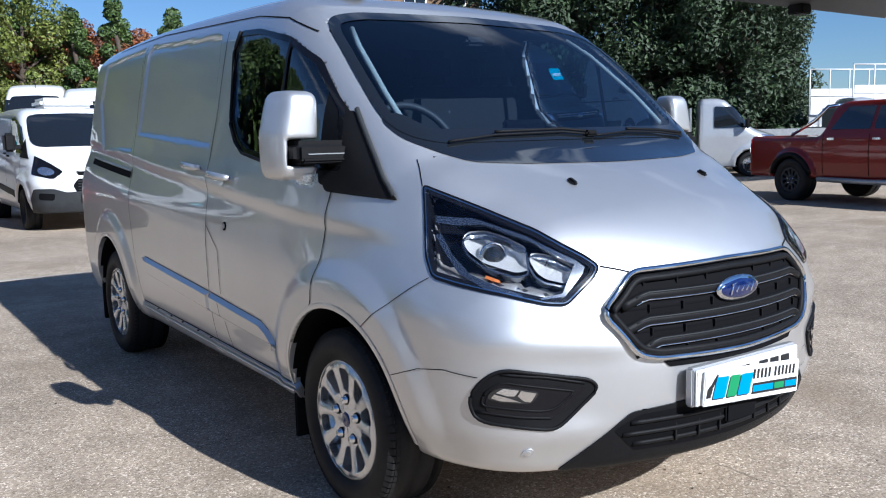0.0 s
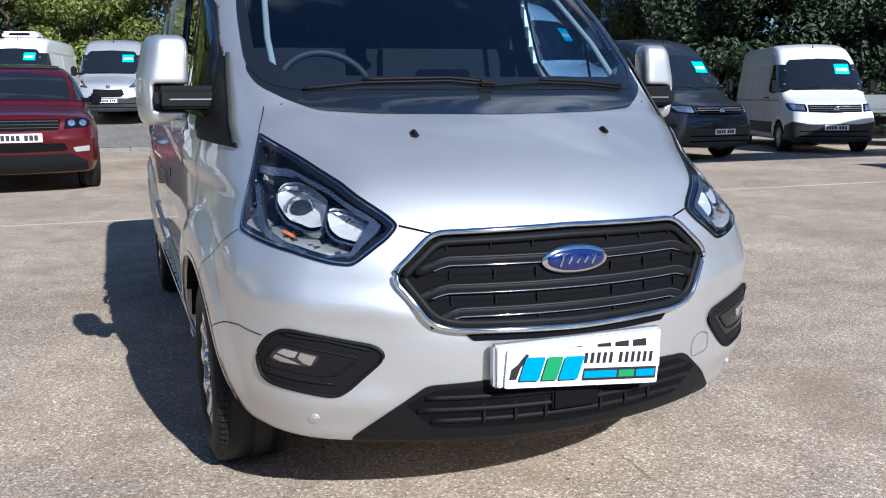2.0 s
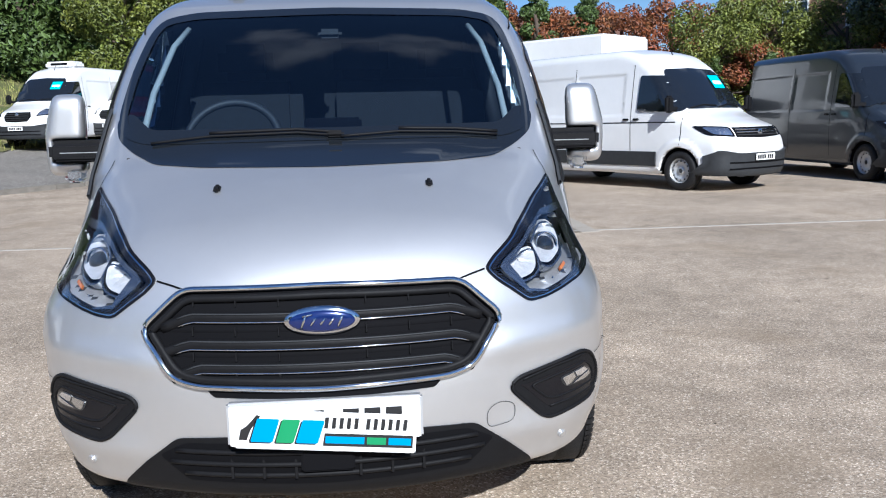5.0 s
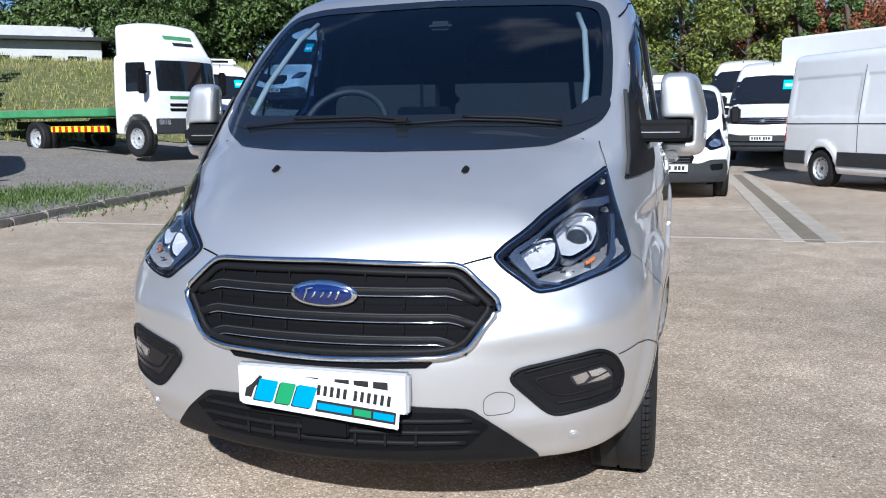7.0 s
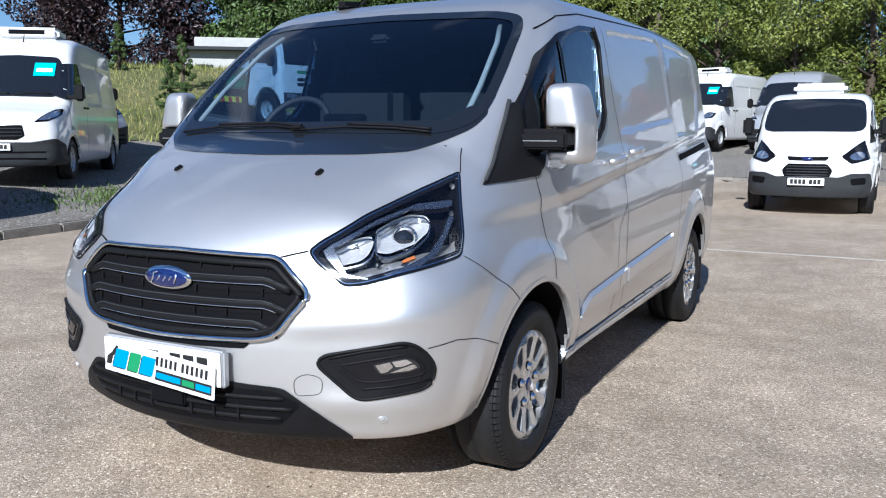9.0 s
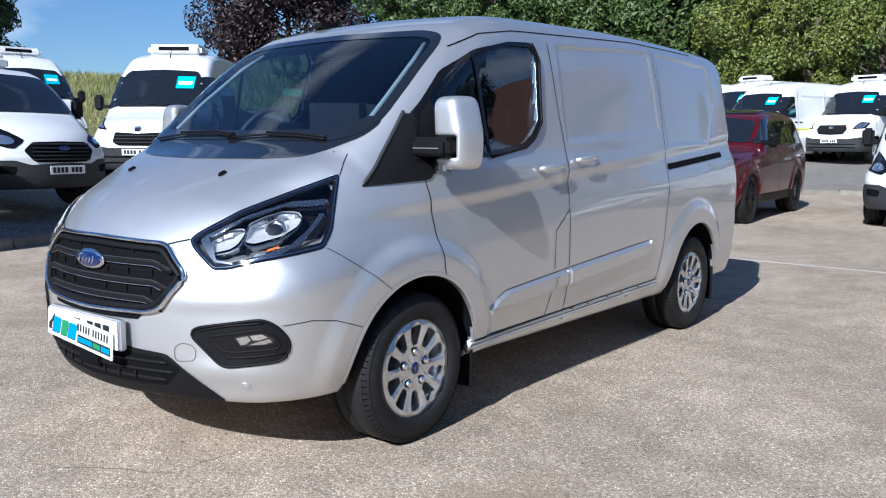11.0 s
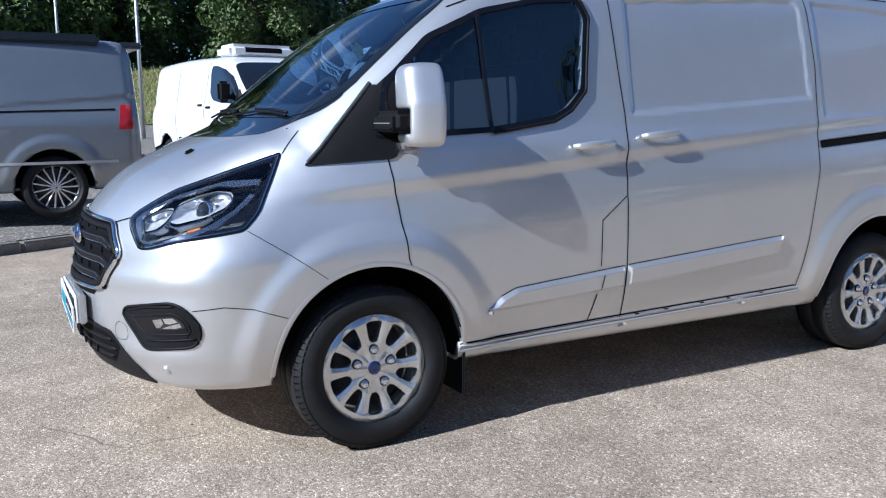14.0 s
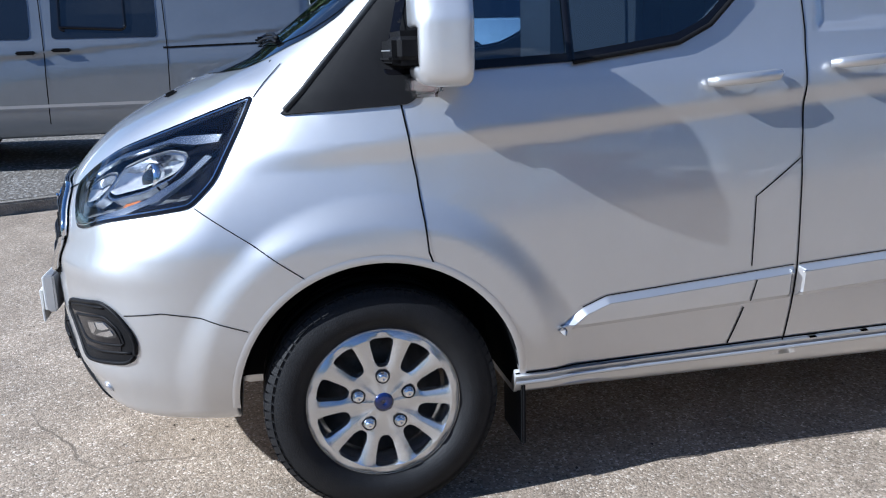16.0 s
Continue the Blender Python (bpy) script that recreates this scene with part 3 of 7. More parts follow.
def wheel(parent, x, y, r=0.323, width=0.215, rim=0.207, style="alloy", side=1, rim_mat=None):
    """A wheel > tyre, rim, hub cap and nuts, standing at (x, y) on the ground; side +1 faces +x."""
    w = empty("wheel")
    w.parent, w.location = parent, (x, y, r)
    if side < 0:
        w.rotation_euler = (0, 0, math.pi)
    h = width / 2
    prof = [(rim, -h * 0.8), (rim + 0.03, -h * 0.98), (r - 0.05, -h), (r - 0.015, -h * 0.9), (r, -h * 0.72)]
    for g in (-0.42, 0.0, 0.42):
        prof += [(r, (g - 0.13) * width), (r - 0.008, (g - 0.11) * width), (r - 0.008, (g - 0.075) * width), (r, (g - 0.055) * width)]
    prof += [(r, h * 0.72), (r - 0.015, h * 0.9), (r - 0.05, h), (r - 0.075, h * 1.02), (rim + 0.03, h * 0.97), (rim, h * 0.8)]
    v, f = ring(prof, 56)
    mesh_ob("tyre", v, f, RUBBER, w)
    tv, tf = [], []
    for k in range(76):
        a = 2 * np.pi * k / 76
        for s in (1,):
            b0 = len(tv)
            for da in (-0.033, 0.033):
                for (rr, xx) in ((r + 0.0015, 0.62), (r - 0.004, 0.82), (r - 0.019, 0.945)):
                    tv.append((s * xx * h, rr * math.cos(a + da), rr * math.sin(a + da)))
            tf += [(b0, b0 + 1, b0 + 4, b0 + 3), (b0 + 1, b0 + 2, b0 + 5, b0 + 4)]
    bm = bmesh.new()
    vs = [bm.verts.new(c) for c in tv]
    for fc in tf:
        bm.faces.new([vs[i] for i in fc])
    part("tread", bm, RUBBER, w)
    rm = rim_mat or (ALLOY if style == "alloy" else STEEL)
    v, f = ring([(rim + 0.004, h * 0.86), (rim + 0.006, h * 0.80), (rim - 0.008, h * 0.74), (rim - 0.022, -h * 0.2), (rim - 0.022, -h * 0.7), (rim + 0.002, -h * 0.8), (rim + 0.002, h * 0.5)], 56)
    mesh_ob("rim", v, f, rm, w)
    v, f = ring([(0.001, 0.0), (rim - 0.03, 0.0), (rim - 0.03, -0.02), (0.001, -0.02)], 40)
    mesh_ob("brake_disc", v, f, DARKMETAL, w)
    if style == "alloy":
        # a dished face with ten rounded windows, crested between them
        bm = bmesh.new()
        rows = [(0.026, 0.0, 0.80), (0.055, 0.0, 0.76), (0.085, 0.0, 0.74), (0.100, 0.06, 0.75), (0.105, 0.125, 0.76), (0.118, 0.172, 0.775), (0.145, 0.182, 0.80),
                (0.172, 0.186, 0.835), (0.183, 0.172, 0.85), (0.188, 0.11, 0.86), (rim - 0.004, 0.0, 0.865), (rim + 0.004, 0.0, 0.80)]
        for k in range(10):
            a = math.pi / 2 + k * math.pi / 5
            grid = []
            for rr, ha, xx in rows:
                hw = ha or 0.13
                crest = 0.007 if ha else (0.004 if rr < 0.09 and rr > 0.03 else 0.0)
                line = []
                for t, dx in ((-math.pi / 10, crest), (-(0.45 * hw + 0.55 * math.pi / 10), crest * 0.85), (-hw, 0), (0, 0), (hw, 0), (0.45 * hw + 0.55 * math.pi / 10, crest * 0.85), (math.pi / 10, crest)):
                    line.append(bm.verts.new((h * xx + dx, rr * math.cos(a + t), rr * math.sin(a + t))))
                grid.append(line)
            for i in range(len(rows) - 1):
                hole = rows[i][1] > 0 and rows[i + 1][1] > 0
                for j in range(6):
                    if not (hole and j in (2, 3)):
                        bm.faces.new((grid[i][j], grid[i][j + 1], grid[i + 1][j + 1], grid[i + 1][j]))
            loop = [grid[i][2] for i in range(3, 10)] + [grid[9][3]] + [grid[i][4] for i in range(9, 2, -1)] + [grid[3][3]]
            back = [bm.verts.new((q.co.x - 0.03, q.co.y * 1.0, q.co.z * 1.0)) for q in loop]
            for i in range(len(loop)):
                j = (i + 1) % len(loop)
                bm.faces.new((loop[i], loop[j], back[j], back[i]))
        bmesh.ops.remove_doubles(bm, verts=bm.verts, dist=0.0004)
        bmesh.ops.recalc_face_normals(bm, faces=bm.faces)
        part("wheel_spider", bm, rm, w, smooth=True)
        v, f = ring([(0.001, h * 0.80), (0.028, h * 0.80), (0.034, h * 0.74), (0.05, h * 0.66), (0.06, h * 0.5), (0.001, h * 0.5)], 40)
        mesh_ob("hub", v, f, rm, w)
        v, f = ring([(0.001, h * 0.82 + 0.004), (0.022, h * 0.82 + 0.002), (0.027, h * 0.80), (0.027, h * 0.78), (0.001, h * 0.78)], 28)
        mesh_ob("hub_cap", v, f, BLUE, w, "blue centre cap")
        for k in range(5):
            a = 2 * math.pi * k / 5 + math.pi / 2
            v, f = ring([(0.001, 0.018), (0.011, 0.018), (0.013, 0.012), (0.017, 0.006), (0.019, -0.004), (0.001, -0.004)], 10)
            nut = mesh_ob("wheel_nut", v + [h * 0.765, 0.073 * math.cos(a), 0.073 * math.sin(a)], f, CHROME, w)
            v, f = ring([(0.013, 0.004), (0.019, 0.0035), (0.0195, -0.006), (0.013, -0.006)], 18)
            mesh_ob("nut_well", v + [h * 0.775, 0.073 * math.cos(a), 0.073 * math.sin(a)], f, SEAM, w)
    elif style == "multi":
        bm = bmesh.new()
        for k in range(15):
            a = 2 * math.pi * k / 15
            c = Matrix.Rotation(a, 4, "X") @ Matrix.Translation((h * 0.7, rim * 0.52, 0))
            box((-0.008, -rim * 0.46, -0.009), (0.012, rim * 0.46, 0.009), 0.003, bm, 1, c)
        part("wheel_spider", bm, rm, w)
        v, f = ring([(0.001, h * 0.78), (0.03, h * 0.78), (0.05, h * 0.66), (0.05, h * 0.4), (0.001, h * 0.4)], 28)
        mesh_ob("hub", v, f, rm, w)
    else:
        prof = [(0.001, h * 0.45), (0.05, h * 0.45), (0.065, h * 0.30), (rim * 0.62, h * 0.24), (rim * 0.7, h * 0.5), (rim * 0.86, h * 0.42), (rim * 0.95, h * 0.1), (rim * 0.95, 0), (0.001, 0)]
        v, f = ring(prof, 40)
        mesh_ob("wheel_disc", v, f, rm, w)
        for k in range(12):
            slot = new("vent_slot", SLOT)
            slot.parent = w
            slot.matrix_local = Matrix.Rotation(2 * math.pi * k / 12, 4, "X") @ Matrix.Translation((h * 0.46, rim * 0.78, 0))
        v, f = ring([(0.001, h * 0.52), (0.035, h * 0.52), (0.045, h * 0.42), (0.001, h * 0.42)], 20)
        mesh_ob("hub_cap", v, f, GREYPL, w)
    return w


def bars_plate(parent, m, w=0.52, h=0.112, name="number_plate"):
    """A pale plate with dark bars in place of its characters."""
    bm = box((-w / 2, -0.004, -h / 2), (w / 2, 0.004, h / 2), 0.003)
    plate = part(name, bm, PLATE, parent, "white plate with dark bars")
    plate.matrix_local = m
    x = -w * 0.43
    for k in range(7):
        if k == 4:
            x += w * 0.07
        part("bar", box((x, -0.0062, -h * 0.32), (x + w * 0.085, -0.0042, h * 0.32), 0), INK, plate)
        x += w * 0.113
    return plate


def price_card(parent, f, x0, x1, z0, z1, lift=0.007):
    """A turquoise price card behind the windscreen with pale bars."""
    card = patch("price_card", f, [(x0, z0), (x1, z0), (x1, z1), (x0, z1)], "-y", STICKER, parent, lift, 0.08, 0.0, "turquoise price card")
    w, h = x1 - x0, z1 - z0
    patch("lettering", f, [(x0 + 0.12 * w, z0 + 0.3 * h), (x1 - 0.12 * w, z0 + 0.3 * h), (x1 - 0.12 * w, z0 + 0.58 * h), (x0 + 0.12 * w, z0 + 0.58 * h)], "-y", PLATE, card, lift + 0.003, 0.09, 0.0)


CUSTOM = dict(
    height=[(-1.02, 0.80), (-0.95, 0.87), (-0.88, 0.955), (-0.75, 1.053), (-0.535, 1.168), (-0.40, 1.223), (-0.31, 1.258), (-0.25, 1.298), (0.42, 1.782), (0.56, 1.862), (0.78, 1.925), (1.2, 1.958),
            (2.4, 1.982), (3.5, 1.965), (3.9, 1.94)],
    front=[(0.22, -0.885), (0.33, -0.925), (0.45, -0.955), (0.60, -0.962), (0.70, -0.948), (0.82, -0.928), (0.92, -0.885), (1.1, -0.75)],
    bow=[(0.3, 0.40), (0.9, 0.36), (1.22, 0.12), (1.9, 0.08)],
    width=[(0.22, 0.86), (0.33, 0.905), (0.42, 0.932), (0.55, 0.950), (0.75, 0.958), (0.97, 0.960), (1.15, 0.935), (1.25, 0.905), (1.4, 0.872), (1.8, 0.800), (1.95, 0.765)],
    lean=0, taper=0.23, crown=[(-0.9, 0.05), (-0.5, 0.10), (-0.3, 0.05), (0.2, 0.0), (0.7, 0.03), (1.2, 0.06), (3.9, 0.06)],
    rear=3.92, bottom=0.285, axles=(0.0, 2.933), arch=(0.385, 0.40),
    crease=lambda y: 1.026 + 0.083 * y)
SIDE_WINDOW = [(0.04, 1.195), (0.10, 1.415), (0.30, 1.60), (0.54, 1.712), (0.82, 1.772), (1.03, 1.785), (1.075, 1.70), (1.025, 1.385), (0.94, 1.305), (0.845, 1.260), (0.54, 1.218)]
SCREEN = [(0, 1.287), (0.42, 1.285), (0.62, 1.283), (0.715, 1.310), (0.755, 1.375), (0.745, 1.55), (0.715, 1.725), (0.675, 1.785), (0.55, 1.812), (0, 1.824)]
COWL = [(0, 1.206), (0.40, 1.211), (0.575, 1.222), (0.66, 1.258), (0.735, 1.305), (0.762, 1.375), (0.70, 1.40), (0.62, 1.335), (0, 1.330)]
GRILLE = [(0, 0.898), (0.39, 0.890), (0.510, 0.784), (0.420, 0.655), (0.35, 0.634), (0, 0.626)]
FOG = [(0.532, 0.563), (0.555, 0.592), (0.784, 0.634), (0.823, 0.607), (0.848, 0.544), (0.832, 0.473), (0.665, 0.446), (0.632, 0.461)]
LAMP = [(-0.232, 0.914), (-0.215, 0.880), (-0.135, 0.807), (-0.075, 0.812), (0.04, 0.840), (0.20, 0.866), (0.275, 0.880), (0.305, 0.94), (0.318, 1.04), (0.334, 1.158), (0.186, 1.106), (-0.041, 1.022), (-0.19, 0.944)]
PANEL_A = [(1.28, 1.29), (2.45, 1.365), (2.425, 1.82), (2.39, 1.848), (1.29, 1.79)]
PANEL_B = [(2.55, 1.272), (3.27, 1.285), (3.50, 1.58), (3.42, 1.82), (2.53, 1.845)]


def inset(outline, d):
    """The outline drawn in by about d."""
    p = dense(outline, 0.03)
    t = np.roll(p, -1, 0) - np.roll(p, 1, 0)
    t /= np.linalg.norm(t, axis=1)[:, None] + 1e-9
    n = np.stack([-t[:, 1], t[:, 0]], 1)
    area = 0.5 * np.sum(p[:, 0] * np.roll(p[:, 1], -1) - np.roll(p[:, 0], -1) * p[:, 1])
    return p + (d if area > 0 else -d) * n


def both(outline):
    """An outline given for x >= 0 from one end of the middle line to the other, closed over both halves."""
    p = np.array(outline, float)
    return np.concatenate([p, (p * [-1, 1])[::-1][1:-1]]) if p[0, 0] == 0 and p[-1, 0] == 0 else p


# ---- ground ----
KERB = [(-3.6, -6.0), (-4.75, -2.6), (-5.55, -1.0), (-6.3, 0.4), (-7.15, 2.6), (-7.5, 6.2), (-8.35, 11.8), (-8.1, 14.5), (-6.2, 18.2), (-1.5, 20.2), (4.0, 20.0), (9.0, 21.0), (16, 23), (40, 27), (75, 30)]


def beyond_kerb(x, y):
    """Metres past the kerb line, on the far side of the tarmac."""
    poly = [(-3.6, -60)] + KERB + [(200, 30), (200, -60)]
    return poly_dist(poly, x, y)


def ground_height(x, y):
    x, y = np.asarray(x, float), np.asarray(y, float)
    d = beyond_kerb(x, y)
    z = np.where(d > 0, 0.10 + 0.075 * np.minimum(d, 14), 0.0)
    s = -0.72 * x + 0.69 * y
    z = z + 3.3 * step(s, 24, 44) * step(x, -2, -14)
    return z


def terrain(name, keep, material, h, lo, hi, lift=0.0):
    xs, ys = np.arange(lo[0], hi[0] + h / 2, h), np.arange(lo[1], hi[1] + h / 2, h)
    gx, gy = np.meshgrid(xs, ys, indexing="ij")
    gz = ground_height(gx, gy) + lift
    idx = np.arange(gx.size).reshape(gx.shape)
    quads = np.stack([idx[:-1, :-1], idx[1:, :-1], idx[1:, 1:], idx[:-1, 1:]], -1).reshape(-1, 4)
    pts = np.stack([gx, gy, gz], -1).reshape(-1, 3)
    mid = pts[quads].mean(1)
    quads = quads[keep(mid[:, 0], mid[:, 1])]
    used, back = np.unique(quads, return_inverse=True)
    return mesh_ob(name, pts[used], back.reshape(quads.shape), material)


bm = bmesh.new()
base = [bm.verts.new(p) for p in ((-3000, -3000, -0.06), (3000, -3000, -0.06), (3000, 3000, -0.06), (-3000, 3000, -0.06))]
bm.faces.new(base)
tagged(part("ground", bm, GRASS_SOIL), "dry grassy land round the yard", "ground", kind="structure")
bm = bmesh.new()
edge = [(-3.6, -60)] + KERB + [(200, 30), (200, -60)]
bm.faces.new([bm.verts.new((x, y, 0)) for x, y in edge])
bmesh.ops.triangulate(bm, faces=bm.faces)
tagged(part("yard_tarmac", bm, ASPHALT), "worn pale grey tarmac of the sales yard", "tarmac", kind="structure")
gravel = terrain("gravel_yard", lambda x, y: (beyond_kerb(x, y) > 0.08) & (-0.72 * x + 0.69 * y < 25.5), GRAVEL, 0.5, (-60, -60), (60, 60))
tagged(gravel, "loose grey gravel parking ground behind the kerb", "gravel", kind="structure")
bank = terrain("grass_bank", lambda x, y: -0.72 * x + 0.69 * y >= 25.0, GRASS_SOIL, 1.0, (-90, -40), (60, 90), 0.03)
tagged(bank, "rough dry grass bank behind the yard", "bank", kind="structure")


# ---- trees and hedges ----
def leaf_cloud(name, centres, radii, count, size, material, parent=None, seed=1, droop=0.0):
    """Many small leaf blades in clumps, as one mesh."""
    rng = np.random.default_rng(seed)
    centres, radii = np.array(centres, float), np.array(radii, float)
    pick = rng.choice(len(centres), count, p=radii ** 2 / (radii ** 2).sum())
    d = rng.normal(size=(count, 3))
    d /= np.linalg.norm(d, axis=1)[:, None]
    rad = radii[pick] * (0.55 + 0.5 * rng.random(count) ** 0.5)
    p = centres[pick] + d * rad[:, None] * [1, 1, 0.85]
    n = d + rng.normal(size=(count, 3)) * 0.6 + [0, 0, 0.35]
    n /= np.linalg.norm(n, axis=1)[:, None]
    u = np.cross(n, rng.normal(size=(count, 3)))
    u /= np.linalg.norm(u, axis=1)[:, None]
    v = np.cross(n, u) - [0, 0, droop]
    s = size * (0.6 + 0.8 * rng.random((count, 1)))
    verts = np.stack([p - s * u, p + 0.45 * s * v + 0.1 * s * n, p + s * u, p - 0.45 * s * v + 0.1 * s * n], 1).reshape(-1, 3)
    faces = np.arange(4 * count).reshape(-1, 4)
    return mesh_ob(name, verts, faces, material, parent, smooth=False)


def tree(name, label, height, spread, material, base=0.25, leaves=9000, leaf=0.16, seed=1, trunk=0.22, shape="round", clumps=42):
    """A tapered trunk with limbs and an uneven crown of leaf clumps."""
    rng = np.random.default_rng(seed)
    t = empty(name)
    zs = np.linspace(0, height * 0.8, 7)
    pts = np.stack([0.12 * np.sin(zs + seed), 0.12 * np.cos(1.3 * zs + seed), zs], 1)
    v, f = tube(pts, trunk * (1 - 0.8 * zs / zs[-1]) + 0.02, 8)
    mesh_ob("trunk", v, f, BARK, t)
    centres, radii = [], []
    bm_v, bm_f = [], []
    for k in range(clumps):
        q = (k + rng.random()) / clumps
        z = height * (base + (1 - base) * q)
        if shape == "round":
            reach = spread * math.sqrt(max(0.05, 1 - ((q - 0.42) / 0.62) ** 2))
        elif shape == "cone":
            reach = spread * (1.02 - q) ** 0.8
        else:
            reach = spread * (0.9 + 0.2 * rng.random())
        a, r = rng.random() * 2 * math.pi, reach * (0.35 + 0.65 * math.sqrt(rng.random()))
        c = (r * math.cos(a), r * math.sin(a), z - 0.06 * height * rng.random())
        centres.append(c)
        radii.append(spread * (0.20 + 0.16 * rng.random()) * (0.7 if shape == "cone" else 1))
        if k % 3 == 0:
            z0 = max(height * 0.12, z * 0.75)
            lv, lf = tube([(0, 0, z0), (c[0] * 0.5, c[1] * 0.5, (z0 + z) / 2), c], [trunk * 0.35, trunk * 0.2, 0.02], 5)
            bm_f += [tuple(i + sum(len(b) for b in bm_v) for i in fc) for fc in lf]
            bm_v.append(lv)
    mesh_ob("limb", np.concatenate(bm_v), bm_f, BARK, t)
    leaf_cloud("crown", centres, radii, leaves, leaf, material, t, seed, 0.3 if shape == "cone" else 0.0)
    return tagged(t, label, "tree")


def plant(proto, x, y, turn=0.0, size=1.0, z=None):
    ob = copy_thing(proto, pose(x, y, float(ground_height(x, y)) - 0.05 if z is None else z, 0, 0, turn) @ Matrix.Scale(size, 4))
    return ob


# ---- the silver van ----
HERO = dict(CUSTOM)
HERO.update(
    dents=[("side", PANEL_A, 0.012, 0.014), ("side", PANEL_B, 0.012, 0.014), ("corner", inset(LAMP, 0.027)[::2], 0.085, 0.007)],
    cabin=(1.28, 1.0, -0.30),
    openings=[("side", SIDE_WINDOW), ("front", both(SCREEN))])
hero_skin, hero_full = van_solid(**HERO)
plain_skin, plain_full = van_solid(**CUSTOM)
van = empty("panel_van")
tagged(van, "silver metallic panel van with alloy wheels parked on tarmac", "van")


def seam_front(z):
    return np.interp(z, [0.30, 0.74, 0.94, 1.14, 1.30], [0.34, 0.130, 0.112, 0.080, 0.05])


def seam_mid(z):
    return np.interp(z, [0.33, 0.62, 0.95, 1.29, 1.63, 1.84], [1.200, 1.216, 1.208, 1.232, 1.208, 1.19])


def seam_back(z):
    return np.interp(z, [0.36, 0.64, 1.17, 1.52, 1.92], [2.33, 2.40, 2.475, 2.505, 2.465])


regions = [
    ("bonnet", lambda x, y, z: (z > 0.905) & (y < -0.22 - 0.02 * np.abs(x)) & (np.abs(x) < 0.82) & (z > 1.0 + 0.35 * (y + 0.55))),
    ("front_bumper", lambda x, y, z: (y < -0.33) & (z < 0.86 - 0.45 * np.maximum(y + 0.47, 0))),
    ("front_wing", lambda x, y, z: (x > 0.5) & (y < seam_front(z)) & (z < 1.14)),
    ("front_wing", lambda x, y, z: (x < -0.5) & (y < seam_front(z)) & (z < 1.14)),
    ("front_door", lambda x, y, z: (x > 0.5) & (y < seam_mid(z)) & (y > seam_front(z)) & (z > 0.36) & (z < 1.80)),
    ("front_door", lambda x, y, z: (x < -0.5) & (y < seam_mid(z)) & (y > seam_front(z)) & (z > 0.36) & (z < 1.80)),
    ("sliding_door", lambda x, y, z: (x > 0.5) & (y < seam_back(z)) & (y > seam_mid(z)) & (z > 0.37) & (z < 1.88)),
    ("sliding_door", lambda x, y, z: (x < -0.5) & (y < seam_back(z)) & (y > seam_mid(z)) & (z > 0.37) & (z < 1.88)),
    ("rear_door", lambda x, y, z: y > 3.82),
    ("roof", lambda x, y, z: (z > 1.86) & (y > 0.5)),
]
split_body(van, hero_skin, hero_full, ((-1.12, -1.12, 0.18), (1.12, 4.1, 2.08)), 0.017, SILVER, LINING, regions)
for s in (-1, 1):
    wheel(van, s * 0.832, 0.0, side=s)
    wheel(van, s * 0.832, 2.933, side=s)

SK = hero_skin


# windscreen and side glass, each with its dark border
screen_line = rounded(both(SCREEN), 0.05)
glass = patch("windscreen", SK, screen_line, "-y", GLASS, van, 0.002, 0.05, 0.0, "clear laminated windscreen")
glass.visible_shadow = False
patch("windscreen_border", SK, screen_line, "-y", DARKGLASS, glass, 0.0045, 0.03, 0.0, "black glass border", holes=inset(screen_line, 0.034))
patch("scuttle", SK, rounded(both(COWL), 0.03), "-y", DARKGLASS, van, 0.0025, 0.03, 0.0, "black scuttle below the windscreen")
for s, way in ((1, "+x"), (-1, "-x")):
    for ay, r in ((0.0, 0.387), (2.933, 0.402)):
        ang = np.linspace(-0.02, np.pi + 0.02, 40)
        ribbon("arch_lip", SK, np.stack([ay + (r + 0.006) * np.cos(ang), np.maximum(0.345 + (r + 0.006) * np.sin(ang), 0.33)], 1), way, 0.020, SILVER, van, 0.0015, proud=0.0015)
    line = rounded(SIDE_WINDOW, 0.03)
    g = patch("side_window", SK, line, way, GLASS, van, 0.002, 0.05, 0.0, "tinted side window")
    g.visible_shadow = False
    patch("window_seal", SK, line, way, GLOSS, g, 0.008, 0.02, 0.006, "black window seal", holes=inset(line, 0.022))
    ribbon("window_divider", SK, [(0.535, 1.22), (0.52, 1.70)], way, 0.022, GLOSS, g, 0.007, proud=0.004)
    v, f = tube(onto(SK, dense(np.array(SIDE_WINDOW)[5:11], 0.03, False), way) + [s * 0.011, 0, 0], 0.007, 6)
    mesh_ob("window_trim", v, f, BLACK, g)
    # dark quarter panel in front of the door glass
    tri = rounded([(-0.225, 1.105), (-0.18, 1.14), (0.065, 1.405), (0.10, 1.40), (0.125, 1.14), (0.10, 1.125)], 0.012)
    patch("quarter_panel", SK, tri, way, BLACK, van, 0.008, 0.03, 0.02, "grained black quarter panel")
    ribbon("quarter_rib", SK, [(-0.21, 1.115), (-0.16, 1.165), (0.06, 1.41)], way, 0.014, GREYPL, van, 0.008, proud=0.007)
    patch("mirror_sail", SK, rounded([(0.045, 1.14), (0.075, 1.40), (0.20, 1.50), (0.19, 1.20), (0.15, 1.15)], 0.02), way, BLACK, van, 0.006, 0.03, 0.015)

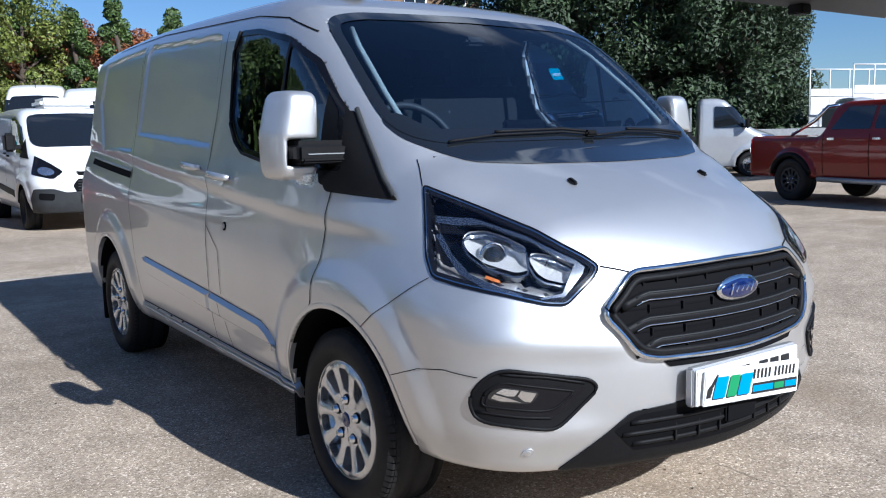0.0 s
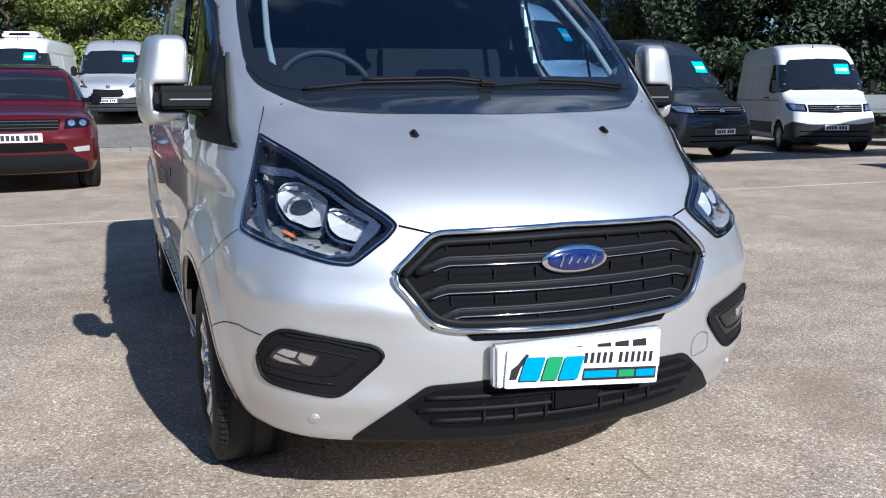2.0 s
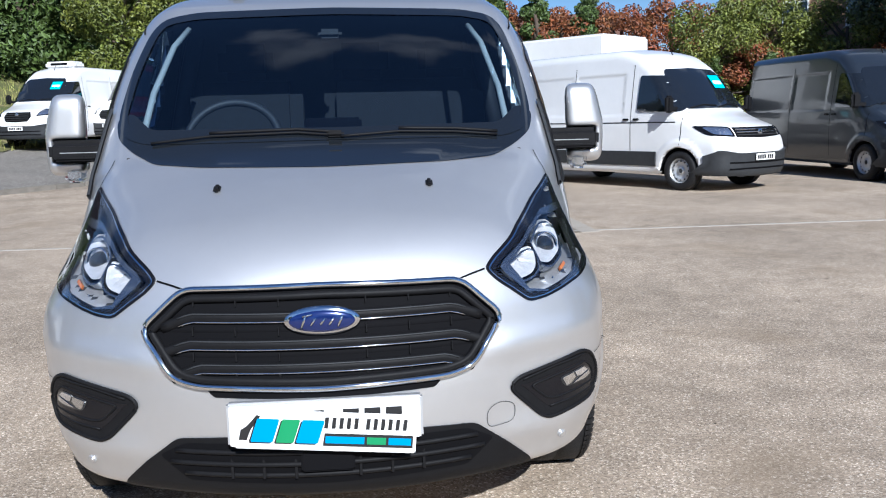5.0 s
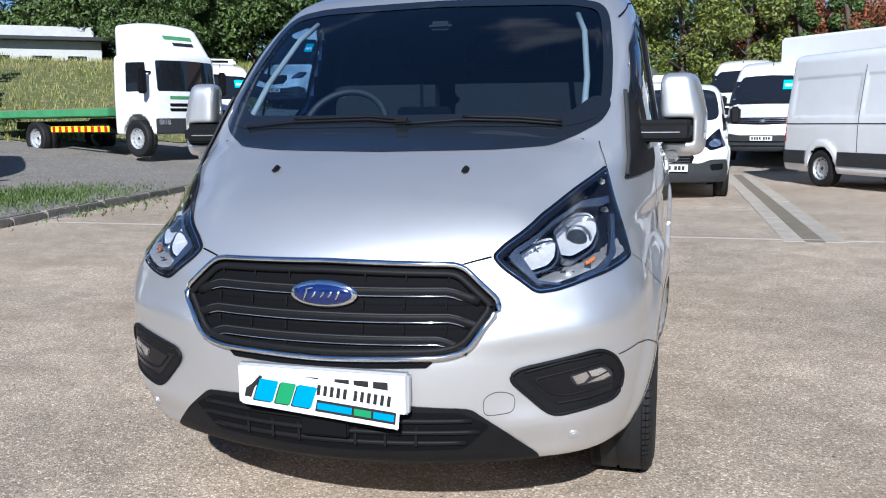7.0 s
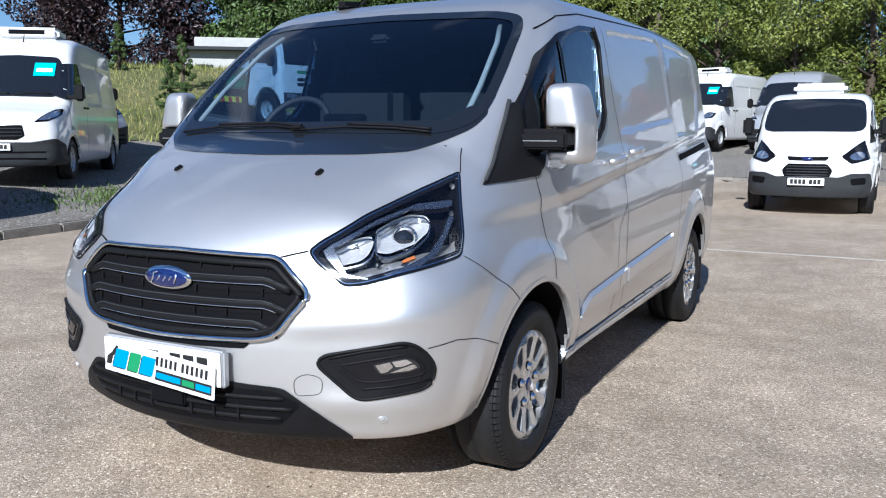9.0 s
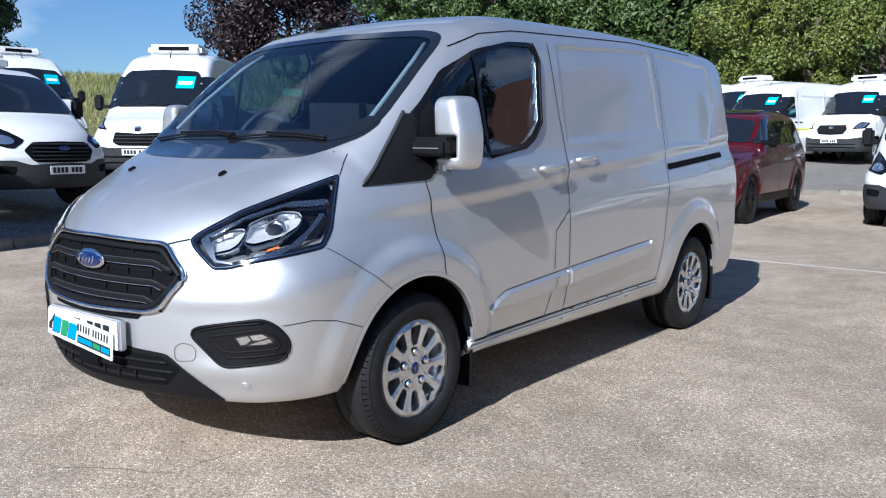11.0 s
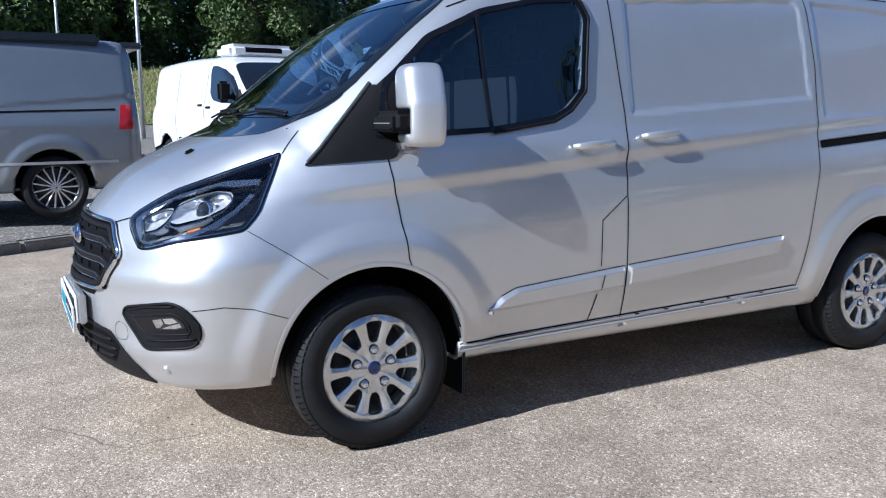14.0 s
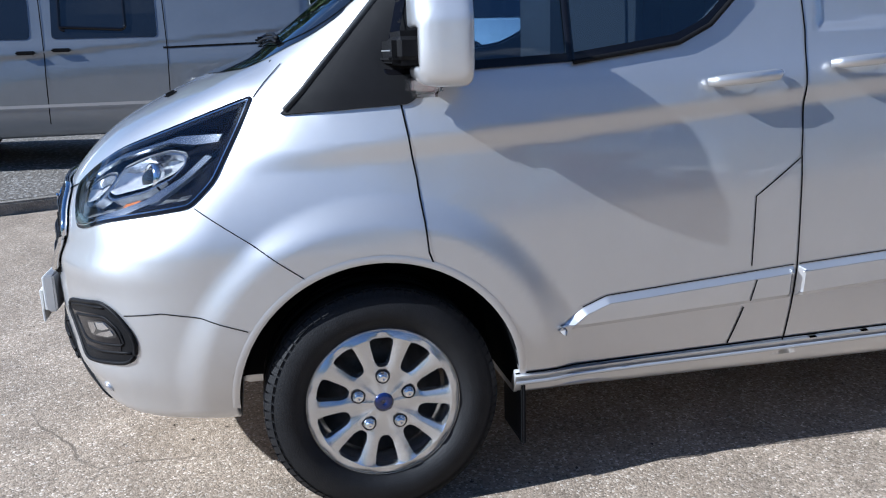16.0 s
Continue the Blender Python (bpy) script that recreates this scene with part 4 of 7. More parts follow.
def mirror_solid(x, y, z):
    """A tall rounded housing, narrower at the top, flat at the back."""
    w = 0.077 - 0.11 * np.maximum(z - 0.01, 0) + 0.05 * np.minimum(z + 0.07, 0)
    body = (np.power(np.power(np.abs(x - 0.25 * y + 0.13 * np.maximum(z, 0)) / w, 5.0) + np.power(np.abs(y) / 0.085, 3.0) + np.power(np.abs(z) / 0.155, 8.0), 1 / 4.0) - 1) * 0.07
    body = smax(body, y - 0.055, 0.02)
    # the notch that takes the arm, open to the van and to the front
    notch = np.maximum(np.maximum(x - 0.030, np.abs(z + 0.058) - 0.044), y - 0.02)
    return smax(body, -notch, 0.012)


def moulding(outline, way, s):
    """A raised strip with a broad bevel all round."""
    low = dense(outline, 0.03)
    high = inset(outline, 0.017)
    a, b = onto(SK, low, way) + [s * 0.001, 0, 0], onto(SK, high, way) + [s * 0.0175, 0, 0]
    n = len(a)
    strip = [(i, (i + 1) % n, n + (i + 1) % n, n + i) for i in range(n)]
    face = patch("side_moulding", SK, high, way, SILVER, van, 0.0175, 0.04, 0.012)
    mesh_ob("moulding_bevel", np.concatenate([a, b]), strip if s > 0 else [q[::-1] for q in strip], SILVER, face, smooth=False)


# seams between the panels
for s, way, dd in ((1, "+x", "+d"), (-1, "-x", "-d")):
    zs = np.linspace(0.72, 1.13, 16)
    ribbon("door_gap", SK, np.stack([seam_front(zs), zs], 1), way, 0.0048, SEAM, van)
    zs = np.linspace(0.36, 1.80, 40)
    ribbon("door_gap", SK, np.stack([seam_mid(zs), zs], 1), way, 0.0048, SEAM, van)
    zs = np.linspace(0.38, 1.87, 40)
    ribbon("door_gap", SK, np.stack([seam_back(zs), zs], 1), way, 0.0045, SEAM, van)
    ribbon("fuel_flap_gap", SK, [(1.205, 0.935), (1.070, 0.834), (1.070, 0.632)], way, 0.004, SEAM, van)
    ribbon("door_gap", SK, [(0.37, 0.372), (1.2, 0.395), (2.34, 0.42)], way, 0.006, SEAM, van)
    ribbon("roof_gutter", SK, [(0.42, 1.720), (0.62, 1.795), (0.90, 1.835), (1.3, 1.855), (2.26, 1.90), (3.2, 1.895)], way, 0.0048, SEAM, van)
    ribbon("wing_gap", SK, [(-0.457, 0.881), (-0.32, 0.79), (-0.194, 0.698)], way, 0.0026, SEAM, van)
    ribbon("bumper_gap", SK, [(-0.66, 0.606), (-0.56, 0.618), (-0.46, 0.605), (-0.345, 0.565)], way, 0.0026, SEAM, van)
    ribbon("bonnet_gap", SK, [(-0.230, 0.913), (-0.275, 0.903), (-0.330, 0.889)], dd, 0.0045, SEAM, van)
    ribbon("bonnet_gap", SK, [(0.334, 1.150), (0.342, 1.175), (0.352, 1.205), (0.366, 1.235)], dd, 0.0035, SEAM, van)
    # moulding, sill, sliding rail
    for mould in ([(0.485, 0.490), (0.56, 0.550), (0.63, 0.578), (1.208, 0.621), (1.204, 0.525), (0.581, 0.492)], [(1.220, 0.622), (2.215, 0.686), (2.165, 0.588), (1.216, 0.526)]):
        moulding(rounded(mould, 0.008), way, s)
    # dark strip drawn as the shadow line above each moulding
    for ln in ([(0.56, 0.554), (0.63, 0.582), (1.205, 0.626)], [(1.222, 0.627), (2.20, 0.690)]):
        ribbon("moulding_shade_line", SK, ln, way, 0.003, SEAM, van, 0.003)
    ribbon("flap_gap", SK, [(1.080, 0.594), (1.064, 0.532)], way, 0.004, SEAM, van, 0.0195)
    ribbon("flap_gap", SK, [(1.056, 0.508), (1.020, 0.395)], way, 0.005, SEAM, van)
    patch("sill", SK, [(0.37, 0.368), (2.36, 0.412), (2.36, 0.375), (0.37, 0.318)], way, SILVER, van, 0.010, 0.05, 0.03)
    ribbon("sill_strip", SK, [(0.37, 0.350), (2.36, 0.396)], way, 0.012, PALE, van, 0.016, proud=0.005)
    patch("door_rail", SK, rounded([(2.485, 1.112), (2.485, 1.149), (3.50, 1.217), (3.50, 1.182)], 0.008), way, SEAM, van, 0.003, 0.05, 0.0, "black sliding door rail")
    ribbon("rail_lip", SK, [(2.485, 1.156), (3.51, 1.224)], way, 0.008, SILVER, van, 0.004, proud=0.006)
    # handles in round dishes
    for y, z in ((1.03, 1.162), (1.408, 1.199)):
        ang = np.linspace(0, 2 * np.pi, 20, endpoint=False)
        dish = patch("handle_dish", SK, np.stack([y + 0.045 * np.cos(ang), z + 0.045 * np.sin(ang)], 1), way, SILVER, van, 0.0015, 0.02, 0.0)
        spine = onto(SK, [(y - 0.112, z - 0.008), (y - 0.09, z - 0.006), (y, z), (y + 0.085, z + 0.006), (y + 0.108, z + 0.008)], way) + [[s * k, 0, 0] for k in (0.012, 0.032, 0.038, 0.032, 0.012)]
        v, f = tube(spine, [0.010, 0.014, 0.0145, 0.014, 0.009], 10, squash=1.15)
        mesh_ob("door_handle", v, f, SILVER, van)
    # mirror
    mir = empty("door_mirror")
    mir.parent = van
    pts, quads = polygonise(mirror_solid, (-0.16, -0.16, -0.24), (0.16, 0.16, 0.24), 0.010)
    housing = mesh_ob("housing", pts * [s, 1, 1] + [s * 1.015, 0.18, 1.325], quads if s > 0 else quads[:, ::-1], SILVER, mir)
    bm = box((-0.042, 0.0, -0.125), (0.045, 0.012, 0.125), 0.02)
    mg = part("mirror_glass", bm, CHROME, mir, "mirror glass")
    mg.matrix_local = Matrix.Diagonal((s, 1, 1, 1)) @ pose(0.995, 0.223, 1.31)
    bm = box((0.80, 0.045, 1.224), (1.046, 0.20, 1.306), 0.022, segments=3)
    box((0.84, 0.038, 1.230), (1.025, 0.12, 1.252), 0.008, bm)
    arm = part("mirror_arm", bm, BLACK, mir, "black mirror arm")
    strip = part("arm_strip", box((0.86, 0.0425, 1.258), (1.00, 0.10, 1.2620), 0.001, segments=1), GALV, mir)
    bm = box((0.94, 0.085, 1.145), (1.005, 0.175, 1.205), 0.014, segments=3)
    lamp = part("indicator", bm, LENS, mir, "clear side indicator")
    bm = box((0.95, 0.097, 1.153), (0.995, 0.165, 1.197), 0.01, segments=2)
    bulb = part("reflector", bm, REFLECT, mir)
    for o in (arm, strip, lamp, bulb):
        o.matrix_local = Matrix.Diagonal((s, 1, 1, 1))
    # mud flaps
    for y, z1 in ((0.39, 0.36), (3.33, 0.42)):
        bm = box((0.74, y, 0.15), (0.93, y + 0.012, z1), 0.005)
        fl = part("mud_flap", bm, BLACK, van)
        fl.matrix_local = Matrix.Diagonal((s, 1, 1, 1))

def blob(cu, cv, ru, rv, n=24, tilt=0.0):
    a = np.linspace(0, 2 * np.pi, n, endpoint=False)
    u, v = ru * np.cos(a), rv * np.sin(a)
    return np.stack([cu + u * math.cos(tilt) - v * math.sin(tilt), cv + u * math.sin(tilt) + v * math.cos(tilt)], 1)


PL = plain_skin


def sunk(depth):
    """The body's surface, lowered by a depth that may vary over the lamp."""
    def f(x, y, z):
        return PL(x, y, z) + (depth(0.7071 * (np.abs(x) + y), z) if callable(depth) else depth)
    return f


def bowl_depth(outline, rim, deep, reach, ribs):
    """A dished reflector: rim depth at the outline, deepest in the middle, with radial facets."""
    mid = np.mean(outline, 0)

    def depth(u, v):
        q = np.clip(-poly_dist(outline, u, v) / reach, 0, 1)
        turn = np.arctan2(v - mid[1], u - mid[0])
        return rim + (deep - rim) * (1 - (1 - q) ** 2) + 0.0045 * np.abs(np.sin(ribs * turn)) * step(q, 0.05, 0.4)
    return depth


# headlamps, as seen along the corner: a recess with bowls, blades and a clear cover
for dd in ("+d", "-d"):
    s = 1 if dd == "+d" else -1
    lamp = empty("headlamp")
    lamp.parent = van
    line = rounded(LAMP, 0.02)
    mouth = inset(line, 0.022)
    patch("housing", sunk(0.062), line, dd, GLOSS, lamp, 0.0, 0.03, 0.0)
    rim3 = onto(PL, dense(mouth, 0.02), dd)
    nor3 = gradient(PL, rim3)
    k = len(rim3)
    mesh_ob("housing_wall", np.concatenate([rim3 + 0.002 * nor3, rim3 - 0.064 * nor3]), [(i, (i + 1) % k, k + (i + 1) % k, k + i) for i in range(k)], GLOSS, lamp)
    patch("rim", PL, line, dd, GLOSS, lamp, 0.004, 0.02, 0.006, "black outer rim", holes=inset(line, 0.022))
    patch("bezel", PL, inset(line, 0.007), dd, CHROME, lamp, 0.0055, 0.02, 0.002, "bright bezel", holes=inset(line, 0.0100))
    # a thin black shelf carries the running-light blade along the top edge and the side blade
    patch("running_light", PL, [(-0.185, 0.912), (-0.160, 0.931), (-0.011, 1.002), (0.149, 1.050), (0.280, 1.058), (0.276, 1.038), (0.21, 1.030), (0.121, 1.033), (-0.02, 0.988), (-0.154, 0.921), (-0.122, 0.844), (-0.06, 0.834), (-0.06, 0.829), (-0.130, 0.835), (-0.178, 0.893)], dd, LAMP_GREY, lamp, 0.0055, 0.02, 0.012, "bright running light strip")
    patch("side_blade", PL, [(0.276, 1.002), (0.256, 1.006), (0.215, 0.950), (0.150, 0.897), (0.08, 0.872), (-0.01, 0.844), (-0.004, 0.838), (0.108, 0.862), (0.186, 0.897), (0.240, 0.955)], dd, LAMP_GREY, lamp, 0.0052, 0.02, 0.016, "bright side blade")
    bowl = [(-0.01, 0.972), (0.055, 1.000), (0.118, 1.016), (0.175, 1.012), (0.190, 0.992), (0.172, 0.960), (0.114, 0.927), (0.015, 0.902), (-0.022, 0.908)]
    beam = [(-0.160, 0.909), (-0.110, 0.936), (-0.066, 0.952), (-0.026, 0.956), (-0.022, 0.937), (-0.045, 0.902), (-0.075, 0.882), (-0.132, 0.868)]
    for outline, deep, reach, ribs, word in ((bowl, 0.056, 0.050, 4.0, "bright faceted main bowl"), (beam, 0.046, 0.036, 5.0, "bright faceted beam bowl")):
        edge = rounded(outline, 0.012)
        patch("bowl_flange", PL, inset(edge, -0.005), dd, LAMP_GREY, lamp, -0.016, 0.015, 0.03, holes=edge)
        patch("reflector", sunk(bowl_depth(edge, 0.017, deep, reach, ribs)), edge, dd, BOWL, lamp, 0.0, 0.008, 0.0, word)
    for k in range(9):
        u = 0.0 + 0.0115 * k
        patch("strip_rib", PL, [(u, 0.857 + 0.17 * u), (u + 0.006, 0.858 + 0.17 * u), (u + 0.009, 0.874 + 0.17 * u), (u + 0.003, 0.873 + 0.17 * u)], dd, CHROME, lamp, -0.026, 0.03, 0.004)
    patch("indicator_strip", PL, [(0.060, 0.886), (0.112, 0.899), (0.108, 0.907), (0.064, 0.895)], dd, AMBER, lamp, -0.022, 0.02, 0.008, "amber indicator strip")
    c3 = onto(PL, [(0.095, 0.966)], dd)[0]
    n3 = gradient(PL, c3[None])[0]
    aim = Vector((n3[0] * 0.6, n3[1] - 0.5, n3[2] * 0.2)).normalized()
    tv, tf = ring([(0.034, -0.02), (0.036, 0.008), (0.041, 0.010), (0.042, -0.02)], 28, axis="z")
    collar = mesh_ob("projector_collar", tv, tf, CHROME, lamp)
    collar.matrix_local = Matrix.Translation(c3 - 0.034 * n3) @ aim.to_track_quat("Z", "Y").to_matrix().to_4x4()
    bm = bmesh.new()
    bmesh.ops.create_uvsphere(bm, u_segments=24, v_segments=14, radius=0.034)
    ball = part("projector", bm, DARKGLASS, lamp, "round dark projector lens", smooth=True)
    ball.location = c3 - 0.044 * n3
    cover = patch("lens_cover", PL, inset(line, 0.010), dd, LENS, lamp, 0.009, 0.03, 0.002, "clear lens cover")
    cover.visible_shadow = False

# grille: dark back, bars, chrome ring, badge
gline = rounded(both(GRILLE), 0.035)
grille = empty("grille")
grille.parent = van
patch("grille_back", SK, gline, "-y", SEAM, grille, 0.002, 0.03, 0.0, "black grille back")
ring_pts = onto(SK, dense(gline, 0.02), "-y")
ring_pts = ring_pts + 0.012 * gradient(SK, ring_pts)
v, f = tube(ring_pts, 0.0095, 8, closed=True)
mesh_ob("grille_surround", v, f, CHROME, grille, "chrome grille surround")
inner = inset(gline, 0.02)
v, f = tube(onto(SK, dense(inner, 0.02), "-y") + [0, -0.008, 0], 0.012, 6, closed=True)
mesh_ob("grille_frame", v, f, BLACK, grille)
for k, zc in enumerate((0.822, 0.748, 0.684)):
    half = float(np.interp(zc, [0.64, 0.784, 0.89], [0.395, 0.480, 0.39]))
    xs = np.linspace(-half, half, 41)
    drop = 0.030 * np.maximum(0, np.abs(xs) / half - 0.82) / 0.18
    row = onto(SK, np.stack([xs, zc - drop], 1), "-y") + [0, -0.004, 0]
    v, f = tube(row, 0.0165, 8)
    v[:, 1] = row[:, 1].repeat(8) + (v[:, 1] - row[:, 1].repeat(8)) * 0.75
    mesh_ob("grille_bar", v, f, BLACK, grille)
    for up, r, material in ((0.0115, 0.0024, GREYPL), (-0.0115, 0.0024, CHROME)):
        v, f = tube(row[2:-2] + [0, -0.0105, up], r, 6)
        mesh_ob("bar_edge", v, f, material, grille, "thin bright edge" if up < 0 else "")
for zc in (0.862, 0.785, 0.716, 0.655):
    half = float(np.interp(zc, [0.64, 0.784, 0.89], [0.375, 0.460, 0.36]))
    xs = np.linspace(-half, half, 31)
    row = onto(SK, np.stack([xs, np.full(31, zc)], 1), "-y") + [0, 0.004, 0]
    v, f = tube(row, 0.019, 6)
    v[:, 1] = row[:, 1].repeat(6) + (v[:, 1] - row[:, 1].repeat(6)) * 0.35
    mesh_ob("grille_slat", v, f, SEAM, grille)
for x in (-0.36, -0.24, -0.12, 0.12, 0.24, 0.36):
    for zc in (0.862, 0.785, 0.716, 0.656):
        p = onto(SK, [(x, zc)], "-y")[0]
        part("grille_tooth", box(p + np.array((-0.0022, -0.012, -0.012)), p + np.array((0.0022, 0.004, 0.012)), 0.001, segments=1), BLACK, grille)
patch("lower_slot", SK, rounded(both([(0, 0.617), (0.325, 0.621), (0.305, 0.603), (0, 0.598)]), 0.006), "-y", SEAM, grille, 0.003, 0.03, 0.0)
badge = empty("badge")
badge.parent = van
for nm, ru, rv, dp, material in (("badge_rim", 0.105, 0.0425, 0.024, CHROME), ("badge_face", 0.093, 0.033, 0.028, BLUE)):
    bm = bmesh.new()
    bmesh.ops.create_uvsphere(bm, u_segments=40, v_segments=14, radius=1)
    bmesh.ops.transform(bm, matrix=Matrix.Diagonal((ru, 0.014, rv, 1)), verts=bm.verts)
    o = part(nm, bm, material, badge, smooth=True)
    o.location = (0, -0.930 - dp + 0.012, 0.812)
for x, h in ((-0.050, 0.020), (-0.024, 0.011), (0.002, 0.010), (0.026, 0.011), (0.050, 0.017)):
    v, f = tube([(x - 0.006, -0.9594, 0.812 - h * 0.8), (x + 0.007, -0.9594, 0.812 + h)], 0.0036, 6)
    mesh_ob("badge_stroke", v, f, CHROME, badge)
v, f = tube([(-0.052, -0.9594, 0.828), (-0.026, -0.9594, 0.834)], 0.003, 6)
mesh_ob("badge_stroke", v, f, CHROME, badge)

# lower grille and bumper insert
low = empty("lower_grille")
low.parent = van
patch("valance", SK, rounded(both([(0, 0.490), (0.25, 0.488), (0.425, 0.477), (0.525, 0.398), (0.605, 0.318), (0.61, 0.296), (0, 0.292)]), 0.02), "-y", BLACK, low, 0.005, 0.03, 0.01, "black bumper insert")
patch("intake", SK, rounded(both([(0, 0.478), (0.40, 0.466), (0.48, 0.425), (0.40, 0.348), (0, 0.340)]), 0.015), "-y", SEAM, low, 0.0065, 0.03, 0.0)
for zc in (0.442, 0.405, 0.370):
    half = {0.442: 0.43, 0.405: 0.45, 0.370: 0.41}[zc]
    xs = np.linspace(-half, half, 25)
    v, f = tube(onto(SK, np.stack([xs, np.full(25, zc)], 1), "-y") + [0, -0.006, 0], 0.008, 6)
    mesh_ob("slat", v, f, BLACK, low)
for x in (-0.27, -0.18, -0.09, 0.09, 0.18, 0.27):
    p = onto(SK, [(x, 0.408)], "-y")[0]
    part("upright", box(p + np.array((-0.004, -0.009, -0.045)), p + np.array((0.004, 0.0, 0.045)), 0.001, segments=1), BLACK, low)
part("sensor_block", box((-0.075, -0.968, 0.385), (0.075, -0.95, 0.46), 0.006), SEAM, low)

# fog lamps
for s in (1, -1):
    fl = np.array(FOG) * [s, 1]
    fog = empty("fog_lamp")
    fog.parent = van
    line = rounded(fl, 0.03)
    patch("fog_bezel", SK, line, "-y", BLACK, fog, 0.004, 0.025, 0.01, "black fog lamp bezel")
    patch("fog_recess", SK, rounded(inset(fl, 0.03)[::3], 0.02), "-y", GLOSS, fog, 0.0055, 0.025, 0.0)
    rim_pts = onto(SK, dense(line, 0.02), "-y")
    v, f = tube(rim_pts + 0.004 * gradient(SK, rim_pts), 0.006, 6, closed=True)
    mesh_ob("fog_rim", v, f, BLACK, fog)
    patch("reflector", SK, rounded([(s * 0.693, 0.565), (s * 0.785, 0.584), (s * 0.808, 0.566), (s * 0.815, 0.545), (s * 0.79, 0.536), (s * 0.715, 0.530)], 0.015), "-y", DARKGLASS, fog, 0.007, 0.015, 0.004, "fog lamp bowl")
    for q, material in (([(0.704, 0.562), (0.742, 0.572), (0.750, 0.556), (0.735, 0.540), (0.718, 0.536)], CHROME), ([(0.748, 0.573), (0.782, 0.579), (0.797, 0.566), (0.772, 0.556), (0.756, 0.556)], REFLECT),
                        ([(0.742, 0.537), (0.788, 0.541), (0.806, 0.549), (0.800, 0.561), (0.770, 0.550)], CHROME)):
        patch("reflector", SK, np.array(q) * [s, 1], "-y", material, fog, 0.009, 0.015, 0.003, "bright fog lamp facet")
    rim_line = rounded(np.array([(0.600, 0.560), (0.79, 0.596), (0.822, 0.566), (0.828, 0.522), (0.69, 0.505), (0.655, 0.510)]) * [s, 1], 0.015)
    v, f = tube(onto(SK, dense(rim_line, 0.02), "-y") + [0, -0.006, 0], 0.004, 6, closed=True)
    mesh_ob("fog_frame", v, f, BLACK, fog)
    for q in ([(0.575, 0.583), (0.68, 0.607), (0.79, 0.620)], [(0.665, 0.482), (0.75, 0.490), (0.835, 0.503)]):
        v, f = tube(onto(SK, dense(np.array(q) * [s, 1], 0.02, False), "-y") + [0, -0.005, 0], 0.0045, 6)
        mesh_ob("fog_ridge", v, f, BLACK, fog)
    # parking sensors and towing cover
    for (x, z, r) in ((0.712, 0.372, 0.014),):
        patch("parking_sensor", SK, blob(s * x, z, r, r, 16), "-y", PALE, van, 0.004, 0.01, 0.004)
        patch("sensor_eye", SK, blob(s * x, z, r * 0.6, r * 0.6, 14), "-y", SILVER, van, 0.006, 0.01, 0.002)
cover_line = rounded([(0.462, 0.452), (0.546, 0.462), (0.550, 0.516), (0.500, 0.530), (0.460, 0.508)], 0.022)
ribbon("towing_cover_gap", SK, np.concatenate([cover_line, cover_line[:1]]), "-y", 0.0018, GREYPL, van)
# lock barrel in the driver's door
ang = np.linspace(0, 2 * np.pi, 18, endpoint=False)
patch("lock_surround", SK, np.stack([0.986 + 0.019 * np.cos(ang), 0.944 + 0.019 * np.sin(ang)], 1), "-x", SEAM, van, 0.003, 0.01, 0.003, "black lock surround")
patch("lock_barrel", SK, np.stack([0.986 + 0.011 * np.cos(ang), 0.944 + 0.011 * np.sin(ang)], 1), "-x", STEEL, van, 0.006, 0.01, 0.003, "steel lock barrel")

# plate holder, plate and the tilted dealer's card
bm = box((-0.268, -0.985, 0.478), (0.268, -0.955, 0.600), 0.006)
part("plate_holder", bm, PALE, van)
bars_plate(van, pose(0, -0.990, 0.538))
card = part("dealer_card", box((-0.245, -0.004, -0.055), (0.245, 0.004, 0.055), 0.003), PLATE, van, "white dealer card with coloured shapes")
card.matrix_local = pose(0.003, -1.004, 0.516, 0, 5.0, 0)


def card_shape(name, outline, material, lift=0.0052):
    bm = bmesh.new()
    bm.faces.new([bm.verts.new((u, -lift, v)) for u, v in outline])
    made = bmesh.ops.extrude_face_region(bm, geom=bm.faces[:])
    bmesh.ops.translate(bm, vec=(0, 0.002, 0), verts=[e for e in made["geom"] if isinstance(e, bmesh.types.BMVert)])
    return part(name, bm, material, card)


def slanted(outline, x, z, w, h):
    return [(x + u * w + 0.25 * v * h, z + v * h) for u, v in outline]


BLOCK = [(0.0, 0.06), (0.05, 0.0), (0.96, 0.0), (1.0, 0.05), (1.0, 0.94), (0.95, 1.0), (0.04, 1.0), (0.0, 0.95)]
for x, w, material in ((-0.205, 0.060, CYAN), (-0.137, 0.048, GREEN), (-0.083, 0.060, CYAN)):
    card_shape("printed_block_shadow", slanted(BLOCK, x - 0.005, -0.038, w, 0.066), INK, 0.0044)
    card_shape("printed_block", slanted(BLOCK, x, -0.034, w, 0.066), material, 0.0052)
card_shape("printed_van_outline", [(-0.236, -0.03), (-0.214, -0.03), (-0.205, 0.0), (-0.18, 0.038), (-0.19, 0.042), (-0.214, 0.012), (-0.232, -0.002)], INK, 0.0044)
x = -0.008
for k in range(12):
    if k != 5:
        card_shape("number_bar", [(x, 0.010), (x + 0.0105, 0.010), (x + 0.0125, 0.041), (x + 0.002, 0.041)], INK)
    x += 0.0202 if k != 5 else 0.012
card_shape("name_strip", [(-0.010, -0.040), (0.236, -0.040), (0.236, -0.004), (-0.006, -0.004)], INK, 0.0046)
for a, b in ((-0.003, 0.103), (0.110, 0.162), (0.169, 0.231)):
    card_shape("name_bar", [(a, -0.032), (b, -0.032), (b, -0.012), (a, -0.012)], CYAN if a != 0.110 else GREEN)

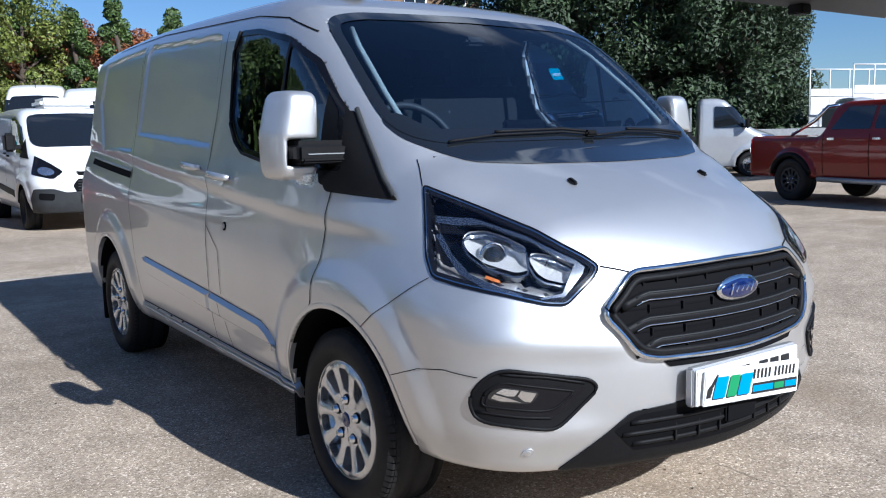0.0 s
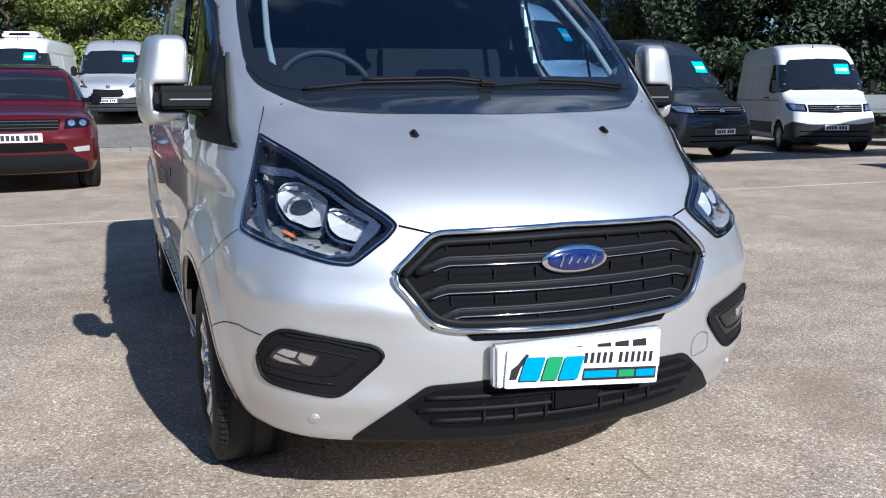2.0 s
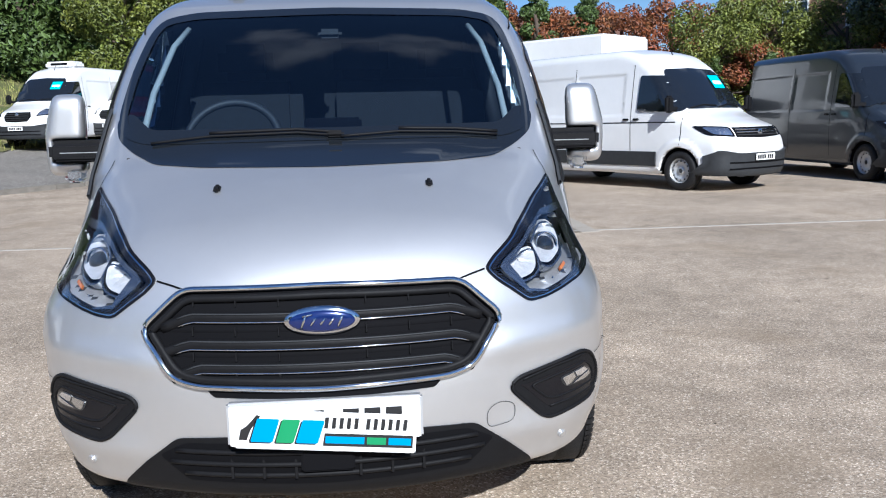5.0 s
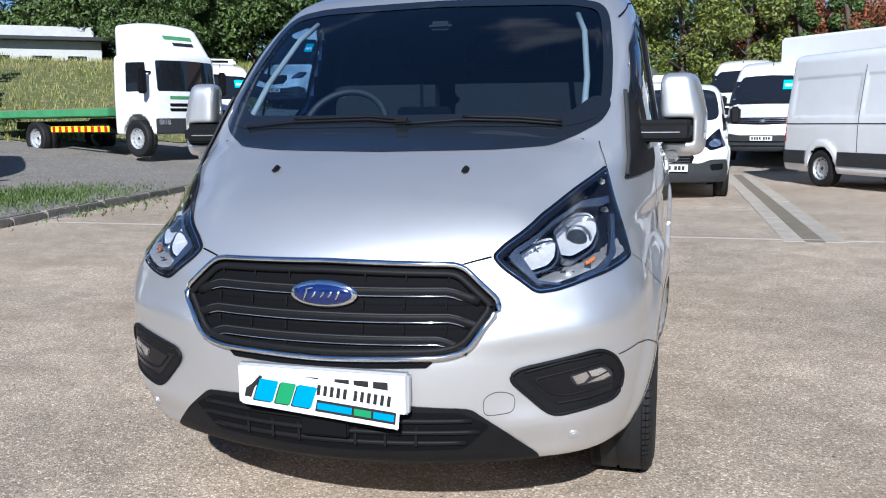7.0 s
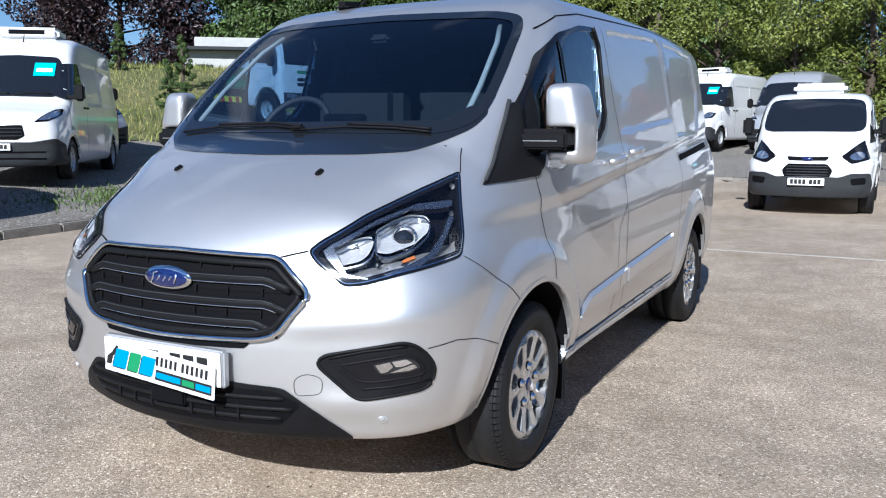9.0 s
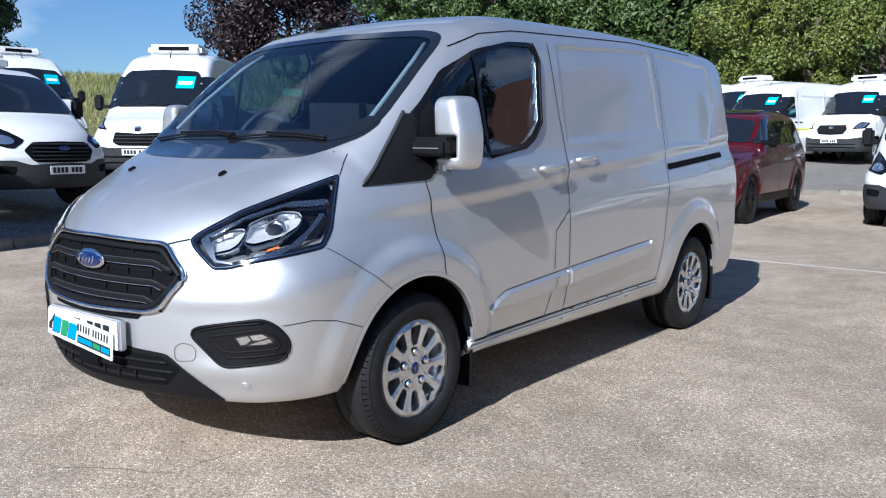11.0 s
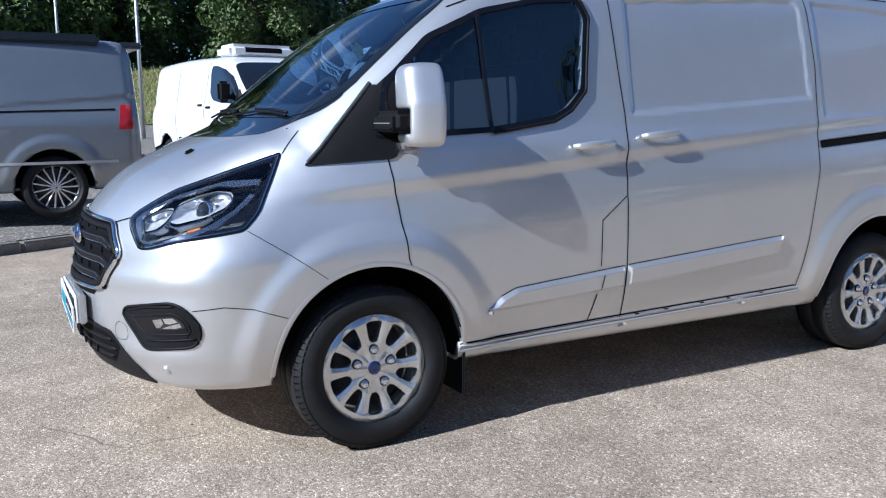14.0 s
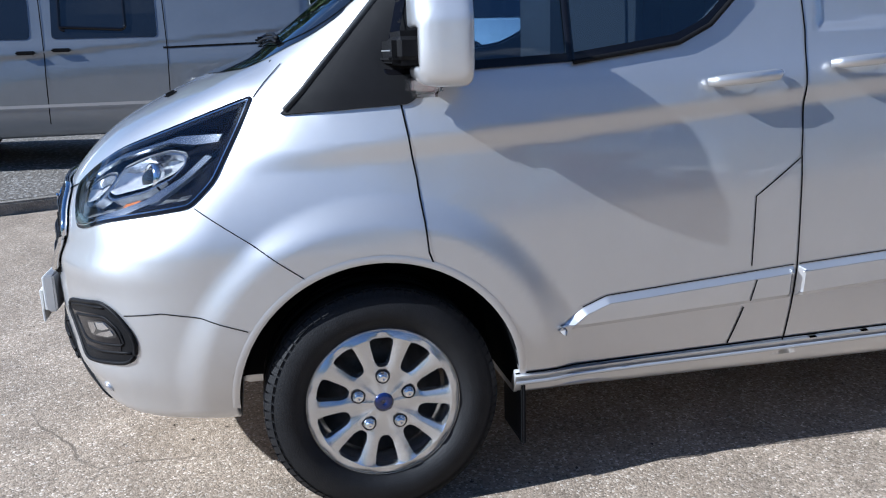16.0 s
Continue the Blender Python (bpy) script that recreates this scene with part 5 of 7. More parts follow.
# washer jets, wipers, roof aerial and fin
for x in (-0.332, 0.332):
    p = onto(SK, [(x, -0.535)], "+z")[0]
    bm = box((-0.011, -0.02, -0.004), (0.011, 0.02, 0.012), 0.006)
    jet = part("washer_jet", bm, BLACK, van)
    jet.matrix_local = pose(*p, 24, 0, 0)


def on_screen(x, z, lift):
    p = onto(SK, [(x, z)], "-y")
    return (p + lift * gradient(SK, p))[0]


for pts in ([(-0.60, 1.283), (-0.40, 1.302), (-0.10, 1.308), (0.03, 1.296)], [(0.05, 1.292), (0.25, 1.304), (0.45, 1.298), (0.60, 1.285)]):
    line = [on_screen(x, z, 0.012) for x, z in dense(pts, 0.04, False)]
    v, f = tube(line, 0.005, 6)
    w = mesh_ob("wiper", v, f, BLACK, van)
    line = [on_screen(x, z + 0.006, 0.018) for x, z in dense(pts[1:], 0.04, False)]
    v, f = tube(line, 0.006, 6)
    mesh_ob("wiper_arm", v, f, BLACK, w)
p = on_screen(0.03, 1.298, 0.015)
part("wiper_pivot", box(p - np.array((0.03, 0.015, 0.010)), p + np.array((0.03, 0.015, 0.012)), 0.008), BLACK, van)
p = onto(SK, [(-0.41, 0.78)], "+z")[0]
bm = box((-0.045, -0.09, -0.02), (0.045, 0.10, 0.035), 0.03, segments=4)
fin = part("aerial_base", bm, BLACK, van, smooth=True)
fin.matrix_local = pose(*p, 6, 0, 0)
v, f = tube([p + np.array((0.03, 0.06, 0.02)), p + np.array((0.05, 0.30, 0.22))], [0.005, 0.003], 6)
mesh_ob("aerial_rod", v, f, BLACK, van)

# cabin: dash, wheel, seats, pillars
dash = part("dashboard", box((-0.74, -0.30, 1.02), (0.74, 0.16, 1.245), 0.06, segments=4), LINING, van, smooth=True)
part("instrument_hood", box((-0.56, 0.0, 1.22), (-0.22, 0.22, 1.305), 0.035, segments=3), LINING, dash, smooth=True)
part("dash_tray", box((-0.12, 0.02, 1.225), (0.18, 0.2, 1.275), 0.02), LINING, dash)
part("display_screen", box((-0.10, 0.10, 1.27), (0.12, 0.125, 1.36), 0.01), GLOSS, dash)
v, f = ring([(0.185 + 0.016 * math.cos(a), 0.016 * math.sin(a)) for a in np.linspace(0, 2 * np.pi, 8, endpoint=False)], 36, axis="z")
st = mesh_ob("steering_wheel", v, f, LINING, van)
st.matrix_local = pose(-0.40, 0.30, 1.27, 58, 0, 0)
bm = box((-0.17, -0.02, -0.02), (0.17, 0.02, 0.01), 0.01)
box((-0.07, -0.06, -0.03), (0.07, 0.05, 0.015), 0.02, bm)
part("steering_spider", bm, LINING, st)
for x0, x1 in ((-0.68, -0.16), (-0.06, 0.70)):
    seat = empty("seat")
    seat.parent = van
    part("seat_back", box((x0, 0.86, 0.95), (x1, 1.06, 1.52), 0.06, segments=4), FABRIC, seat, smooth=True)
    mid = (x0 + x1) / 2
    for hx in ((mid,) if x1 < 0 else (mid - 0.2, mid + 0.2)):
        part("headrest", box((hx - 0.13, 0.92, 1.53), (hx + 0.13, 1.02, 1.70), 0.04, segments=4), FABRIC, seat, smooth=True)
for s in (-1, 1):
    v, f = tube([(s * 0.66, -0.06, 1.33), (s * 0.655, 0.10, 1.47), (s * 0.62, 0.34, 1.66), (s * 0.58, 0.46, 1.74)], 0.012, 8)
    mesh_ob("pillar_trim", v, f, PILLAR, van, "pale pillar trim")
    v, f = tube([(s * 0.80, 1.13, 1.2), (s * 0.74, 1.14, 1.5), (s * 0.68, 1.15, 1.75)], 0.04, 8)
    mesh_ob("pillar_trim", v, f, LINING, van)
part("sensor_pod", box((-0.05, 0.40, 1.69), (0.05, 0.46, 1.73), 0.015), INK, van)


# ---- other vehicles ----
BIG = dict(
    height=[(-1.05, 0.85), (-0.97, 0.98), (-0.85, 1.10), (-0.45, 1.25), (-0.15, 1.36), (-0.05, 1.42), (0.55, 2.10), (0.75, 2.28), (1.1, 2.48), (1.6, 2.57), (4.9, 2.58)],
    front=[(0.2, -0.93), (0.35, -0.99), (0.6, -1.01), (0.8, -1.0), (1.0, -0.95), (1.2, -0.85)],
    bow=[(0.3, 0.24), (1.0, 0.22), (1.4, 0.12), (2.4, 0.08)],
    width=[(0.2, 0.93), (0.4, 0.985), (0.7, 1.0), (1.1, 1.0), (1.3, 0.985), (2.0, 0.90), (2.6, 0.82)],
    lean=0, taper=0.12, crown=[(-0.9, 0.04), (-0.3, 0.06), (0.3, 0.02), (1.2, 0.06), (4.9, 0.06)],
    rear=4.95, bottom=0.27, axles=(0.0, 3.64), arch=(0.41, 0.41), rear_lean=0.03, rear_k=0.10,
    dents=[("side", [(1.35, 1.35), (2.6, 1.35), (2.6, 2.08), (1.35, 2.08)], 0.015, 0.03), ("side", [(2.75, 1.35), (4.65, 1.35), (4.65, 2.08), (2.75, 2.08)], 0.015, 0.03)])
big_skin, big_full = van_solid(**BIG)
big_mesh = polygonise(big_full, (-1.2, -1.2, 0.16), (1.2, 5.1, 2.72), 0.05, 3)
big_nor = gradient(big_full, big_mesh[0])


def skin_mesh(vehicle, made, shape, paint, nor):
    """The outer skin, and the dark wheel housings, from a ready polygon mesh."""
    pts, quads = made
    mid = pts[quads].mean(1)
    inside = shape(*mid.T) < -0.03
    jobs = [("body", ~inside, paint)] + [("wheel_housing", inside & (mid[:, 0] * sx > 0) & ((mid[:, 1] > 1.5) == back_end), SEAM) for sx in (-1, 1) for back_end in (False, True)]
    for name, mask, material in jobs:
        if mask.any():
            used, back = np.unique(quads[mask], return_inverse=True)
            mesh_ob(name, pts[used], back.reshape(-1, 4), material, vehicle, normals=nor[used])


def van_mirror(vehicle, x, y, z, paint=BLACK, tall=0.30):
    for s in (-1, 1):
        bm = box((x + 0.02, y - 0.05, z - 0.06), (x + 0.20, y + 0.06, z + tall - 0.06), 0.04, segments=3)
        box((x - 0.10, y - 0.02, z - 0.02), (x + 0.06, y + 0.03, z + 0.05), 0.01, bm)
        o = part("door_mirror", bm, paint, vehicle, smooth=True)
        o.matrix_local = Matrix.Diagonal((s, 1, 1, 1))


def fridge_unit(vehicle, y, z, w=1.1):
    unit = part("fridge_unit", box((-w / 2, y, z - 0.03), (w / 2, y + 0.62, z + 0.20), 0.07, segments=3), WHITE, vehicle, "white roof refrigeration unit", smooth=True)
    part("fridge_vent", box((-w * 0.3, y - 0.004, z + 0.05), (w * 0.3, y + 0.05, z + 0.15), 0.02), SEAM, unit)


def big_van(name, label, paint, bumper=GREYPL, card=True, fridge=False, style="wide", rim=STEEL, stripe=None, plate=True, side_band=None, cut=0.0):
    """A high-roofed panel van with its glass, lamps, bumper, grille and wheels."""
    v = empty(name)
    tagged(v, label, "van", group="parked vans")
    skin_mesh(v, big_mesh, big_skin, paint, big_nor)
    S = big_skin
    screen = both([(0, 1.43), (0.70, 1.42), (0.80, 1.50), (0.74, 2.05), (0.66, 2.14), (0, 2.17)])
    patch("windscreen", S, rounded(screen, 0.05), "-y", DARKGLASS, v, 0.014, 0.06, 0.015, "dark windscreen")
    for s, way in ((1, "+x"), (-1, "-x")):
        patch("side_window", S, rounded([(0.02, 1.38), (0.16, 1.62), (0.52, 2.02), (0.95, 2.05), (0.98, 1.40)], 0.06), way, DARKGLASS, v, 0.022, 0.06, 0.02, "dark side window")
        for y0, y1 in ((1.12, 1.13), (2.66, 2.67)):
            ribbon("door_gap", S, [(y0, 0.45), (y1, 1.4), (y1, 2.25)], way, 0.012, SEAM, v, 0.004, 0.1)
        ribbon("door_gap", S, [(-0.02, 0.80), (-0.03, 1.36)], way, 0.012, SEAM, v, 0.004, 0.1)
        ribbon("waist_line", S, [(0.1, 1.20), (4.8, 1.20)], way, 0.02, SEAM if paint is not GREY else GREY, v, 0.004, 0.2) if style == "wide" else None
        for y in (1.0, 1.25):
            p = onto(S, [(y, 1.26)], way)[0]
            part("door_handle", box(p - np.array((0.025, 0.07, 0.02)), p + np.array((0.025, 0.07, 0.02)), 0.012), BLACK, v)
        if side_band:
            patch("side_band", S, [(0.50, 0.42), (3.15, 0.42), (3.15, 0.68), (0.50, 0.68)], way, side_band, v, 0.022, 0.12, 0.03)
            patch("side_band", S, [(4.12, 0.42), (4.85, 0.42), (4.85, 0.68), (4.12, 0.68)], way, side_band, v, 0.022, 0.12, 0.03)
        patch("sill", S, [(0.45, 0.28), (3.2, 0.28), (3.2, 0.40), (0.45, 0.40)], way, paint, v, 0.010, 0.12, 0.02)
        if stripe:
            ribbon("stripe", S, [(0.2, 1.0), (2.2, 1.06), (4.7, 1.06)], way, 0.06, stripe, v, 0.006, 0.1)
        tail = patch("tail_lamp", S, [(4.80, 0.85), (4.91, 0.85), (4.91, 1.35), (4.82, 1.35)], way, TAIL, v, 0.008, 0.06, 0.01, "red tail lamp")
        # lamps
        if style == "wide":
            lamp = [(s * 0.60, 0.93), (s * 0.90, 0.96), (s * 0.93, 1.13), (s * 0.62, 1.10)]
        elif style == "tall":
            lamp = [(s * 0.58, 0.98), (s * 0.78, 1.00), (s * 0.90, 1.10), (s * 0.90, 1.22), (s * 0.80, 1.20)]
        else:
            lamp = [(s * 0.62, 0.95), (s * 0.88, 0.98), (s * 0.90, 1.16), (s * 0.72, 1.18)]
        h = patch("headlamp", S, rounded(lamp, 0.03), "-y", GLOSS, v, 0.006, 0.05, 0.01)
        mid = np.mean(lamp, 0)
        patch("reflector", S, rounded(mid + (np.array(lamp) - mid) * 0.72, 0.02), "-y", REFLECT, h, 0.010, 0.04, 0.0, "bright headlamp reflector")
        wheel(v, s * 0.87, 0.0, r=0.35, width=0.22, rim=0.215, style="steel", side=s, rim_mat=rim)
        wheel(v, s * 0.87, 3.64, r=0.35, width=0.22, rim=0.215, style="steel", side=s, rim_mat=rim)
    patch("bumper", S, rounded(both([(0, 0.66), (0.55, 0.66), (0.90, 0.72), (0.96, 0.60), (0.955, 0.30), (0, 0.28)]), 0.04), "-y", bumper, v, 0.034, 0.06, 0.04)
    if style == "wide":
        g = patch("grille", S, rounded(both([(0, 1.09), (0.585, 1.09), (0.575, 0.93), (0, 0.91)]), 0.02), "-y", SEAM, v, 0.006, 0.08, 0.01, "black grille")
        for z in (0.96, 1.005, 1.05):
            ribbon("grille_bar", S, [(-0.56, z), (0, z), (0.56, z)], "-y", 0.016, CHROME if z > 1.0 else GREYPL, g, 0.008, 0.1, proud=0.014)
    elif style == "tall":
        g = patch("grille", S, rounded(both([(0, 0.92), (0.42, 0.94), (0.46, 0.76), (0.35, 0.70), (0, 0.70)]), 0.03), "-y", SEAM, v, 0.006, 0.08, 0.01, "black grille")
        for z in (0.76, 0.82, 0.88):
            ribbon("grille_bar", S, [(-0.42, z), (0.42, z)], "-y", 0.018, GREYPL, g, 0.008, 0.1, proud=0.014)
    else:
        g = patch("grille", S, rounded(both([(0, 1.08), (0.42, 1.08), (0.48, 0.94), (0.38, 0.80), (0, 0.78)]), 0.03), "-y", SEAM, v, 0.006, 0.08, 0.01, "black grille")
        for z in (0.84, 0.90, 0.96, 1.02):
            ribbon("grille_bar", S, [(-0.42, z), (0.42, z)], "-y", 0.018, GREYPL, g, 0.008, 0.1, proud=0.014)
    p = onto(S, [(0, 1.0)], "-y")[0]
    bm = bmesh.new()
    bmesh.ops.create_uvsphere(bm, u_segments=20, v_segments=8, radius=1)
    bmesh.ops.transform(bm, matrix=Matrix.Translation(p + np.array((0, -0.01, 0))) @ Matrix.Diagonal((0.065, 0.018, 0.065, 1)), verts=bm.verts)
    part("badge", bm, CHROME, v, smooth=True)
    for z in (0.40, 0.50):
        ribbon("bumper_slat", S, [(-0.75, z), (0, z), (0.75, z)], "-y", 0.03, SEAM, v, 0.038, 0.1)
    bars_plate(v, pose(0, -1.064, 0.585))
    van_mirror(v, 1.0, 0.12, 1.42)
    for x in (-0.3, 0.35):
        line = onto(S, dense([(x - 0.35, 1.44), (x, 1.49), (x + 0.3, 1.47)], 0.08, False), "-y")
        tv, tf = tube(line + [0, -0.02, 0.01], 0.012, 5)
        mesh_ob("wiper", tv, tf, BLACK, v)
    p = onto(S, [(0.0, 1.0)], "+z")[0]
    tv, tf = tube([p, p + np.array((0, 0.10, 0.16))], [0.012, 0.005], 5)
    mesh_ob("aerial", tv, tf, BLACK, v)
    if card:
        price_card(v, S, 0.32, 0.66, 1.78, 2.02, 0.032)
    if fridge:
        fridge_unit(v, 1.25, 2.54)
    return v


small_mesh = polygonise(plain_full, (-1.12, -1.12, 0.18), (1.12, 4.1, 2.08), 0.04, 3)
small_nor = gradient(plain_full, small_mesh[0])


def small_van(name, label, paint=WHITE, new_face=True, bumper=GREYPL, fridge=None):
    """A low panel van like the silver one, in white with plain trim."""
    v = empty(name)
    tagged(v, label, "van", group="parked vans")
    S = plain_skin
    skin_mesh(v, small_mesh, S, paint, small_nor)
    patch("windscreen", S, rounded(both(SCREEN), 0.05), "-y", DARKGLASS, v, 0.012, 0.06, 0.0, "dark windscreen")
    patch("bumper", S, rounded(both([(0, 0.62), (0.45, 0.60), (0.62, 0.66), (0.86, 0.66), (0.89, 0.50), (0.86, 0.30), (0, 0.30)]), 0.03), "-y", bumper, v, 0.018, 0.05, 0.03)
    if new_face:
        line = rounded(both(GRILLE), 0.035)
    else:
        line = rounded(both([(0, 0.80), (0.28, 0.80), (0.36, 0.70), (0.30, 0.56), (0, 0.55)]), 0.03)
        patch("upper_slot", S, rounded(both([(0, 0.90), (0.30, 0.91), (0.27, 0.85), (0, 0.845)]), 0.02), "-y", SEAM, v, 0.006, 0.06, 0.01)
    g = patch("grille", S, line, "-y", SEAM, v, 0.010, 0.06, 0.01, "black grille")
    for z in np.linspace(line[:, 1].min() + 0.04, line[:, 1].max() - 0.04, 5):
        wdt = 0.42 if new_face else 0.29
        ribbon("grille_bar", S, [(-wdt, z), (0, z), (wdt, z)], "-y", 0.018, GREYPL, g, 0.012, 0.08, proud=0.018)
    for s, way, dd in ((1, "+x", "+d"), (-1, "-x", "-d")):
        patch("side_window", S, rounded(SIDE_WINDOW, 0.03), way, DARKGLASS, v, 0.014, 0.06, 0.0, "dark side window")
        patch("quarter_panel", S, [(-0.2, 1.11), (0.08, 1.42), (0.12, 1.14)], way, BLACK, v, 0.006, 0.06, 0.0)
        h = patch("headlamp", S, rounded(LAMP, 0.02), dd, GLOSS, v, 0.006, 0.05, 0.008)
        patch("reflector", S, blob(0.02, 0.92, 0.15, 0.055, 20, 0.2), dd, REFLECT, h, 0.010, 0.04, 0.0, "bright headlamp reflector")
        patch("fog_lamp", S, rounded([(s * 0.60, 0.58), (s * 0.80, 0.60), (s * 0.80, 0.50), (s * 0.62, 0.48)], 0.03), "-y", SEAM, v, 0.023, 0.05, 0.01)
        zs = np.linspace(0.4, 1.84, 20)
        ribbon("door_gap", S, np.stack([seam_mid(zs), zs], 1), way, 0.009, SEAM, v, 0.003, 0.06)
        ribbon("door_gap", S, np.stack([seam_back(zs), zs], 1), way, 0.009, SEAM, v, 0.003, 0.06)
        zs = np.linspace(0.74, 1.13, 8)
        ribbon("door_gap", S, np.stack([seam_front(zs), zs], 1), way, 0.009, SEAM, v, 0.003, 0.06)
        patch("side_moulding", S, rounded([(0.45, 0.50), (2.3, 0.60), (2.3, 0.70), (0.45, 0.60)], 0.02), way, BLACK, v, 0.012, 0.08, 0.02)
        for y, z in ((1.025, 1.158), (1.392, 1.197)):
            p = onto(S, [(y, z)], way)[0]
            part("door_handle", box(p - np.array((0.025, 0.09, 0.018)), p + np.array((0.025, 0.09, 0.018)), 0.012), BLACK, v)
        wheel(v, s * 0.832, 0.0, style="steel", side=s, rim_mat=GREYPL)
        wheel(v, s * 0.832, 2.933, style="steel", side=s, rim_mat=GREYPL)
    van_mirror(v, 0.92, 0.14, 1.28)
    bm = bmesh.new()
    bmesh.ops.create_uvsphere(bm, u_segments=20, v_segments=8, radius=1)
    bmesh.ops.transform(bm, matrix=Matrix.Translation((0, -0.95 if new_face else -0.92, 0.81 if new_face else 0.875)) @ Matrix.Diagonal((0.085, 0.03, 0.036, 1)), verts=bm.verts)
    part("badge", bm, BLUE, v, smooth=True)
    bars_plate(v, pose(0, -1.008, 0.53))
    if fridge == "pod":
        part("roof_pod", box((-0.42, 0.75, 1.93), (0.42, 1.6, 2.10), 0.06, segments=3), WHITE, v, smooth=True)
    elif fridge:
        fridge_unit(v, 0.95, 1.94)
    return v


def solid_vehicle(v, spec, lo, hi, h, paint):
    shape, full = van_solid(**spec)
    made = polygonise(full, lo, hi, h, 3)
    skin_mesh(v, made, shape, paint, gradient(full, made[0]))
    return shape


def set_down(ob, x, y, turn, sink=0.0):
    """Stands a vehicle at (x, y) on the ground there, tilted as the ground is under its wheels."""
    c, s = math.cos(radians(turn)), math.sin(radians(turn))
    wx, wy = x - s * 1.5, y + c * 1.5
    z = float(ground_height(wx, wy))
    ob.matrix_world = pose(x, y, z - sink, 0, 0, turn)


# near white van behind the silver one
a_van = small_van("white_panel_van", "white panel van with dark bumper and roof pod parked on tarmac", new_face=False, fridge="pod")
set_down(a_van, 0.97, 12.2, 0)
hf = small_van("white_refrigerated_van", "white refrigerated van with black grille parked on gravel", fridge=True)
set_down(hf, -8.75, 2.95, 98)

crafter = big_van("white_high_roof_van", "white high-roof panel van with dark bumper and price card", WHITE, side_band=GREYPL)
set_down(crafter, 6.4, 11.95, 30)
g2 = copy_thing(crafter, pose(14.5, 12.8, 0, 0, 0, -27))
g3 = copy_thing(crafter, pose(3.3, 20.3, float(ground_height(3.3, 22)), 0, 0, -12))
dark = big_van("dark_grey_high_roof_van", "dark grey high-roof panel van with price card", GREY, bumper=GREYPL)
set_down(dark, 10.4, 12.3, 3)
relay = big_van("white_delivery_van", "white high-roof delivery van with price card on gravel", WHITE, style="tall", fridge=True)
set_down(relay, -11.4, 6.8, 38)
copy_thing(relay, pose(-17.6, 7.6, float(ground_height(-17, 8)), 0, 0, 80))
copy_thing(relay, pose(-15.5, 11.5, float(ground_height(-16, 11)), 0, 0, 78))
plain = big_van("white_minibus_van", "white high-roof van with yellow side stripe on gravel", WHITE, style="tall", stripe=YELLOW)
set_down(plain, 3.0, 27.2, -14)
silver = big_van("silver_delivery_van", "silver high-roof delivery van with price card on gravel", PALE, style="tall")
set_down(silver, -1.0, 26.4, -8)
transit = big_van("white_tall_van", "white high-roof van with roof refrigeration unit on gravel", WHITE, style="hex", fridge=True)
set_down(transit, -3.9, 26.8, -12)
copy_thing(transit, pose(-7.9, 26.8, float(ground_height(-7.9, 28)), 0, 0, -22))
copy_thing(transit, pose(-10.3, 25.2, float(ground_height(-10.3, 26)), 0, 0, -18))
copy_thing(transit, pose(-12.3, 20.9, float(ground_height(-12.3, 22)), 0, 0, 38))
copy_thing(plain, pose(-6.3, 24.9, float(ground_height(-6.3, 26)), 0, 0, -16))

# dark red estate car
car = empty("estate_car")
tagged(car, "dark red four-wheel-drive estate car with black roof", "car")
CAR = dict(
    height=[(-0.98, 0.78), (-0.92, 0.95), (-0.8, 1.03), (-0.2, 1.10), (0.45, 1.15), (0.58, 1.19), (1.25, 1.62), (1.5, 1.70), (2.1, 1.76), (3.2, 1.74), (3.7, 1.70)],
    front=[(0.2, -0.80), (0.4, -0.90), (0.7, -0.93), (0.9, -0.91), (1.05, -0.85)], bow=[(0.3, 0.24), (1.0, 0.20), (1.3, 0.1)],
    width=[(0.2, 0.90), (0.4, 0.955), (0.7, 0.975), (0.95, 0.965), (1.12, 0.93), (1.3, 0.86), (1.75, 0.70)], lean=0, taper=0.06, crown=[(-0.9, 0.05), (0.5, 0.05), (1.3, 0.02), (2.0, 0.06), (3.8, 0.06)],
    rear=3.85, bottom=0.26, axles=(0.0, 2.92), arch=(0.41, 0.41), rear_lean=0.25)
CS = solid_vehicle(car, CAR, (-1.1, -1.1, 0.16), (1.1, 4.0, 1.9), 0.045, RED)
patch("windscreen", CS, rounded(both([(0, 1.22), (0.70, 1.21), (0.66, 1.55), (0, 1.63)]), 0.05), "-y", DARKGLASS, car, 0.014, 0.05, 0.01, "dark windscreen")
patch("roof_panel", CS, both([(0, 1.42), (0.58, 1.48), (0.60, 3.4), (0, 3.45)]), "+z", GLOSS, car, 0.016, 0.06, 0.015, "black roof panel")
g = patch("grille", CS, rounded(both([(0, 0.97), (0.50, 0.97), (0.46, 0.83), (0, 0.82)]), 0.03), "-y", SEAM, car, 0.006, 0.06, 0.01, "black mesh grille")
for z in (0.86, 0.90, 0.94):
    ribbon("grille_bar", CS, [(-0.46, z), (0.46, z)], "-y", 0.014, GREYPL, g, 0.008, 0.1, proud=0.012)
patch("bumper", CS, rounded(both([(0, 0.52), (0.60, 0.52), (0.78, 0.42), (0.80, 0.30), (0, 0.28)]), 0.03), "-y", BLACK, car, 0.010, 0.06, 0.02)
patch("lower_grille", CS, rounded(both([(0, 0.66), (0.52, 0.66), (0.56, 0.56), (0, 0.55)]), 0.03), "-y", SEAM, car, 0.006, 0.06, 0.01)
bars_plate(car, pose(0, -0.955, 0.735))
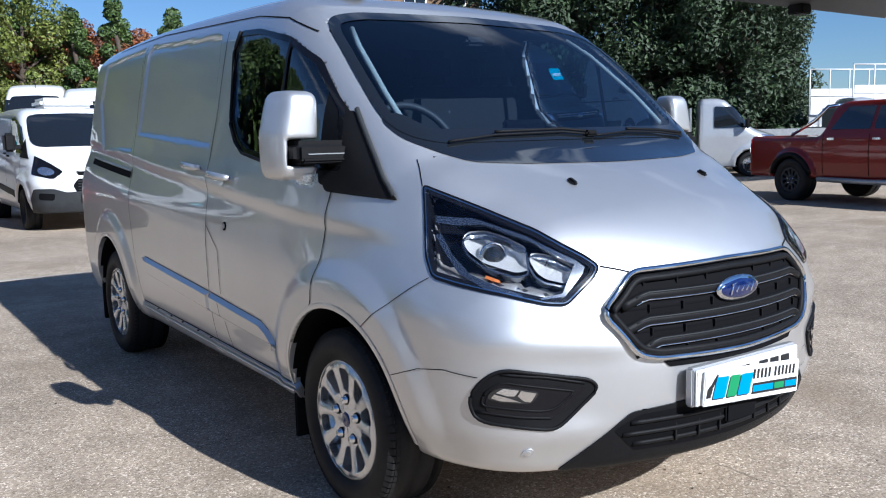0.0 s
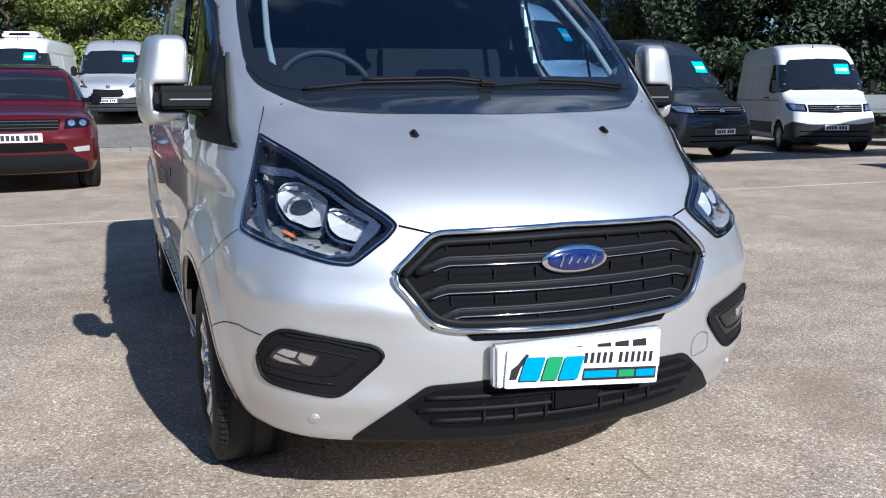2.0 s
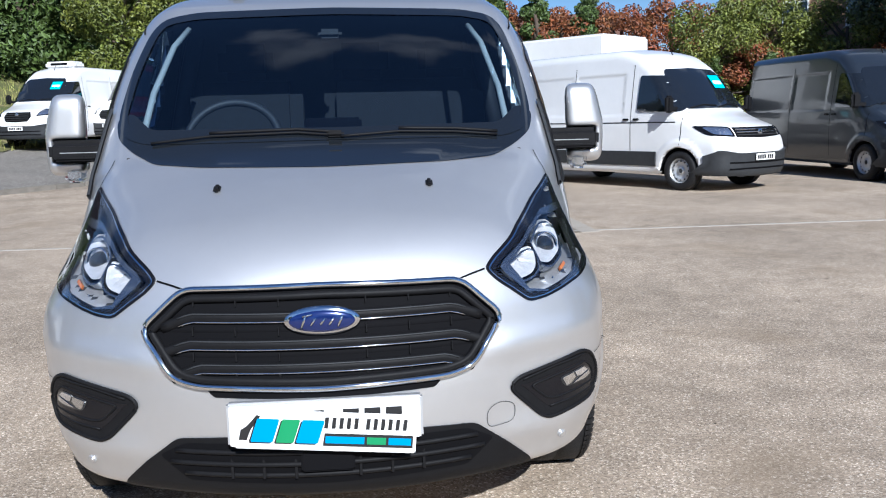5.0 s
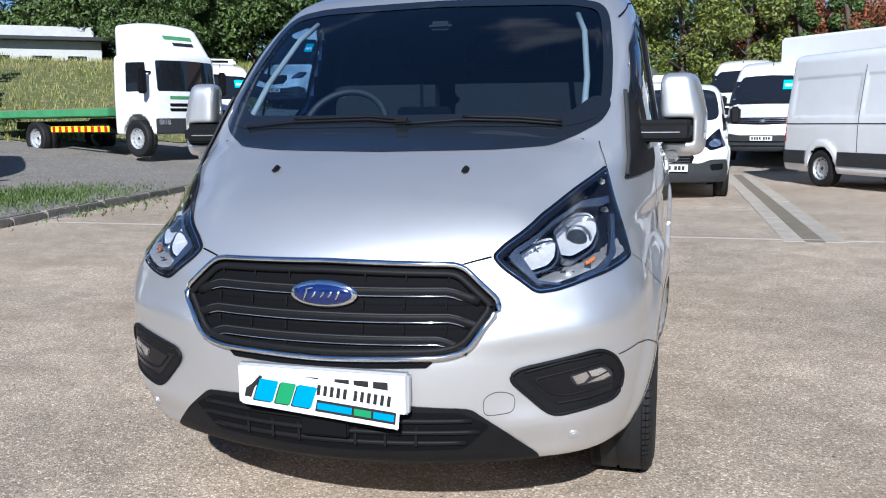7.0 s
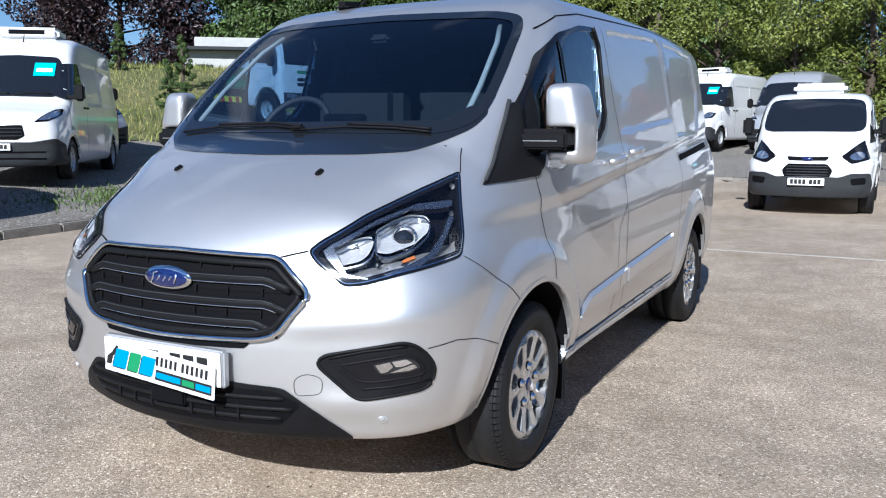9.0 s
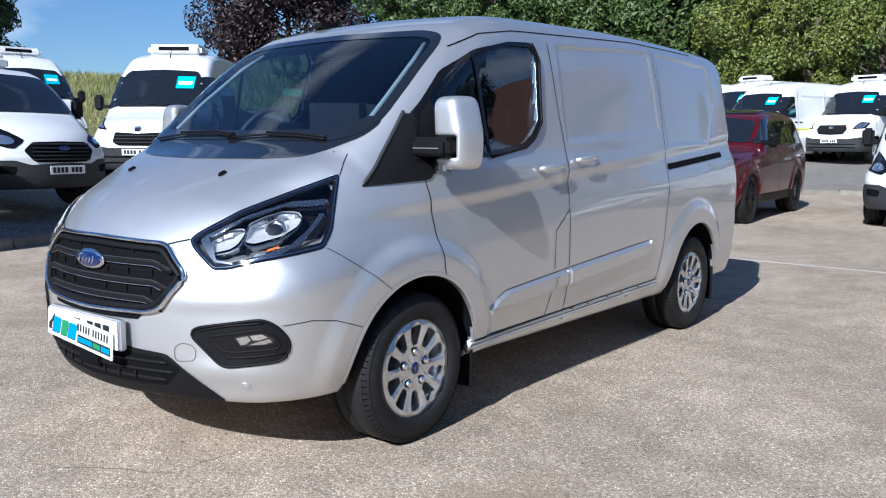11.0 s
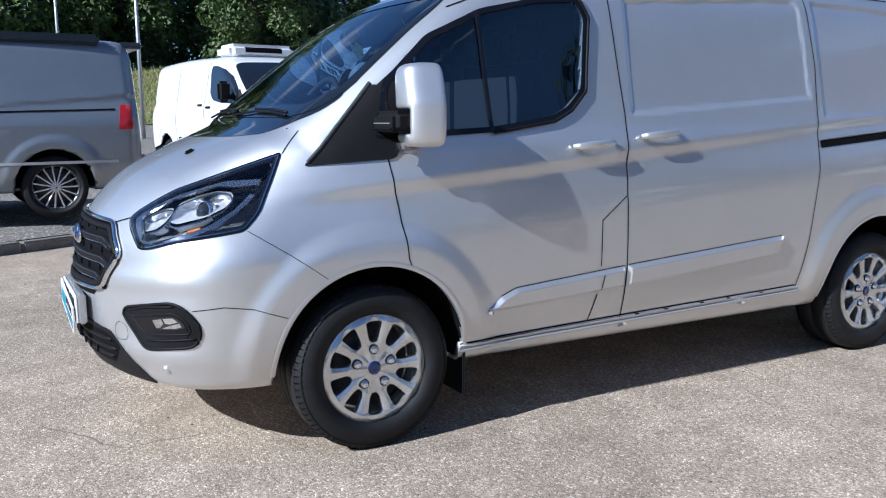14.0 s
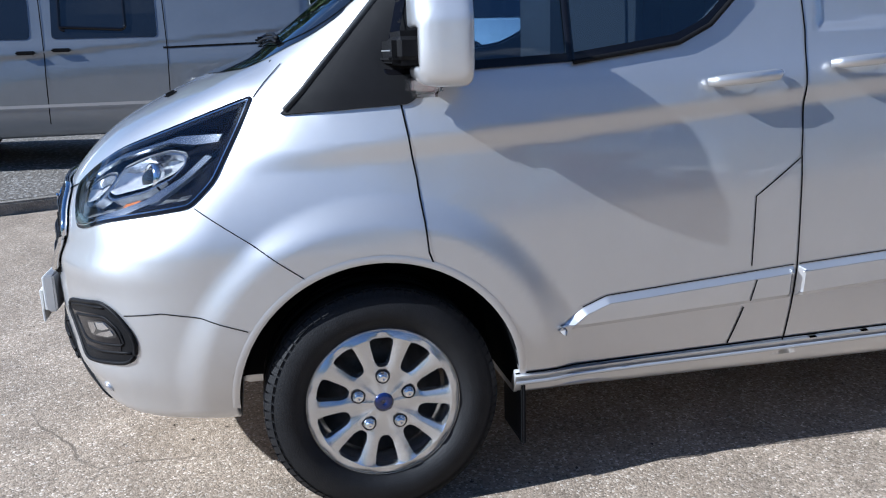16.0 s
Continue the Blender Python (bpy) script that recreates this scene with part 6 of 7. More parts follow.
for s, way in ((1, "+x"), (-1, "-x")):
    for lo_y, hi_y, sl in ((0.72, 1.55, 0.55), (1.63, 2.55, 0.0), (2.63, 3.30, 0.0)):
        patch("side_window", CS, rounded([(lo_y, 1.20), (lo_y + sl, 1.58), (hi_y, 1.60), (hi_y, 1.20)], 0.04), way, DARKGLASS, car, 0.014, 0.05, 0.01, "dark side window")
    for y in (0.55, 1.59, 2.58):
        ribbon("door_gap", CS, [(y, 0.45), (y + 0.02, 1.15)], way, 0.01, SEAM, car, 0.004, 0.08)
    patch("sill", CS, [(0.42, 0.28), (2.5, 0.28), (2.5, 0.42), (0.42, 0.42)], way, BLACK, car, 0.010, 0.1, 0.02)
    h = patch("headlamp", CS, rounded([(s * 0.52, 0.84), (s * 0.82, 0.86), (s * 0.88, 0.98), (s * 0.55, 0.97)], 0.02), "-y", GLOSS, car, 0.006, 0.04, 0.01)
    for x in (0.62, 0.76):
        patch("reflector", CS, blob(s * x, 0.915, 0.045, 0.04, 16), "-y", REFLECT, h, 0.010, 0.03, 0.0, "bright round reflector")
    patch("fog_lamp", CS, rounded([(s * 0.62, 0.60), (s * 0.82, 0.62), (s * 0.82, 0.55), (s * 0.64, 0.54)], 0.02), "-y", PALE, car, 0.010, 0.04, 0.01)
    wheel(car, s * 0.84, 0.0, r=0.385, width=0.26, rim=0.27, style="multi", side=s, rim_mat=GLOSS)
    wheel(car, s * 0.84, 2.92, r=0.385, width=0.26, rim=0.27, style="multi", side=s, rim_mat=GLOSS)
van_mirror(car, 0.92, 0.85, 1.20, GLOSS, 0.17)
set_down(car, -2.38, 10.8, 4)
car.matrix_world = car.matrix_world @ Matrix.Scale(1.05, 4)

# grey camper seen from behind
camper = empty("camper_van")
tagged(camper, "mid-grey camper van with tinted windows parked on gravel", "van")
skin_mesh(camper, small_mesh, plain_skin, T_GREY, small_nor)
TS = plain_skin
for s, way in ((1, "+x"), (-1, "-x")):
    patch("side_window", TS, rounded([(0.15, 1.25), (0.55, 1.72), (1.05, 1.76), (1.05, 1.25)], 0.05), way, DARKGLASS, camper, 0.005, 0.07, 0.0, "dark side window")
    w = patch("side_window", TS, rounded([(1.25, 1.25), (1.27, 1.76), (2.25, 1.80), (2.25, 1.25)], 0.04), way, DARKGLASS, camper, 0.005, 0.07, 0.0, "tinted sliding window")
    ribbon("window_frame", TS, np.concatenate([rounded([(1.33, 1.33), (1.34, 1.68), (1.95, 1.70), (1.95, 1.33)], 0.05)] * 1 + [[(1.33, 1.36)]]), way, 0.03, GLOSS, w, 0.009, 0.06, proud=0.012)
    ribbon("rail", TS, [(2.3, 1.14), (3.6, 1.17)], way, 0.02, SEAM, camper, 0.004, 0.1)
    for y in (1.15, 2.32):
        ribbon("door_gap", TS, [(y, 0.42), (y + 0.02, 1.1), (y, 1.84)], way, 0.010, SEAM, camper, 0.004, 0.08)
    ribbon("waist_trim", TS, [(0.3, 0.60), (3.6, 0.60)], way, 0.03, PALE, camper, 0.006, 0.1)
    patch("tail_lamp", TS, rounded([(3.62, 0.95), (3.78, 0.95), (3.78, 1.22), (3.66, 1.22)], 0.02), way, TAIL, camper, 0.010, 0.05, 0.01, "red tail lamp")
    for y, z in ((1.0, 1.12), (1.33, 1.14)):
        p = onto(TS, [(y, z)], way)[0]
        part("door_handle", box(p - np.array((0.03, 0.09, 0.018)), p + np.array((0.03, 0.09, 0.018)), 0.012), BLACK, camper)
    wheel(camper, s * 0.832, 0.0, r=0.335, rim=0.235, style="multi", side=s, rim_mat=ALLOY)
    wheel(camper, s * 0.832, 2.933, r=0.335, rim=0.235, style="multi", side=s, rim_mat=ALLOY)
patch("rear_window", TS, rounded(both([(0, 1.25), (0.66, 1.25), (0.60, 1.76), (0, 1.78)]), 0.06), "+y", DARKGLASS, camper, 0.006, 0.08, 0.0, "dark tailgate window")
part("spoiler", box((-0.66, 3.72, 1.86), (0.66, 4.0, 1.93), 0.03), GREY, camper)
part("roof_rail", box((-0.78, 0.7, 1.90), (-0.70, 3.4, 1.97), 0.02), GREY, camper)
part("awning", box((0.66, 0.6, 1.88), (0.80, 3.5, 1.99), 0.03), GREY, camper)
bm = bmesh.new()
part("rear_bumper", box((-0.85, 3.82, 0.36), (0.85, 3.98, 0.66), 0.06, segments=3), T_GREY, camper, smooth=True)
set_down(camper, -7.1, -3.55, 3)

# red pickup
pick = empty("pickup_truck")
tagged(pick, "orange-red double-cab pickup with chrome roll bar", "pickup")
PICK = dict(
    height=[(-0.95, 0.85), (-0.88, 1.02), (-0.75, 1.12), (0.3, 1.22), (0.42, 1.26), (1.05, 1.68), (1.25, 1.77), (2.05, 1.78), (2.25, 1.70), (2.42, 1.20), (2.5, 1.16), (4.3, 1.18)],
    front=[(0.3, -0.85), (0.5, -0.92), (0.8, -0.93), (1.0, -0.88)], bow=[(0.3, 0.22), (1.0, 0.16), (1.3, 0.08)],
    width=[(0.3, 0.88), (0.5, 0.915), (0.8, 0.93), (1.1, 0.92), (1.25, 0.88), (1.75, 0.70)], lean=0, taper=0.03, crown=[(-0.9, 0.05), (1.0, 0.02), (2.0, 0.05), (2.6, 0.0)],
    rear=4.28, bottom=0.42, axles=(0.0, 3.085), arch=(0.46, 0.46), rear_lean=0.0, rear_k=0.06, side_k=0.10, flare=0.05)
PS = solid_vehicle(pick, PICK, (-1.1, -1.1, 0.3), (1.1, 4.45, 1.95), 0.045, ORANGE)
patch("windscreen", PS, rounded(both([(0, 1.30), (0.68, 1.29), (0.62, 1.62), (0, 1.68)]), 0.05), "-y", DARKGLASS, pick, 0.006, 0.08, 0.0, "dark windscreen")
for s, way in ((1, "+x"), (-1, "-x")):
    patch("side_window", PS, rounded([(0.62, 1.28), (1.10, 1.62), (1.35, 1.66), (1.35, 1.28)], 0.03), way, DARKGLASS, pick, 0.006, 0.07, 0.0, "dark side window")
    patch("side_window", PS, rounded([(1.43, 1.28), (1.43, 1.66), (2.0, 1.66), (2.25, 1.28)], 0.03), way, DARKGLASS, pick, 0.006, 0.07, 0.0, "dark side window")
    for y in (0.45, 1.39, 2.36):
        ribbon("door_gap", PS, [(y, 0.5), (y + 0.02, 1.2)], way, 0.012, SEAM, pick, 0.004, 0.08)
    for y in (1.25, 2.2):
        p = onto(PS, [(y, 1.12)], way)[0]
        part("door_handle", box(p - np.array((0.03, 0.08, 0.02)), p + np.array((0.03, 0.08, 0.02)), 0.012), CHROME, pick)
    tv, tf = tube([(s * 0.98, 0.6, 0.42), (s * 1.0, 1.4, 0.41), (s * 0.98, 2.4, 0.42)], 0.045, 8)
    mesh_ob("side_step", tv, tf, GALV, pick, "silver side step")
    tv, tf = tube([(s * 0.72, 3.3, 1.20), (s * 0.72, 2.75, 1.45), (s * 0.68, 2.52, 1.68), (0, 2.52, 1.74)], 0.035, 8)
    mesh_ob("roll_bar", tv, tf, CHROME, pick, "chrome roll bar")
    for y in (0.0, 3.085):
        a = np.linspace(0.15, np.pi - 0.15, 14)
        p = onto(PS, np.stack([y + 0.50 * np.cos(a), 0.345 + 0.50 * np.sin(a)], 1), way)
        tv, tf = tube(p, 0.05, 6)
        mesh_ob("arch_trim", tv, tf, BLACK, pick)
        wheel(pick, s * 0.84, y, r=0.39, width=0.26, rim=0.23, style="alloy", side=s, rim_mat=GREYPL)
    patch("tail_lamp", PS, [(4.15, 0.85), (4.25, 0.85), (4.25, 1.12), (4.15, 1.12)], way, TAIL, pick, 0.008, 0.05, 0.01)
    h = patch("headlamp", PS, [(s * 0.55, 0.92), (s * 0.84, 0.95), (s * 0.86, 1.05), (s * 0.58, 1.02)], "-y", REFLECT, pick, 0.006, 0.05, 0.01)
patch("grille", PS, rounded(both([(0, 1.03), (0.5, 1.03), (0.42, 0.66), (0, 0.64)]), 0.04), "-y", SEAM, pick, 0.006, 0.06, 0.01)
part("rear_bumper", box((-0.85, 4.22, 0.50), (0.85, 4.42, 0.68), 0.03), CHROME, pick)
van_mirror(pick, 0.90, 0.75, 1.26, CHROME, 0.2)
pick.matrix_world = pose(12.2, 3.38, 0, 0, 0, -13)

# flatbed lorry
lorry = empty("flatbed_lorry")
tagged(lorry, "white flatbed recovery lorry with green deck on gravel", "lorry")


def cab_solid(x, y, z):
    a = np.abs(x)
    front = -0.75 + 0.10 * a * a + 0.10 * np.maximum(z - 1.5, 0) - y
    f = smax(front, a - 1.08 + 0.05 * np.maximum(z - 1.5, 0), 0.16)
    f = smax(f, z - 2.55 - 0.0 * y, 0.12)
    f = smax(f, y - 0.85, 0.08)
    f = smax(f, 0.55 - z, 0.08)
    return np.maximum(f, -np.maximum(np.hypot(y, z - 0.48) - 0.56, 0.7 - a))


made = polygonise(cab_solid, (-1.2, -0.95, 0.4), (1.2, 1.0, 2.7), 0.06, 3)
mesh_ob("cab", made[0], made[1], WHITE, lorry, normals=gradient(cab_solid, made[0]))


def deflector_solid(x, y, z):
    f = smax(np.abs(x) - 0.98, (-0.55 + 0.75 * (z - 2.5)) - y, 0.2)
    f = smax(f, z - 3.35 + 0.25 * np.abs(x) ** 2 * 0.3, 0.15)
    return smax(smax(f, y - 0.80, 0.06), 2.50 - z, 0.04)


made = polygonise(deflector_solid, (-1.1, -0.7, 2.4), (1.1, 0.95, 3.5), 0.06, 3)
d = mesh_ob("roof_deflector", made[0], made[1], WHITE, lorry, "white roof air deflector", normals=gradient(deflector_solid, made[0]))
patch("windscreen", cab_solid, rounded(both([(0, 1.62), (0.92, 1.62), (0.90, 2.36), (0, 2.38)]), 0.06), "-y", DARKGLASS, lorry, 0.006, 0.1, 0.0, "dark windscreen")
patch("deflector_lettering", deflector_solid, [(-0.3, 2.92), (0.6, 2.92), (0.6, 3.02), (-0.3, 3.02)], "-y", DECK_GREEN, d, 0.006, 0.1, 0.0)
patch("deflector_lettering", deflector_solid, [(-0.1, 2.76), (0.55, 2.76), (0.55, 2.85), (-0.1, 2.85)], "-y", INK, d, 0.006, 0.1, 0.0)
patch("cab_lettering", cab_solid, [(-0.6, 1.42), (0.6, 1.42), (0.6, 1.50), (-0.6, 1.50)], "-y", DECK_GREEN, lorry, 0.006, 0.1, 0.0)
for z in (1.12, 1.24):
    patch("grille", cab_solid, rounded(both([(0, z + 0.08), (0.62, z + 0.08), (0.6, z), (0, z)]), 0.03), "-y", SEAM, lorry, 0.006, 0.08, 0.01)
patch("bumper", cab_solid, rounded(both([(0, 0.95), (1.0, 0.95), (1.0, 0.58), (0, 0.58)]), 0.04), "-y", GREYPL, lorry, 0.02, 0.1, 0.04)
bars_plate(lorry, pose(0.05, -0.80, 0.75))
for s, way in ((1, "+x"), (-1, "-x")):
    patch("side_window", cab_solid, rounded([(-0.45, 1.62), (-0.38, 2.32), (0.35, 2.34), (0.35, 1.62)], 0.05), way, DARKGLASS, lorry, 0.006, 0.1, 0.0)
    patch("headlamp", cab_solid, rounded([(s * 0.62, 0.80), (s * 0.94, 0.80), (s * 0.94, 0.92), (s * 0.64, 0.92)], 0.03), "-y", REFLECT, lorry, 0.026, 0.06, 0.01)
    bm = box((1.18, -0.62, 1.55), (1.40, -0.48, 2.15), 0.04)
    box((1.02, -0.58, 2.05), (1.2, -0.53, 2.1), 0.01, bm)
    o = part("cab_mirror", bm, BLACK, lorry)
    o.matrix_local = Matrix.Diagonal((s, 1, 1, 1))
    wheel(lorry, s * 0.98, 0.0, r=0.46, width=0.26, rim=0.26, style="steel", side=s)
    wheel(lorry, s * 0.95, 4.3, r=0.46, width=0.40, rim=0.26, style="steel", side=s)
    part("side_guard", box((s * 1.08 - 0.02, 1.1, 0.62), (s * 1.08 + 0.02, 3.6, 0.78), 0.01), YELLOW, lorry, "yellow and red side guard")
    for k in range(9):
        part("guard_stripe", box((s * 1.103 - 0.004, 1.15 + k * 0.28, 0.625), (s * 1.103 + 0.004, 1.27 + k * 0.28, 0.775), 0), TAIL, lorry)
    part("chassis_rail", box((s * 0.45 - 0.05, 0.7, 0.70), (s * 0.45 + 0.05, 6.2, 0.92), 0.01), BLACK, lorry)
part("deck", box((-1.18, 1.0, 1.02), (1.18, 7.2, 1.22), 0.02), DECK_GREEN, lorry, "green painted steel deck")
part("deck_floor", box((-1.12, 1.05, 1.215), (1.12, 7.1, 1.245), 0.005), WOOD, lorry)
part("underrun_box", box((-0.9, 1.4, 0.55), (0.9, 2.2, 0.98), 0.03), BLACK, lorry)
set_down(lorry, -11.6, 16.7, 72)

# tippers and a luton body behind
def tipper(name, label, paint, cage):
    v = empty(name)
    tagged(v, label, "truck")
    spec = dict(BIG)
    spec.update(height=[(-1.05, 0.85), (-0.97, 0.98), (-0.85, 1.10), (-0.45, 1.25), (-0.15, 1.36), (-0.05, 1.42), (0.5, 2.02), (0.7, 2.18), (1.0, 2.24), (1.5, 2.22)], rear=1.45, axles=(0.0, 9.0), arch=(0.41, 0.1), dents=())
    S = solid_vehicle(v, spec, (-1.2, -1.2, 0.16), (1.2, 1.6, 2.4), 0.06, paint)
    patch("windscreen", S, rounded(both([(0, 1.43), (0.76, 1.45), (0.70, 2.0), (0, 2.04)]), 0.05), "-y", DARKGLASS, v, 0.018, 0.1, 0.0)
    patch("bumper", S, rounded(both([(0, 0.66), (0.90, 0.70), (0.95, 0.32), (0, 0.30)]), 0.04), "-y", GREYPL, v, 0.014, 0.1, 0.03)
    patch("grille", S, rounded(both([(0, 1.06), (0.42, 1.06), (0.40, 0.80), (0, 0.78)]), 0.03), "-y", SEAM, v, 0.006, 0.1, 0.01)
    for s, way in ((1, "+x"), (-1, "-x")):
        patch("side_window", S, rounded([(0.05, 1.38), (0.45, 1.95), (1.0, 1.98), (1.0, 1.38)], 0.05), way, DARKGLASS, v, 0.025, 0.06, 0.0)
        patch("headlamp", S, rounded([(s * 0.60, 0.95), (s * 0.90, 0.98), (s * 0.90, 1.18), (s * 0.7, 1.15)], 0.03), "-y", REFLECT, v, 0.006, 0.06, 0.01)
        wheel(v, s * 0.87, 0.0, r=0.35, width=0.22, rim=0.215, style="steel", side=s)
        wheel(v, s * 0.84, 3.6, r=0.35, width=0.30, rim=0.215, style="steel", side=s)
        part("dropside", box((s * 1.05 - 0.02, 1.7, 0.95), (s * 1.05 + 0.02, 4.9, 1.32), 0.01), GALV, v)
        part("chassis_rail", box((s * 0.4 - 0.05, 1.3, 0.55), (s * 0.4 + 0.05, 4.8, 0.75), 0.01), BLACK, v)
    part("bed_floor", box((-1.05, 1.7, 0.86), (1.05, 4.9, 0.96), 0.01), GALV, v)
    part("headboard", box((-1.05, 1.62, 0.95), (1.05, 1.68, 1.95 if not cage else 2.3), 0.01), GALV if not cage else BLACK, v)
    van_mirror(v, 1.0, 0.12, 1.40)
    if cage:
        for s in (-1, 1):
            for z in (2.0, 2.9):
                tv, tf = tube([(s * 1.03, 1.7, z), (s * 1.03, 4.9, z)], 0.03, 6)
                mesh_ob("cage_rail", tv, tf, WHITE, v)
            for y in np.linspace(1.7, 4.9, 5):
                tv, tf = tube([(s * 1.03, y, 1.3), (s * 1.03, y, 2.9)], 0.025, 6)
                mesh_ob("cage_post", tv, tf, WHITE, v)
            part("cage_panel", box((s * 1.03 - 0.01, 1.8, 1.32), (s * 1.03 + 0.01, 4.85, 2.25), 0.0), WHITE, v)
    return v


tip = tipper("tipper_truck", "silver-grey dropside tipper truck parked by conifers", PALE, False)
tip.matrix_world = pose(19.4, 12.8, 0, 0, 0, 42)
tip2 = copy_thing(tip, pose(24.6, 11.4, 0, 0, 0, 48))
cage = tipper("caged_tipper", "white caged tipper truck with mesh sides", WHITE, True)
cage.matrix_world = pose(29.4, 11.8, 0.4, 0, 0, 70)
luton = empty("box_van")
tagged(luton, "white box-bodied van standing behind the parked vans", "van")
part("box_body", box((-1.1, 0.8, 0.9), (1.1, 4.8, 3.35), 0.06, segments=3), WHITE, luton, smooth=True)
part("cab", box((-0.95, -1.0, 0.4), (0.95, 0.9, 2.0), 0.25, segments=4), WHITE, luton, smooth=True)
part("cab_windscreen", box((-0.8, -1.01, 1.2), (0.8, -0.9, 1.8), 0.05), DARKGLASS, luton)
for s in (-1, 1):
    wheel(luton, s * 0.87, 0, r=0.35, style="steel", side=s)
    wheel(luton, s * 0.87, 3.6, r=0.35, style="steel", side=s)
luton.matrix_world = pose(7.7, 19.4, float(ground_height(7, 21)), 0, 0, 40)


# ---- kerb, drain and small ground things ----
kerb_parent = empty("kerb")
tagged(kerb_parent, "weathered concrete kerb along the gravel", "kerb", kind="structure")
walkline = dense(KERB[:13], 0.915, closed=False)
kerb_me = bpy.data.meshes.new("kerb_stone")
bm = box((-0.452, -0.065, -0.10), (0.452, 0.065, 0.115), 0.018)
bm.to_mesh(kerb_me)
bm.free()
kerb_me.materials.append(KERBSTONE)
rng = np.random.default_rng(4)
for p, q in zip(walkline, walkline[1:]):
    o = new("kerb_stone", kerb_me)
    o.parent = kerb_parent
    d = q - p
    o.matrix_local = pose(*(p + q) / 2, rng.uniform(-0.012, 0.008), rng.uniform(-1.5, 1.5), 0, math.degrees(math.atan2(d[1], d[0])) + rng.uniform(-0.8, 0.8)) @ Matrix.Diagonal((np.linalg.norm(d) / 0.915, 1, 1, 1))

# gravel made up to the back of the kerb
line = dense(KERB[:13], 0.4, closed=False)
along = np.gradient(line, axis=0)
along /= np.linalg.norm(along, axis=1)[:, None]
rows = []
for k, out in enumerate((0.05, 0.35, 0.75, 1.3)):
    q = line + out * np.stack([-along[:, 1], along[:, 0]], 1)
    rows.append(np.c_[q, np.maximum(ground_height(*q.T), 0.09) + (0.012 if k < 3 else -0.02)])
k = len(line)
edge_strip = mesh_ob("gravel_edge", np.concatenate(rows), [(j * k + i, j * k + i + 1, (j + 1) * k + i + 1, (j + 1) * k + i) for j in range(3) for i in range(k - 1)], GRAVEL)
tagged(edge_strip, "loose grey gravel heaped behind the kerb", "gravel", kind="structure")

drain = empty("drain_channel")
tagged(drain, "pale concrete drain channel set in the tarmac", "drain", kind="structure")
for x0, x1, mt in ((2.16, 2.38, SLAB), (2.58, 2.80, SLAB)):
    for k in range(5):
        y = 6.5 + k * 2.35
        part("channel_block", box((x0, y, -0.05), (x1, y + 2.335, 0.006 + 0.002 * (k % 3)), 0.006, segments=1), mt, drain)
part("channel_floor", box((2.38, 6.5, -0.05), (2.58, 18.2, 0.004), 0), DIRT, drain)
joint = part("tarmac_joint", box((-7.6, 6.66, -0.02), (13.0, 6.72, 0.005), 0), CONCRETE)
tagged(joint, "thin pale joint across the tarmac", "joint", kind="structure")
joint.rotation_euler = (0, 0, radians(-0.4))
cover = empty("manhole_cover")
v, f = ring([(0.001, 0.008), (0.17, 0.008), (0.19, 0.002), (0.001, 0.002)], 28, axis="z")
mesh_ob("lid", v, f, DARKMETAL, cover)
tagged(cover, "small round iron cover in the tarmac", "cover")
cover.location = (-3.74, 4.09, 0)


def scatter(name, label, n, area, lo, hi, material, seed):
    """Small stones lying on the tarmac, as one mesh."""
    r = np.random.default_rng(seed)
    cube = np.array([(0, 0, 1), (1, 0, 0), (0, 1, 0), (-1, 0, 0), (0, -1, 0), (0, 0, -0.4)], float)
    tris = np.array([(0, 1, 2), (0, 2, 3), (0, 3, 4), (0, 4, 1), (5, 2, 1), (5, 3, 2), (5, 4, 3), (5, 1, 4)])
    x0, y0, x1, y1 = area
    pos = np.stack([r.uniform(x0, x1, n), r.uniform(y0, y1, n), np.zeros(n)], 1)
    pos = pos[beyond_kerb(pos[:, 0], pos[:, 1]) < -0.1]
    m = len(pos)
    size = lo + (hi - lo) * r.random((m, 1, 1)) ** 3
    verts = pos[:, None] + cube[None] * size * r.uniform(0.6, 1.3, (m, 6, 1)) * [1, 1, 0.6]
    ob = mesh_ob(name, verts.reshape(-1, 3), (tris[None] + 6 * np.arange(m)[:, None, None]).reshape(-1, 3), material, smooth=False)
    return tagged(ob, label, "stones", kind="stuff")


scatter("loose_grit", "loose grit scattered on the tarmac", 9000, (-7, -3.5, 9, 8), 0.0015, 0.007, CONCRETE, 3)
scatter("dark_grit", "small dark stones on the tarmac", 2600, (-7, -3.5, 9, 8), 0.002, 0.009, BARK, 5)


def tufts(name, label, n, place, height, material, seed):
    """Grass blades standing on the ground."""
    r = np.random.default_rng(seed)
    x, y = place(r, n)
    z = ground_height(x, y)
    a, h = r.random(len(x)) * 6.283, height * (0.4 + 0.9 * r.random(len(x)))
    lean = r.normal(size=(len(x), 2)) * 0.35 * h[:, None]
    w = 0.012 + 0.03 * height
    base = np.stack([x, y, z], 1)
    dx = np.stack([np.cos(a), np.sin(a), 0 * a], 1) * w
    tip = base + np.stack([lean[:, 0], lean[:, 1], h], 1)
    verts = np.stack([base - dx, base + dx, tip], 1).reshape(-1, 3)
    ob = mesh_ob(name, verts, np.arange(3 * len(x)).reshape(-1, 3), material, smooth=False)
    return tagged(ob, label, "grass", kind="stuff")


def bank_place(r, n):
    x, y = r.uniform(-60, -8, n), r.uniform(0, 55, n)
    s = -0.72 * x + 0.69 * y
    k = (s > 24.8) & (s < 46)
    return x[k], y[k]


